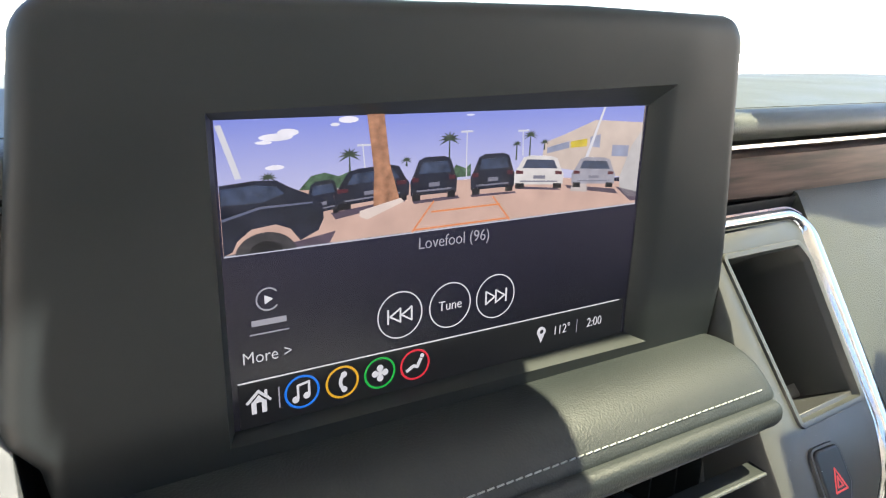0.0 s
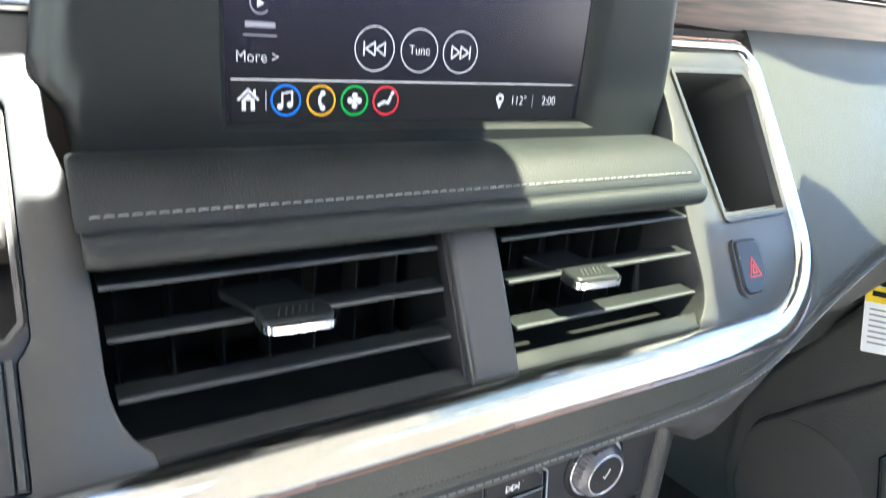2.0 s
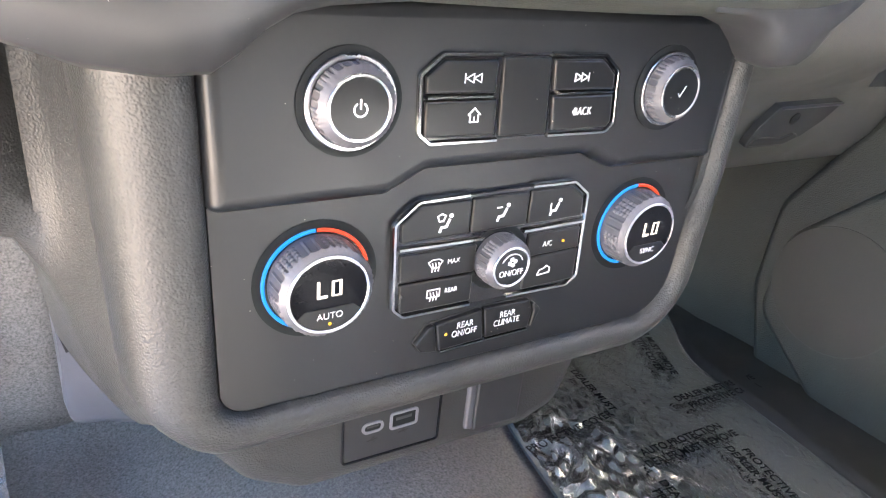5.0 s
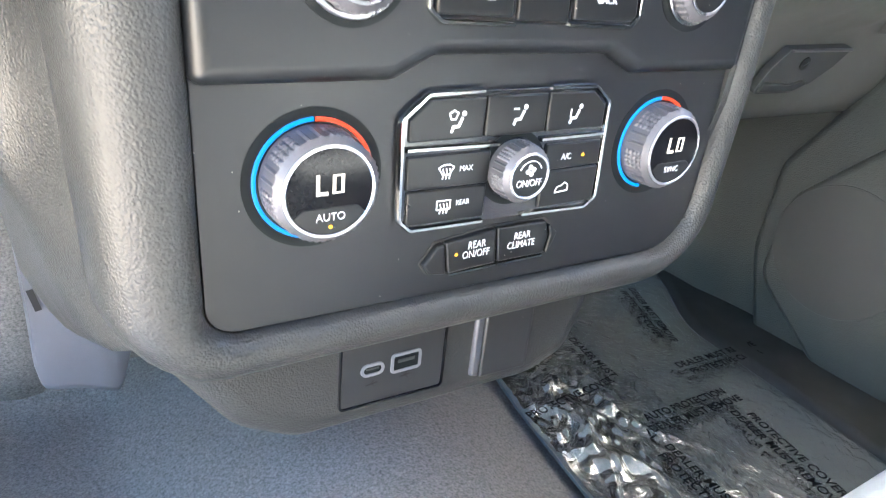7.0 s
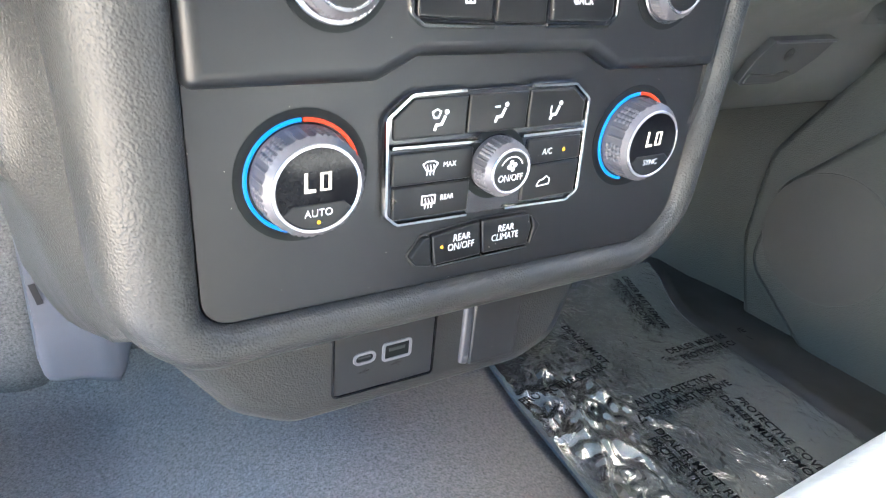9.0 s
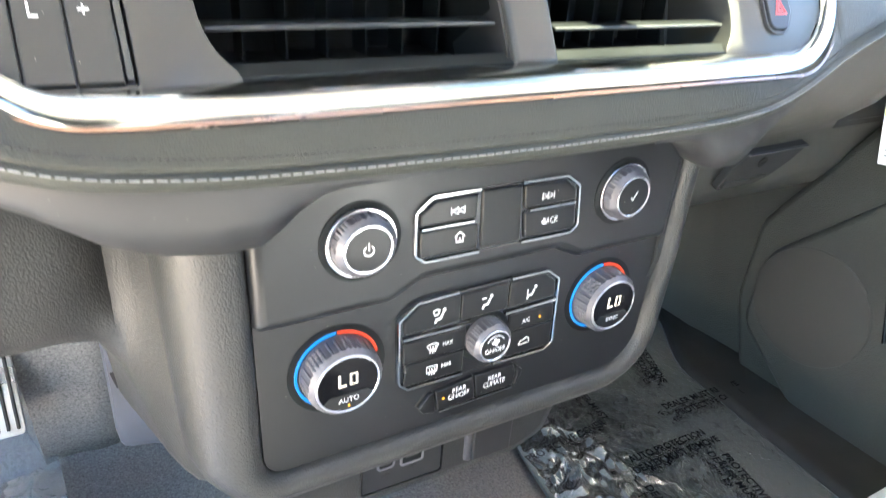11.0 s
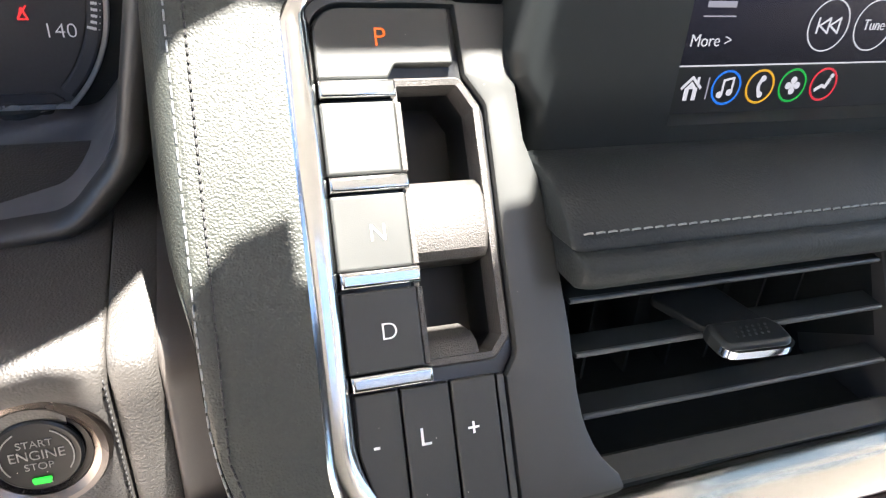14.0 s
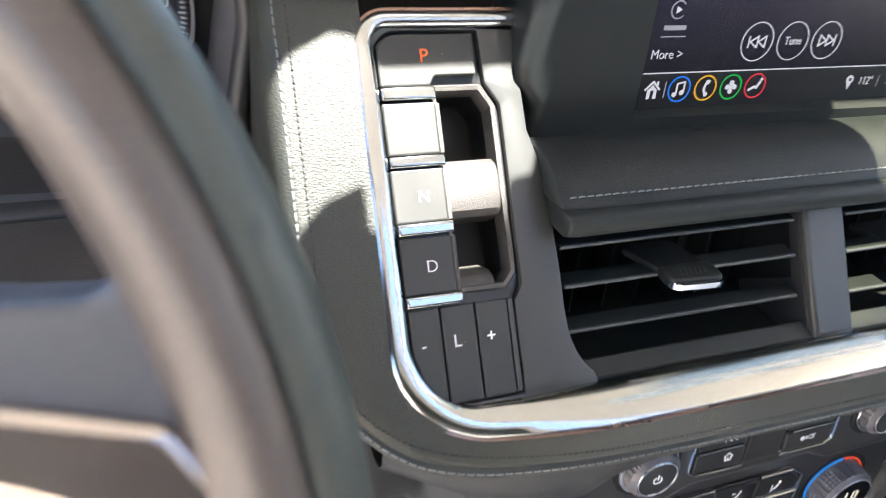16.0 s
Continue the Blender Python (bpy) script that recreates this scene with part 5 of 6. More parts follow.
for o, r in (([(-0.0643, 0.0822), (-0.0243, 0.0816), (-0.0243, 0.0985), (-0.055, 0.0985), (-0.0646, 0.0905)], 0.001), ([(-0.0637, 0.0605), (-0.0222, 0.0595), (-0.0228, 0.0785), (-0.0642, 0.0788)], 0.001),
             ([(0.0128, 0.0815), (0.0558, 0.0812), (0.0548, 0.0895), (0.0455, 0.0975), (0.0112, 0.098)], 0.001), ([(0.0152, 0.0595), (0.0555, 0.0592), (0.0582, 0.0625), (0.0562, 0.0785), (0.0132, 0.0787)], 0.001)):
    part("key", prism(rounded(o, r, 3), H - 0.001, H + 0.0022, 0.0014), KEYM, med, "black key")
part("blank_key", prism(rounded([(-0.0192, 0.0585), (0.0122, 0.0578), (0.0092, 0.0992), (-0.0212, 0.0996)], 0.0012, 3), H - 0.001, H + 0.0016, 0.0012), KEYM, med, "plain black blank")
for a, b_ in (((-0.0635, 0.0805), (-0.0262, 0.08)), ((0.0168, 0.08), (0.0555, 0.0798))):
    chrome_c([a, b_], H + 0.001, med, 0.0011)


def skip_icon(cx, cy, s, h, parent, k=1.0):
    q = 0.0022 * k
    icon("skip_mark", [[(cx - s * 2 * q, cy + q), (cx, cy), (cx - s * 2 * q, cy - q), (cx - s * 2 * q, cy + q)], [(cx, cy + q), (cx + s * 2 * q, cy), (cx, cy - q), (cx, cy + q)], [(cx + s * 2.3 * q, cy + q), (cx + s * 2.3 * q, cy - q)]], MINK, 0.0005, parent, "white skip mark", h=h)


skip_icon(-0.0385, 0.0895, -1, H + 0.0022, med)
skip_icon(0.0305, 0.0885, 1, H + 0.0022, med)
icon("home_mark", [[(-0.0398, 0.0712), (-0.0362, 0.0745), (-0.0326, 0.0712)], [(-0.0386, 0.0712), (-0.0386, 0.0675), (-0.0338, 0.0675), (-0.0338, 0.0712)], [(-0.0362, 0.0675), (-0.0362, 0.0698)]], MINK, 0.0007, med, "white house mark", h=H + 0.0022)
words("lettering", "BACK", 0.0064, 0.0352, 0.0695, H + 0.0023, med, MINK, squeeze=0.8, label="white lettering")
icon("back_mark", [[(0.0278, 0.0695), (0.0298, 0.0712), (0.0298, 0.0678), (0.0278, 0.0695)]], MINK, 0.0004, med, h=H + 0.0022)

# climate keys
cl = part("climate_keys", prism(rounded([(-0.0728, 0.0122), (-0.0715, -0.0395), (-0.065, -0.0452), (0.0525, -0.0475), (0.0605, -0.0415), (0.0578, 0.0158), (0.0462, 0.0252), (-0.0597, 0.0242)], 0.003, 3), -0.001, 0.003, 0.0004), GLOSS, clim, "group of black climate keys in a chrome frame")
H = 0.003
chrome_c(fillet([(-0.0285, 0.0245), (-0.0595, 0.0238), (-0.073, 0.0125), (-0.0715, -0.039), (-0.065, -0.045), (-0.021, -0.0458)], 0.004), H, cl)
chrome_c(fillet([(0.0145, 0.0248), (0.046, 0.0245), (0.0575, 0.0155), (0.0605, -0.0415), (0.0525, -0.0472), (0.0055, -0.0458)], 0.004), H, cl)
for o in ([(-0.0692, 0.0012), (-0.0268, 0.0012), (-0.0268, 0.0218), (-0.0585, 0.0218), (-0.0695, 0.0122)], [(-0.0258, 0.0012), (0.0128, 0.0012), (0.0128, 0.022), (-0.0258, 0.022)], [(0.0138, 0.0012), (0.0552, 0.0012), (0.0545, 0.014), (0.0448, 0.022), (0.0138, 0.022)],
          [(-0.0688, -0.0232), (-0.0205, -0.0238), (-0.0205, -0.0062), (-0.0692, -0.006)], [(-0.0678, -0.0422), (-0.021, -0.043), (-0.021, -0.0248), (-0.0682, -0.0242)],
          [(0.0165, -0.0212), (0.0572, -0.0205), (0.0562, -0.0062), (0.0165, -0.0062)], [(0.0165, -0.0435), (0.0575, -0.0432), (0.0575, -0.0215), (0.0165, -0.0222)]):
    part("key", prism(rounded(o, 0.001, 3), H - 0.001, H + 0.0016, 0.001), KEYM, cl, "black key")
chrome_c([(-0.0698, -0.0024), (-0.016, -0.0034)], H + 0.0004, cl, 0.0014)
chrome_c([(0.012, -0.003), (0.0572, -0.0026)], H + 0.0004, cl, 0.0014)
h = H + 0.0016


def sitter(cx, cy, s, parent, extra):
    """The little seat mark of an air-flow key."""
    bm = strokes(bmesh.new(), [[(cx - 0.0034 * s, cy - 0.0042 * s), (cx - 0.0026 * s, cy - 0.0018 * s), (cx + 0.0004 * s, cy - 0.0016 * s), (cx + 0.0022 * s, cy + 0.0024 * s)]], 0.0015 * s, h, h + 0.0003)
    strokes(bm, extra, 0.0008, h, h + 0.0003)
    prism(circle2(cx + 0.0031 * s, cy + 0.0046 * s, 0.0013 * s, 12), h, h + 0.0003, 0, bm)
    part("air_mark", bm, MINK, parent, "white air-flow mark")


sitter(-0.0428, 0.0095, 1.0, cl, [[(-0.0482, 0.0145), (-0.0455, 0.0158), (-0.0432, 0.0145), (-0.0445, 0.0115), (-0.047, 0.0115), (-0.0482, 0.0145)]])
sitter(-0.0052, 0.011, 1.0, cl, [[(-0.0095, 0.0148), (-0.0065, 0.0148)]])
sitter(0.033, 0.0095, 1.0, cl, [[(0.0295, 0.0125), (0.0295, 0.0085)]])
for cx, cy, rect in ((-0.047, -0.0148, False), (-0.0468, -0.0335, True)):
    ln = [[(cx - 0.0045, cy + 0.002), (cx - 0.002, cy + 0.0034), (cx + 0.002, cy + 0.0034), (cx + 0.0045, cy + 0.002), (cx + 0.002, cy - 0.0018), (cx - 0.002, cy - 0.0018), (cx - 0.0045, cy + 0.002)]] if not rect else [[(cx - 0.004, cy + 0.003), (cx + 0.004, cy + 0.003), (cx + 0.004, cy - 0.0018), (cx - 0.004, cy - 0.0018), (cx - 0.004, cy + 0.003)]]
    ln += [[(cx + d, cy + 0.0012), (cx + d + 0.0006, cy - 0.001), (cx + d, cy - 0.004)] for d in (-0.002, 0.0, 0.002)]
    icon("demist_mark", ln, MINK, 0.0006, cl, "white demister mark", h=h)
words("lettering", "MAX", 0.0042, -0.0352, -0.0142, h + 0.0001, cl, MINK, squeeze=0.9, label="white lettering")
words("lettering", "REAR", 0.0042, -0.0352, -0.0328, h + 0.0001, cl, MINK, squeeze=0.85, label="white lettering")
words("lettering", "A/C", 0.0052, 0.0315, -0.0142, h + 0.0001, cl, MINK, squeeze=0.85, label="white lettering")
part("lamp", prism(circle2(0.0438, -0.014, 0.001, 14), h, h + 0.0004), AMBER, cl, "small amber lamp")
icon("recirculate_mark", [[(0.0272, -0.0342), (0.0285, -0.0318), (0.0315, -0.0312), (0.0335, -0.0295), (0.0362, -0.0312), (0.0362, -0.0345), (0.0272, -0.0352), (0.0272, -0.0342)]], MINK, 0.0006, cl, "white car mark", h=h)
k = knob("fan_knob", -0.0045, -0.0175, 0.0035, 0.0165, 0.0152, 0.0112, 0.0185, "ribbed fan speed knob")
h = 0.0186
icon("fan_mark", [arc(-0.0045, -0.0165, 0.0075, 25, 155, 14)], MINK, 0.0006, k, "white fan mark", [circle2(-0.0045 + d, -0.0142 + e, 0.0013, 10) for d, e in ((0.0019, 0.0005), (-0.0019, -0.0005), (0.0005, -0.0019), (-0.0005, 0.0019))], h=h)
words("lettering", "ON/OFF", 0.0054, -0.0045, -0.0212, h, k, MINK, squeeze=0.85, label="white lettering")
# rear keys
rk = part("rear_keys", prism(rounded([(-0.0565, -0.0665), (-0.0475, -0.0552), (-0.01, -0.0508), (0.0272, -0.0512), (0.0368, -0.061), (0.0305, -0.0765), (-0.0375, -0.0768), (-0.052, -0.0738)], 0.002, 3), -0.001, 0.0008, 0.0003), DARK, clim, "pair of black keys for the rear climate")
for o in ([(-0.0552, -0.0668), (-0.047, -0.0565), (-0.0428, -0.056), (-0.0405, -0.075), (-0.051, -0.0728)], [(-0.0422, -0.0558), (-0.0102, -0.0518), (-0.0075, -0.0735), (-0.0392, -0.0745)], [(-0.0092, -0.0518), (0.0255, -0.0528), (0.0288, -0.062), (0.027, -0.0735), (-0.0062, -0.0733)], [(0.0268, -0.053), (0.0355, -0.0615), (0.0302, -0.0745), (0.0285, -0.0732), (0.0302, -0.062)]):
    part("key", prism(rounded(o, 0.0012, 3), 0.0, 0.0042, 0.0012), KEYM, rk, "black key")
chrome_c([(-0.0382, -0.0752), (-0.0078, -0.0748)], 0.0026, rk, 0.0008)
chrome_c([(-0.0062, -0.0748), (0.0262, -0.0748)], 0.0026, rk, 0.0008)
words("lettering", "REAR\nON/OFF", 0.0062, -0.0222, -0.0622, 0.0043, rk, MINK, squeeze=0.8, label="white lettering")
words("lettering", "REAR\nCLIMATE", 0.0062, 0.0088, -0.0618, 0.0043, rk, MINK, squeeze=0.8, label="white lettering")
part("lamp", prism(circle2(-0.0352, -0.0635, 0.0009, 14), 0.0042, 0.0046), AMBER, rk, "small amber lamp")

# ---- console body round the panel ----
cons = thing("console_surround", Matrix.Identity(4), "grained dark plastic surround of the control panel", "console")
upath = [(-0.167, 0.14), (-0.167, 0.1), (-0.1665, 0.05), (-0.1662, 0.0), (-0.166, -0.05)] + rounded([(-0.166, -0.05), (-0.166, -0.0865), (0.1575, -0.0935), (0.1645, 0.02)], [0, 0.017, 0.036, 0], 10)[1:-1] + [(0.165, 0.02), (0.1655, 0.06), (0.167, 0.1), (0.1675, 0.14)]
sc = []
for x, v in upath:
    if x < -0.13:
        s = 2.4 - 0.6 * min(1, max(0, (-0.05 - v) / 0.04))
    elif v < -0.06:
        s = 1.55
    else:
        s = 1.6
    sc.append(s)
sc = [sum(sc[max(0, i - 3):i + 4]) / len(sc[max(0, i - 3):i + 4]) for i in range(len(sc))]
prof = [(-0.001, -0.006), (0.0, 0.002), (0.0012, 0.0058), (0.0036, 0.0082), (0.0072, 0.008), (0.0108, 0.005), (0.0138, -0.001), (0.0162, -0.012), (0.018, -0.03), (0.019, -0.09)]
bm = sweep([(x, v, 0) for x, v in upath], prof, (0, 0, 1), scale=sc, prof_closed=False)
ob = part("surround", bm, GRAINED, cons, angle=60)
ob.matrix_basis = PANEL
# side flowing into the knee panel
cols = []
KNEE = [(-0.192, 0.004, 0.345), (-0.2, 0.018, 0.338), (-0.207, 0.034, 0.337), (-0.214, 0.05, 0.341), (-0.221, 0.062, 0.36), (-0.2275, 0.07, 0.388), (-0.234, 0.072, 0.409), (-0.245, 0.068, 0.432), (-0.265, 0.06, 0.441), (-0.3, 0.05, 0.446), (-0.36, 0.045, 0.446), (-0.5, 0.045, 0.445), (-0.78, 0.06, 0.43)]
for x, y, zb in KNEE:
    col = []
    for j in range(15):
        zt = 0.585 - 0.018 * smooth_step(-0.235, -0.285, x)
        z = zt + (zb - zt) * j / 14
        bulge = 0.012 * math.sin(math.pi * j / 14) if x < -0.24 else 0.004 * math.sin(math.pi * j / 14)
        col.append((x, y - bulge + (0.012 * (j / 14) ** 6), z))
    if x > -0.235:
        zt = 0.247 + 0.058 * max(0.0, (-0.205 - x) / 0.029) ** 1.6
        col += [(x - 0.001, y + 0.02, zb - 0.008), (x - 0.002, 0.5 * (y + 0.2), 0.5 * (zb + zt)), (x - 0.003, 0.19, zt + 0.004), (x - 0.003, 0.2, zt), (x - 0.003, 0.205, zt + 0.004)]
    else:
        col += [(x - 0.001, y + 0.02, zb - 0.004), (x - 0.002, y + 0.06, zb + 0.004), (x - 0.002, y + 0.08, zb + 0.006), (x - 0.002, y + 0.09, zb + 0.008), (x - 0.002, y + 0.1, zb + 0.01)]
    cols.append(col)
part("knee_panel", grid(cols), GRAINED, cons, "soft grained knee panel", angle=60)
path = [Vector(cols[9][j]).lerp(Vector(cols[8][j]), 0.05 * j) + Vector((0, -0.0001, 0)) for j in range(9)]
part("joint", tube(path, 0.0009, 6), DARK, cons, "dark joint across the knee panel")
# lower boss with the sockets
boss = rounded([(-0.19, 0.37), (-0.182, 0.305), (-0.14, 0.244), (-0.1, 0.2205), (0.092, 0.2165), (0.13, 0.232), (0.145, 0.275), (0.151, 0.37)], [0, 0.05, 0.05, 0.045, 0.03, 0.03, 0.04, 0], 8)
bm = prism([(x, z) for x, z in boss], -0.16, 0.0, 0.019)
ob = part("boss", bm, GRAINED, cons, "rounded lower boss", angle=40)
ob.matrix_basis = frame3((0, 0.05, 0), (1, 0, 0), (0, 0, 1))
sock = thing("usb_socket_panel", frame3((0, 0.0495, 0), (1, 0, 0), (0, 0, 1)), "black plate with two grey-rimmed charging sockets", "socket panel")
plate_out = rounded([(-0.0735, 0.2425), (0.0045, 0.2405), (0.0045, 0.32), (-0.0735, 0.32)], 0.003, 4)
part("frame", sweep([(x, z, 0) for x, z in ccw(plate_out)], [(-0.0008, -0.002), (-0.0006, 0.0012), (0.0008, 0.0012), (0.001, -0.002)], (0, 0, 1), closed=True), GLOSS, sock)
part("face", prism(inset(plate_out, 0.001), -0.002, 0.0006, 0.0004), SATIN, sock)
for cx, w, hh, r in ((-0.051, 0.0075, 0.0038, 0.0037), (-0.026, 0.0105, 0.0066, 0.002)):
    o = box2(cx - w, 0.2695 - hh, cx + w, 0.2695 + hh, r, 6)
    s_ = part("socket", sweep([(x, z, 0.0006) for x, z in ccw(o)], [(-0.0012, -0.001), (-0.001, 0.001), (0.001, 0.001), (0.0012, -0.001)], (0, 0, 1), closed=True), surface("grey_rim", (0.3, 0.3, 0.32), 0.35, 0.5), sock, "grey-rimmed socket")
    part("hole", prism(inset(o, 0.0008), 0.0002, 0.0009), VOID, s_, "dark opening")
    part("tongue", prism(box2(cx - w * 0.6, 0.2695, cx + w * 0.6, 0.2695 + hh * 0.4), 0.0008, 0.0013), FASCIA, s_)
    icon("plug_mark", [[(cx - 0.004, 0.2575), (cx + 0.004, 0.2585)], [(cx - 0.001, 0.258), (cx + 0.0015, 0.2605)], [(cx, 0.258), (cx + 0.002, 0.256)]], DARK, 0.0007, s_, "faint black plug mark", h=0.0007)
flap = thing("socket_flap", frame3((0, 0.0495, 0), (1, 0, 0), (0, 0, 1)), "hinged dark flap with a bright edge over a power socket", "socket cover")
part("lid", prism(rounded([(0.036, 0.239), (0.079, 0.2375), (0.0795, 0.30), (0.036, 0.30)], 0.002, 3), -0.002, 0.004, 0.002), SATIN, flap)
part("edge", prism(rounded([(0.0285, 0.2415), (0.0362, 0.239), (0.0362, 0.30), (0.0285, 0.30)], 0.002, 3), -0.002, 0.003, 0.0022), KNOB, flap, "bright grey pull edge")


# ---- driver's side ----
low = thing("steering_side_panel", Matrix.Identity(4), "grained black panel round the start button", "trim panel")
def panel_rows(cols):
    return [[(x, 0.05 + dy + ((z - 0.66) * 3.2 if z > 0.66 else (0.06 * (0.66 - z) if z > 0.5 else 0)), z) for z in (0.5, 0.53, 0.56, 0.6, 0.62, 0.64, 0.655, 0.662, 0.666, 0.672, 0.68, 0.7)] for x, dy in cols]


PANEL_LEATHER = surface("brown_black_leather", (0.045, 0.042, 0.038), 0.5, grain=0.8, size=1000, kind="leather", vary=0.15, big=9, spec=0.6)
part("panel", grid(panel_rows([(-0.3566, 0.006), (-0.357, 0.0022), (-0.3585, 0.0004), (-0.362, -0.0006), (-0.37, -0.001), (-0.41, -0.002), (-0.46, -0.001), (-0.52, 0.004), (-0.6, 0.012), (-0.78, 0.03)]), thick=0.012, way=(0, 1, 0)), PANEL_LEATHER, low, "grained leather panel", angle=60)
part("side_strip", grid(panel_rows([(-0.3372, 0.008), (-0.3378, 0.004), (-0.339, 0.0018), (-0.3415, 0.0003), (-0.346, -0.0008), (-0.352, -0.0008), (-0.355, 0.0002), (-0.3558, 0.001), (-0.3562, 0.0028), (-0.3564, 0.006)]), thick=0.008, way=(0, 1, 0)), PANEL_LEATHER, low, "narrow leather strip beside the seam", angle=60)
part("smooth_filler", grid(panel_rows([(-0.22, 0.05), (-0.26, 0.03), (-0.29, 0.017), (-0.305, 0.011), (-0.318, 0.0065), (-0.328, 0.0035), (-0.3335, 0.002), (-0.336, 0.0018), (-0.3375, 0.0026), (-0.3385, 0.0045)]), thick=0.006, way=(0, 1, 0)), surface("smooth_brown_plastic", (0.06, 0.053, 0.048), 0.4, grain=0.1, size=2000), low, "smooth dark filler", angle=60)
ob = part("seam", stitch_row([(-0.3577, 0.0492 + 0.06 * (0.66 - z), z) for z in (0.52, 0.56, 0.6, 0.63, 0.655)], lambda p: (0, -1, 0), 0.0032, 0.0022, 0.0004), DARKTHREAD, low, "black seam")
ob["kind"] = "stuff"
st = thing("start_button", frame3((-0.3855, 0.0505, 0.623), (1, 0, 0), (0, 0.1, 0.99)), "round engine start button in a chrome ring, lit green", "button")
part("ring", lathe([(0.0262, -0.006), (0.0262, 0.001), (0.025, 0.0035), (0.0225, 0.004), (0.0198, 0.002), (0.019, -0.004)], 64), surface("warm_satin_ring", (0.21, 0.178, 0.16), 0.28, 1.0, vary=0.05), st, "warm satin chrome ring")
part("well", lathe([(0.0194, -0.006), (0.0194, 0.0018), (0.0165, 0.0012)], 64), CAPM, st, "gloss black inner ring")
cap = part("cap", lathe([(0.0162, -0.006), (0.0162, 0.0026), (0.0152, 0.0034), (0.014, 0.0032)], 64), KEYM, st, "dark grey cap")
GREYINK = surface("grey_print_letters", (0.2, 0.2, 0.2), 0.5, vary=0.03)
words("lettering", "START", 0.0046, 0, 0.0058, 0.0034, cap, GREYINK, squeeze=0.95)
words("lettering", "ENGINE", 0.0062, 0, 0.0006, 0.0034, cap, GREYINK, squeeze=0.9)
words("lettering", "STOP", 0.0046, 0, -0.0046, 0.0034, cap, GREYINK, squeeze=0.95)
part("lamp", prism(rounded([(-0.003, -0.0125), (0.003, -0.0125), (0.0036, -0.0098), (-0.0036, -0.0098)], 0.0005, 2), 0.0034, 0.0042), glow("lit_green", (0.05, 1.0, 0.06), 0.1), cap, "lit green lamp")
icon("arc_marks", [arc(0, 0, 0.0128, 120, 215, 10), arc(0, 0, 0.0128, 60, -35, 10)], GREYINK, 0.0005, cap, "thin white arcs", h=0.0033)

clu = thing("instrument_cluster", Matrix.Translation((-0.522, 0.045, 0.783)), "speedometer cluster behind a dark hood", "instrument cluster")
# hood surround: a thick rounded frame
o = [(-0.19, 0.085), (-0.197, 0.0), (-0.182, -0.07), (-0.155, -0.102), (-0.1, -0.108), (0.1, -0.108), (0.155, -0.102), (0.182, -0.07), (0.197, 0.0), (0.19, 0.085)]
o = rounded(o, [0.02, 0.06, 0.04, 0.03, 0.03, 0.03, 0.03, 0.04, 0.06, 0.02], 5)
loops = []
for d, y in ((-0.004, 0.16), (-0.004, 0.085), (0.0, 0.072), (0.004, 0.067), (0.008, 0.068), (0.011, 0.08), (0.014, 0.13), (0.016, 0.222)):
    loops.append([(x, y, z) for x, z in inset(o, d)])
bm = bmesh.new()
rings(bm, loops[:6], False, False)
part("hood", bm, SATIN, clu, "smooth black hood", angle=85)
# ledge is a paler copy of the hood; bounced light is in its colour
bm = bmesh.new()
rings(bm, loops[5:], False, False)
part("ledge", bm, surface("hood_ledge_paled", (0.1, 0.098, 0.104), 0.32, grain=0.08, size=2400, vary=0.08, spec=0.6), clu, "shiny ledge inside the hood, paler grey for bounced light", angle=85)
# brow added to throw shade on the start button's panel
brow = rounded([(-0.2, 0.017), (0.182, 0.017), (0.206, 0.045), (0.215, 0.12), (-0.22, 0.12)], [0.01, 0.02, 0.015, 0, 0], 5)
part("brow", prism(brow, 0.087, 0.098, 0.004), LEATHER, clu, "leather brow added over the dials to shade the panel below")
part("floor", prism(inset(o, 0.016), -0.004, 0.0), SATIN, clu).matrix_basis = frame3((0, 0.222, 0), (1, 0, 0), (0, 0, 1))
SILVER = surface("dial_silver", (0.62, 0.62, 0.64), 0.4, 0.3)
dial = part("dial", prism([(-0.06, -0.066), (0.062, -0.066)] + arc(0, 0, 0.088, -45, 210, 60), -0.004, 0.0, 0.0006), surface("dial_face", (0.03, 0.031, 0.036), 0.35, vary=0.1), clu, "dark grey speedometer dial")
dial.matrix_basis = frame3((0.0735, 0.212, -0.019), (1, 0, 0), (0, 0, 1))
part("chrome_arc", ring_band(0, 0, 0.0874, 0.0902, 0, 0.005, -46, 85), RINGM, dial, "chrome arc")
part("scale_ring", ring_band(0, 0, 0.0778, 0.0872, 0, 0.0014, -44, 85), surface("dial_ring", (0.038, 0.039, 0.046), 0.3, vary=0.06), dial, "raised grey ring of the scale")
part("foot_bar", prism(rounded([(-0.06, -0.0632), (0.06, -0.0632), (0.052, -0.0575), (-0.06, -0.0575)], 0.001, 2), 0.0, 0.0016, 0.0006), surface("dial_bar", (0.028, 0.028, 0.033), 0.3), dial, "raised bar under the dial")
part("chrome_foot", sweep([(-0.06, -0.0645, 0.002), (0.0615, -0.0645, 0.002)], [(-0.0014, -0.002), (-0.0014, 0.003), (0.0014, 0.003), (0.0014, -0.002)], (0, 0, 1)), RINGM, dial, "chrome line under the dial")
bm = bmesh.new()
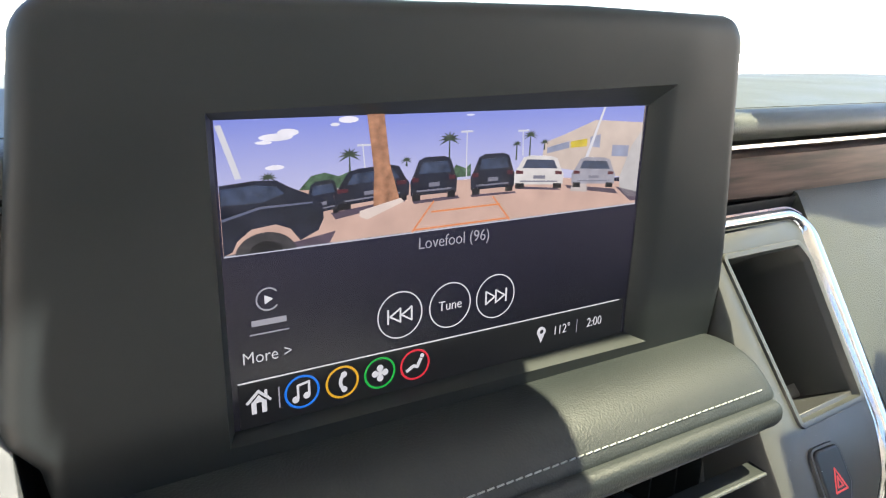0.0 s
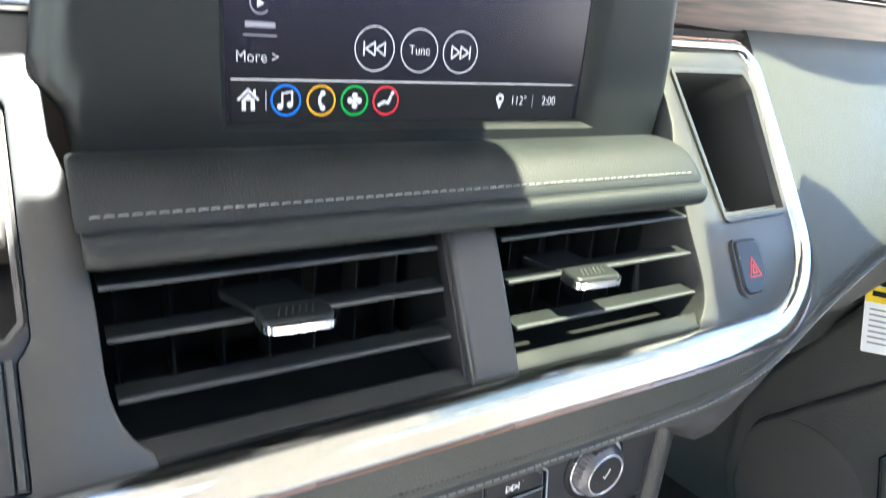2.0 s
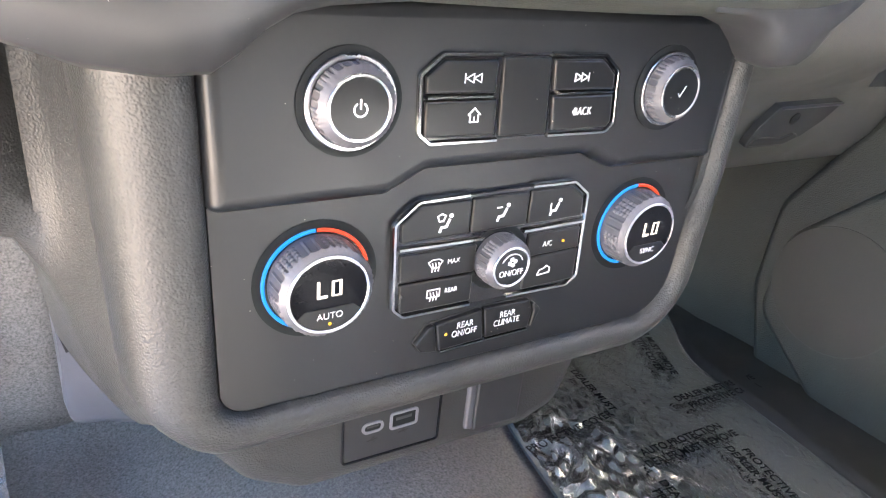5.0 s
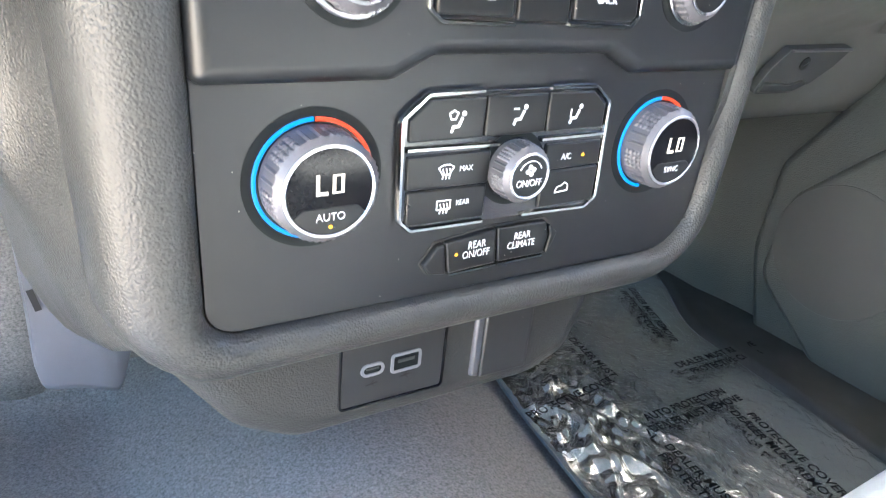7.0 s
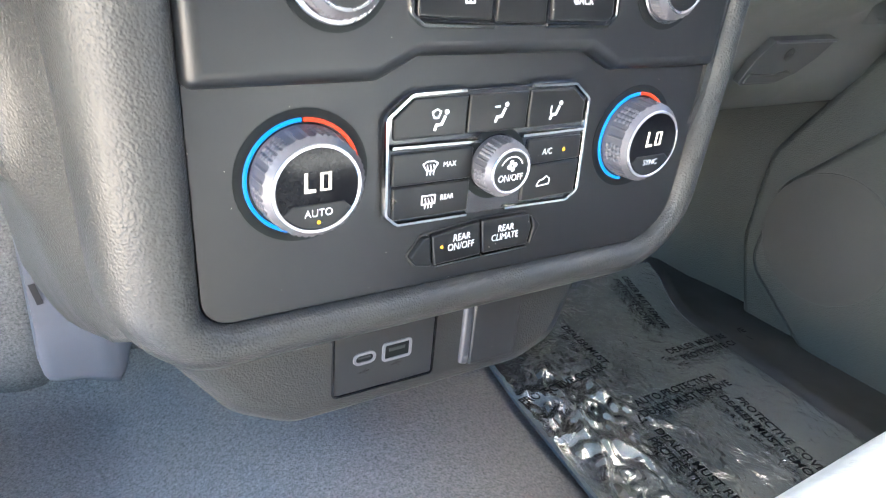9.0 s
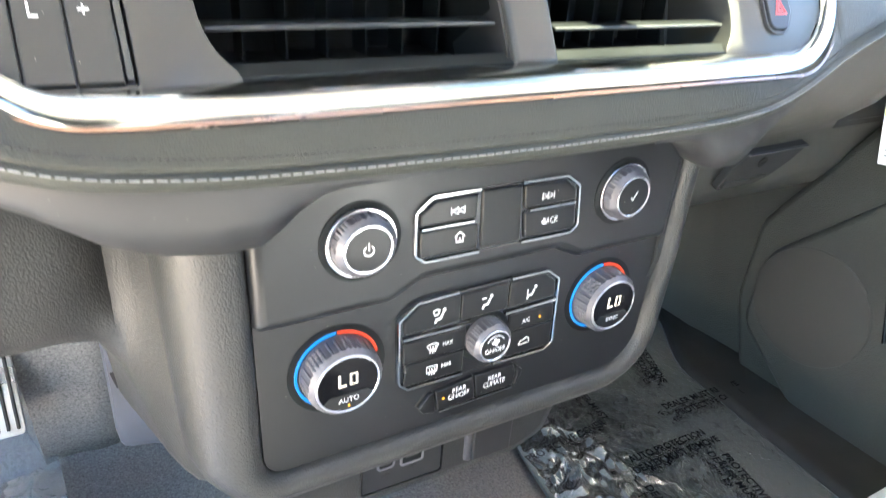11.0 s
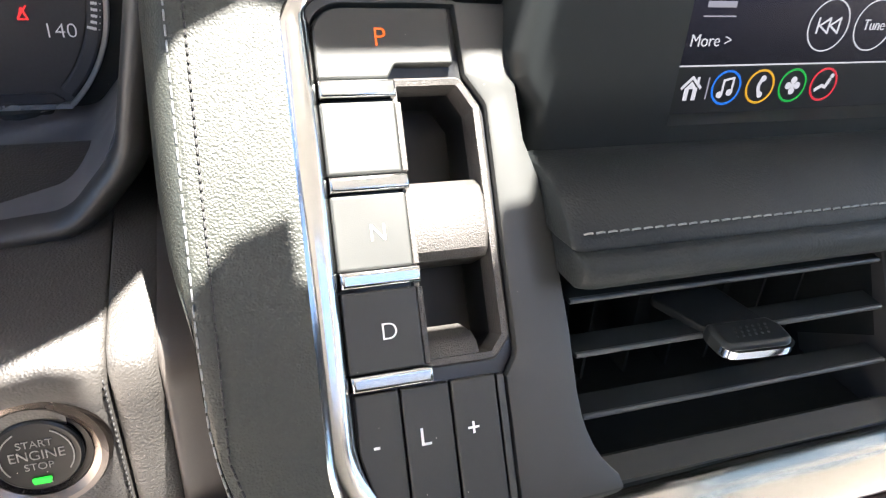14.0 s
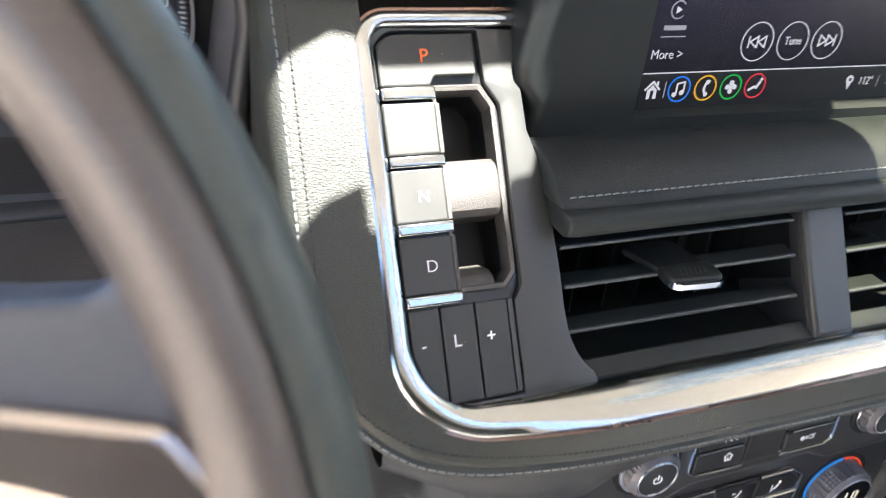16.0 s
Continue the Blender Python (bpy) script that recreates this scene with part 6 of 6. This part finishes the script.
for i in range(42):
    a = radians(-15 + 2.4 * i)
    r0 = 0.0812 if i % 5 else 0.0796
    strokes(bm, [[(r0 * math.cos(a), r0 * math.sin(a)), (0.0836 * math.cos(a), 0.0836 * math.sin(a))]], 0.0015, 0.0015, 0.0018)
    strokes(bm, [[(0.0852 * math.cos(a), 0.0852 * math.sin(a)), (0.0858 * math.cos(a), 0.0858 * math.sin(a))]], 0.0005, 0.0015, 0.0018)
ob = part("tick_marks", bm, SILVER, dial, "pale scale marks")
ob["kind"] = "stuff"
bm = strokes(bmesh.new(), [[(0.043, -0.016), (0.048, -0.0095)], [(0.0432, -0.0165), (0.0478, -0.0165)], [(0.0432, -0.0165), (0.0455, -0.0105), (0.0478, -0.0165)]], 0.0009, 0.0006, 0.0009)
part("warning_lamp", bm, glow("lit_warning", (1.0, 0.05, 0.05), 0.1), dial, "small lit red warning lamp")
for txt, x, y in (("140", 0.0625, -0.023), ("120", 0.0655, 0.002), ("100", 0.0625, 0.027)):
    words("numeral", txt, 0.0112, x, y, 0.0008, dial, MINK, squeeze=1.05)

# steering wheel
WH = frame3((-0.533, -0.19, 0.757), (1, 0, 0), (0, 0.42, 0.91))
wheel = thing("steering_wheel", WH, "black leather steering wheel with silver-trimmed spokes", "steering wheel")
R = 0.1865


def rim_half(q0, q1):
    """One leather half of the rim, between two angles of its round section; its edges dip into the seams."""
    bm = bmesh.new()
    loops = []
    for i in range(112):
        a = 2 * math.pi * i / 112
        ring = []
        for j in range(17):
            q = radians(q0 + (q1 - q0) * j / 16)
            d = 1 - 0.3 * max(0.0, 1 - min(j, 16 - j) / 2.2) ** 1.5
            ring.append(bm.verts.new(((R + 0.0135 * d * math.cos(q)) * math.cos(a), (R + 0.0135 * d * math.cos(q)) * math.sin(a), 0.0145 * d * math.sin(q))))
        loops.append(ring)
    for i in range(112):
        for j in range(16):
            bm.faces.new((loops[i - 1][j], loops[i - 1][j + 1], loops[i][j + 1], loops[i][j]))
    return bm


# one leather in two tones: the light on each half is painted in
part("rim", rim_half(70, 265), surface("wheel_leather_lit", (0.075, 0.062, 0.056), 0.4, grain=0.25, size=900, kind="leather", vary=0.1), wheel, "inner leather half of the rim, painted as lit", angle=80)
part("rim", rim_half(-95, 70), surface("wheel_leather_shaded", (0.042, 0.05, 0.043), 0.45, grain=0.25, size=900, kind="leather", vary=0.1), wheel, "outer leather half of the rim, painted as shaded", angle=80)
SPOKEM, TRIMM = surface("spoke_plastic", (0.085, 0.088, 0.098), 0.4, vary=0.08), surface("spoke_silver", (0.5, 0.455, 0.43), 0.2, 0.95, vary=0.08)
for s in (1, -1):
    o = rounded([(s * 0.04, 0.064), (s * 0.12, 0.058), (s * 0.15, 0.054), (s * 0.165, 0.053), (s * 0.1705, 0.074), (s * 0.184, 0.04), (s * 0.184, -0.05), (s * 0.14, -0.03), (s * 0.04, -0.045)], [0.005, 0.02, 0.02, 0.008, 0.001, 0.02, 0.01, 0.01, 0.005], 5)
    sp_ = part("spoke", prism(o, -0.016, 0.006, 0.003), SPOKEM, wheel, "grey plastic spoke")
    o = rounded([(s * 0.05, 0.052), (s * 0.12, 0.047), (s * 0.148, 0.041), (s * 0.17, 0.034), (s * 0.18, 0.017), (s * 0.181, -0.03), (s * 0.171, -0.03), (s * 0.169, 0.008), (s * 0.16, 0.022), (s * 0.146, 0.029), (s * 0.05, 0.036)], 0.006, 4)
    part("silver_trim", prism(o, -0.006, 0.0085, 0.002), TRIMM, sp_, "satin silver trim")
part("hub", prism(rounded([(-0.06, 0.045), (-0.075, -0.02), (-0.04, -0.075), (0.04, -0.075), (0.075, -0.02), (0.06, 0.045)], 0.02, 5), -0.03, 0.012, 0.012), SATIN, wheel, "padded hub")
part("column", lathe([(0.045, -0.3), (0.045, -0.1), (0.055, -0.03)], 32), SATIN, wheel, "black steering column")

# accelerator and driver's foot well
ped = thing("accelerator_pedal", frame3((-0.362, 0.4, 0.2), (1, 0, 0), (0, 0.35, 0.94)), "ribbed metal accelerator pedal", "pedal")
part("plate", prism(box2(-0.03, -0.06, 0.03, 0.06, 0.006), -0.006, 0, 0.002), ALU, ped)
for i in range(6):
    part("rib", prism(box2(-0.026 + 0.0095 * i, -0.052, -0.0225 + 0.0095 * i, 0.052, 0.001), 0, 0.003, 0.001), DARK, ped)
brk = thing("foot_well_bracket", Matrix.Identity(4), "smooth pale grey plastic bracket under the knee panel", "bracket")
rows = []
for x, zb in ((-0.246, 0.1), (-0.243, 0.078), (-0.239, 0.07), (-0.23, 0.066), (-0.208, 0.062), (-0.19, 0.054), (-0.173, 0.048), (-0.166, 0.06), (-0.158, 0.09), (-0.152, 0.11)):
    rows.append([(x, 0.39 + (0.02 if x < -0.244 else 0.0), z) for z in (0.36, 0.26, 0.2, 0.15)] + [(x, 0.394, zb + 0.01), (x, 0.4, zb)])
part("bracket", grid(rows, thick=0.006, way=(0, 1, 0)), surface("lavender_grey_plastic", (0.15, 0.15, 0.17), 0.5, grain=0.1, size=1500), brk, angle=60)
icon("slot", [[(0, 0), (0.004, -0.02)]], DARK, 0.006, brk, "small dark slot").matrix_basis = frame3((-0.238, 0.389, 0.19), (1, 0, 0), (0, 0, 1))
# carpeted tunnel side behind the panel
rows = []
for i in range(41):
    x = -0.8 + 0.85 * i / 40
    f = min(1.0, max(0.0, (-0.335 - x) / 0.05))
    s = 0.2 * f * f * (3 - 2 * f) + 0.012 * math.sin(26 * x) + 0.006 * math.sin(61 * x + 1)
    rows.append([(x, 0.4 + s, 0.46), (x, 0.41 + s, 0.36), (x, 0.425 + s, 0.26), (x, 0.44 + s, 0.16), (x, 0.46 + s, 0.08), (x, 0.49 + s, 0.0)])
solo("carpet_lining", grid(rows, thick=0.01, way=(0, 1, 0)), CARPET, "grey carpet lining the tunnel under the dash", "carpet", "structure", angle=80)

# ---- passenger's side ----
lowp = thing("glove_box", Matrix.Identity(4), "dark grained glove box under the dash", "glove box")
rows = []
for i in range(15):
    x = 0.178 + 0.61 * i / 14
    b = 0.07 * min(1.0, max(0.0, (x - 0.56) / 0.1))
    rows.append([(x, 0.06, 0.66), (x, 0.045, 0.6), (x, 0.05 + b * 0.4, 0.565), (x, 0.07 + b, 0.53), (x, 0.105 + b, 0.5), (x, 0.14, 0.478), (x, 0.155, 0.455), (x, 0.17, 0.41), (x, 0.2, 0.37), (x, 0.3, 0.34), (x, 0.42, 0.33)])
part("door", grid(rows, thick=0.008, way=(0, 0.7, 0.7)), surface("glove_box_plastic", (0.1, 0.1, 0.09), 0.5, grain=0.4, size=800, kind="leather"), lowp, angle=50)
o = rounded([(0.435, -0.055), (0.443, -0.026), (0.46, -0.003), (0.575, 0.0), (0.556, -0.025), (0.532, -0.044), (0.502, -0.055)], [0.006, 0.008, 0.003, 0.003, 0.012, 0.02, 0.015], 4)
lt = part("latch", prism(o, -0.006, 0.0035, 0.0015), surface("latch_plastic", (0.035, 0.037, 0.036), 0.5, grain=0.2, size=1200), lowp, "black wing-shaped latch")
lt.matrix_basis = frame3((0, 0.1425, 0.4635), (1, 0, 0), (0, -0.3, 0.95))
part("pull_edge", prism(rounded([(0.461, -0.0055), (0.568, -0.0035), (0.573, -0.0005), (0.4605, -0.0028)], 0.0008, 2), 0.003, 0.0065, 0.001), KNOB, lt, "pale pull edge")
part("lower_lip", prism(rounded([(0.44, -0.052), (0.444, -0.04), (0.492, -0.043), (0.51, -0.038), (0.528, -0.042), (0.502, -0.0525)], 0.003, 3), 0.003, 0.006, 0.002), FASCIA, lt, "rounded lower lip")
part("key_cylinder", lathe([(0.0075, 0.003), (0.0075, 0.0045), (0.006, 0.005)], 24, None, 0.497, -0.019), DARK, lt, "dark lock")
part("key_slot", prism(box2(-0.005, -0.0008, 0.005, 0.0008, 0.0004, 2), 0.005, 0.0054), RINGM, lt, "bright key slot").matrix_basis = Matrix.Translation((0.497, -0.019, 0)) @ Matrix.Rotation(radians(25), 4, "Z")
tag_m = frame3((0.68, 0.121, 0.517), (0.85, -0.4, -0.15), (0.032, 0.027, 0.073))
tag = thing("warning_label", tag_m, "white paper warning tag with a yellow head by the glove box", "label")
part("sheet", prism(box2(0, -0.085, 0.11, 0.0, 0.002), -0.0004, 0.0, 0), surface("white_paper", (0.8, 0.8, 0.78), 0.7, vary=0.03), tag)
part("yellow_head", prism(box2(0.001, -0.022, 0.109, -0.001), 0.0, 0.0003), surface("yellow_paper", (0.85, 0.62, 0.02), 0.6, vary=0.04), tag, "yellow heading")
bm = bmesh.new()
for i in range(7):
    prism(box2(0.008, -0.032 - 0.007 * i, 0.1 - 0.012 * (i % 3), -0.0295 - 0.007 * i), 0.0, 0.0003, 0, bm)
part("print", bm, surface("grey_print", (0.3, 0.3, 0.3), 0.7), tag, "lines of small print")
bm = bmesh.new()
prism(box2(0.01, -0.014, 0.075, -0.007), 0.0003, 0.0005, 0, bm)
part("heading_print", bm, DARK, tag, "black heading")

# console flank beside the passenger's foot well
rows = [[(0.168 + 0.006 * j, -0.004 + 0.05 * j, 0.575) for j in range(8)], [(0.172 + 0.006 * j, 0.0 + 0.05 * j, 0.45) for j in range(8)], [(0.163 + 0.006 * j, 0.01 + 0.05 * j, 0.37) for j in range(8)], [(0.15 + 0.006 * j, 0.03 + 0.05 * j, 0.31) for j in range(8)]]
part("right_flank", grid(rows, thick=0.006, way=(-1, 0, 0)), GRAINED, cons, angle=60)

# kick panel and door
rows = [[(0.62 + 0.1 * j / 6, 0.56 - 0.06 * j / 6, 0.0), (0.63 + 0.1 * j / 6, 0.56 - 0.06 * j / 6, 0.2), (0.64 + 0.1 * j / 6, 0.56 - 0.06 * j / 6, 0.42)] for j in range(7)]
rows += [[(0.735, 0.5 - 0.16 * j, 0.0), (0.74, 0.5 - 0.16 * j, 0.2), (0.75, 0.5 - 0.16 * j, 0.46)] for j in range(1, 3)]
solo("kick_panel", grid(rows, thick=0.01, way=(1, 0.2, 0)), DOORM, "dark plastic kick panel in the foot well", "panel", "structure", angle=60)
door = thing("passenger_door", frame3((0.715, 0, 0), (0, -1, 0), (0, 0, 1)), "closed dark passenger door with a speaker grille and pocket", "door")
part("panel", prism(rounded([(-0.21, -0.03), (1.0, -0.05), (1.0, 0.74), (0.0, 0.74), (-0.12, 0.5), (-0.26, 0.28), (-0.265, 0.14)], [0.03, 0, 0, 0, 0.05, 0.06, 0.08], 8), -0.05, 0.0, 0.012), DOORM, door)
spk = part("raised_panel", prism(rounded([(-0.235, 0.11), (-0.12, 0.02), (0.02, -0.015), (0.6, -0.02), (0.6, 0.45), (-0.06, 0.41), (-0.225, 0.24)], [0.05, 0.04, 0.02, 0, 0.05, 0.06, 0.06], 8), -0.004, 0.014, 0.01), DOORM, door, "raised lower panel")
gr = part("speaker_grille", lathe([(0.092, 0.012), (0.092, 0.0158), (0.088, 0.0165)], 56, None, -0.135, 0.19), surface("grille_cloth", (0.052, 0.051, 0.043), 0.6, grain=0.8, size=1100), spk, "round speaker grille")
part("grille_ring", ring_band(-0.135, 0.19, 0.091, 0.094, 0.013, 0.0152, n=56), DOORM, gr)
part("pocket_edge", tube([(-0.02, 0.2, 0.02), (-0.045, 0.3, 0.02), (-0.03, 0.325, 0.02), (0.05, 0.335, 0.02), (0.4, 0.34, 0.02)], 0.0025), CHROME, door, "bright edge of the door pocket")
part("arm_rest", prism(rounded([(0.05, 0.42), (0.9, 0.42), (0.9, 0.5), (0.08, 0.5)], 0.03, 5), 0.0, 0.06, 0.02), SEATM, door, "padded arm rest")

# floor mat under its clear film
mat = thing("floor_mat", Matrix.Identity(4), "dark carpet mat under a printed clear plastic film", "floor mat")
MATM = surface("dark_mat", (0.13, 0.148, 0.15), 0.9, grain=0.8, size=700, vary=0.3)


def mat_x(u, y):
    """Across the mat, from its edge by the tunnel to its edge by the sill, at the depth y."""
    a, b = 0.2045 + 0.2 * max(min(y, 0.36), -0.12), 0.6 + 0.08 * y + 0.09 * smooth_step(0.24, 0.45, y)
    return a + (b - a) * u


def mat_z(x, y):
    return max(floor_z(x, y) + 0.012, 0.012)


rows = []
for i in range(31):
    ys = [-0.5 + 0.93 * j / 40 for j in range(41)]
    rows.append([(mat_x(i / 30, y), y, mat_z(mat_x(i / 30, y), y)) for y in ys])
part("mat", grid(rows, thick=0.005, way=(0, 0, -1)), MATM, mat, "dark grey carpet mat", angle=80)
m, t, p = nodes_of("clear_film")
t.nodes.remove(p)
tr = t.nodes.new("ShaderNodeBsdfTransparent")
tr.inputs[0].default_value = (0.93, 0.95, 0.96, 1)
gl = t.nodes.new("ShaderNodeBsdfGlossy")
gl.inputs["Roughness"].default_value = 0.012
lw = t.nodes.new("ShaderNodeLayerWeight")
lw.inputs["Blend"].default_value = 0.47
fc = t.nodes.new("ShaderNodeTexCoord")
fn = t.nodes.new("ShaderNodeTexNoise")
fn.inputs["Scale"].default_value, fn.inputs["Detail"].default_value, fn.inputs["Distortion"].default_value = 42, 3, 2.2
t.links.new(fc.outputs["Object"], fn.inputs["Vector"])
fb = t.nodes.new("ShaderNodeBump")
fb.inputs["Strength"].default_value, fb.inputs["Distance"].default_value = 0.5, 0.006
t.links.new(fn.outputs[0], fb.inputs["Height"])
t.links.new(fb.outputs[0], gl.inputs["Normal"])
mxs = t.nodes.new("ShaderNodeMixShader")
t.links.new(lw.outputs["Fresnel"], mxs.inputs[0])
t.links.new(tr.outputs[0], mxs.inputs[1])
t.links.new(gl.outputs[0], mxs.inputs[2])
t.links.new(mxs.outputs[0], t.nodes["Material Output"].inputs[0])
CLOUDY = m.copy()
CLOUDY.name = "cloudy_film"
ct = CLOUDY.node_tree
cd = ct.nodes.new("ShaderNodeBsdfDiffuse")
cd.inputs[0].default_value = (0.7, 0.72, 0.75, 1)
cm = ct.nodes.new("ShaderNodeMixShader")
cm.inputs[0].default_value = 0.22
old = ct.nodes["Material Output"].inputs[0].links[0].from_socket
ct.links.new(old, cm.inputs[1])
ct.links.new(cd.outputs[0], cm.inputs[2])
ct.links.new(cm.outputs[0], ct.nodes["Material Output"].inputs[0])
HAZY = CLOUDY.copy()
HAZY.name = "hazy_film"
HAZY.node_tree.nodes[cm.name].inputs[0].default_value = 0.05


def film_rows(across, y0, y1, base, amp, nx=70, ny=90, seed=0.0, cx=0.3, cy=0.16):
    """A loose film: flat at the rim, crumpled round (cx, cy)."""
    rows = []
    for i in range(nx + 1):
        row = []
        for j in range(ny + 1):
            y = y0 + (y1 - y0) * j / ny
            x = across(i / nx, y)
            q = Vector((x * 34 + seed, y * 34, seed))
            w = abs(noise.noise(Vector((q.x * 0.75, q.y * 0.4, q.z)))) * 0.5 + abs(noise.noise(Vector((q.x * 2.0 + 3, q.y * 1.3 + 1, 7)))) * 0.85
            crease = max(0.0, 1 - abs(noise.noise(Vector((x * 9 + y * 5, y * 9 - x * 4, 5 + seed)))) * 9) * 0.8
            k = 0.024 + 1.0 * math.exp(-((x - cx) ** 2 + ((y - cy) * 0.75) ** 2) / 0.0062)
            row.append((x, y, base(x, y) + 0.002 + amp * k * (w + crease)))
        rows.append(row)
    return rows


fl = part("film", grid(film_rows(lambda u, y: mat_x(0.01 + 0.98 * u, y), -0.35, 0.425, mat_z, 0.0158, 210, 270, cx=0.29)), HAZY, mat, "wrinkled clear plastic film", angle=60)
fl.visible_shadow = False
INK = surface("black_print", (0.008, 0.008, 0.008), 0.8, spec=0.1)
for txt, x, y, r, s in (("DEALER MUST REMOVE\nPROTECTIVE COVER", 0.586, 0.181, -3, 0.0165), ("AUTO PROTECTION\nDEALER MUST REMOVE", 0.446, 0.12, -2, 0.0165), ("DEALER MUST REMOVE\nPROTECTIVE COVER", 0.346, 0.006, -94, 0.0165),
                        ("PROTECTIVE COVER\nDEALER MUST REMOVE", 0.486, 0.012, -101, 0.0165), ("DEALER MUST REMOVE\nPROTECTIVE COVER", 0.577, 0.32, -113, 0.0165), ("PROTECTIVE COVER", 0.318, 0.203, 5, 0.0175), ("DEALER MUST", 0.406, 0.262, -95, 0.0165)):
    words("print", txt, s, x, y, mat_z(x, y) + 0.0095, mat, INK, turn=r, squeeze=0.95, bold=0.012, lines=1.15, label="black printed notice")
# sill between the mat and the door; the recess's shade is in its black
bm = bmesh.new()
rings(bm, [[(0.6 + 0.08 * y + 0.09 * smooth_step(0.24, 0.45, y) + dx, y, z) for dx, z in ((0.002, -0.03), (0.002, 0.012), (0.006, 0.021), (0.014, 0.024), (0.06, 0.02), (0.14, 0.03), (0.14, -0.03))] for y in [-0.5 + 0.95 * j / 24 for j in range(25)]])
solo("sill_trim", bm, surface("shaded_sill_plastic", (0.02, 0.02, 0.018), 0.55, grain=0.4, size=700), "plastic sill beside the floor mat, coloured black for its shade", "sill", "structure", angle=60)
dmat = thing("driver_floor_film", Matrix.Identity(4), "clear printed plastic film over the driver's floor", "plastic film")
fl = part("film", grid(film_rows(lambda u, y: -0.72 + 0.412 * u - 0.09 * u * max(y - 0.36, 0.0), -0.45, 0.6, lambda x, y: floor_z(x, y) + 0.02, 0.014, 130, 200, 4.0, -0.36, 0.35)), CLOUDY, dmat, "wrinkled clear plastic film", angle=60)
fl.visible_shadow = False
words("print", "PROTECTIVE COVER", 0.018, -0.36, 0.3, floor_z(-0.36, 0.3) + 0.03, dmat, INK, turn=90, label="black printed notice")

# front seat under its white wrap
seat = thing("front_seat", Matrix.Identity(4), "front seat cushion under a white plastic wrap", "seat")
cush = rounded([(-0.158, 0.14), (-0.164, 0.27), (-0.184, 0.3), (-0.7, 0.3), (-0.7, 0.14)], [0.02, 0.03, 0.03, 0.02, 0.02], 6)
bm = bmesh.new()
rings(bm, [[(x, y + d, z - d * 0.5) for y, z in cush] for x, d in ((0.0, -0.03), (0.012, -0.006), (0.03, 0.0), (0.2, 0.002), (0.4, 0.0), (0.62, 0.0), (0.64, -0.02))])
part("cushion", bm, surface("white_wrap", (0.7, 0.72, 0.74), 0.35, grain=0.5, size=40, vary=0.1), seat, angle=50)
bm = bmesh.new()
rings(bm, [[(x, y, z) for y, z in ((-0.68, 0.28), (-0.62, 0.3), (-0.78, 0.95), (-0.86, 0.95), (-0.84, 0.28))] for x in (0.12, 0.64)])
part("backrest", bm, SEATM, seat, "dark backrest")
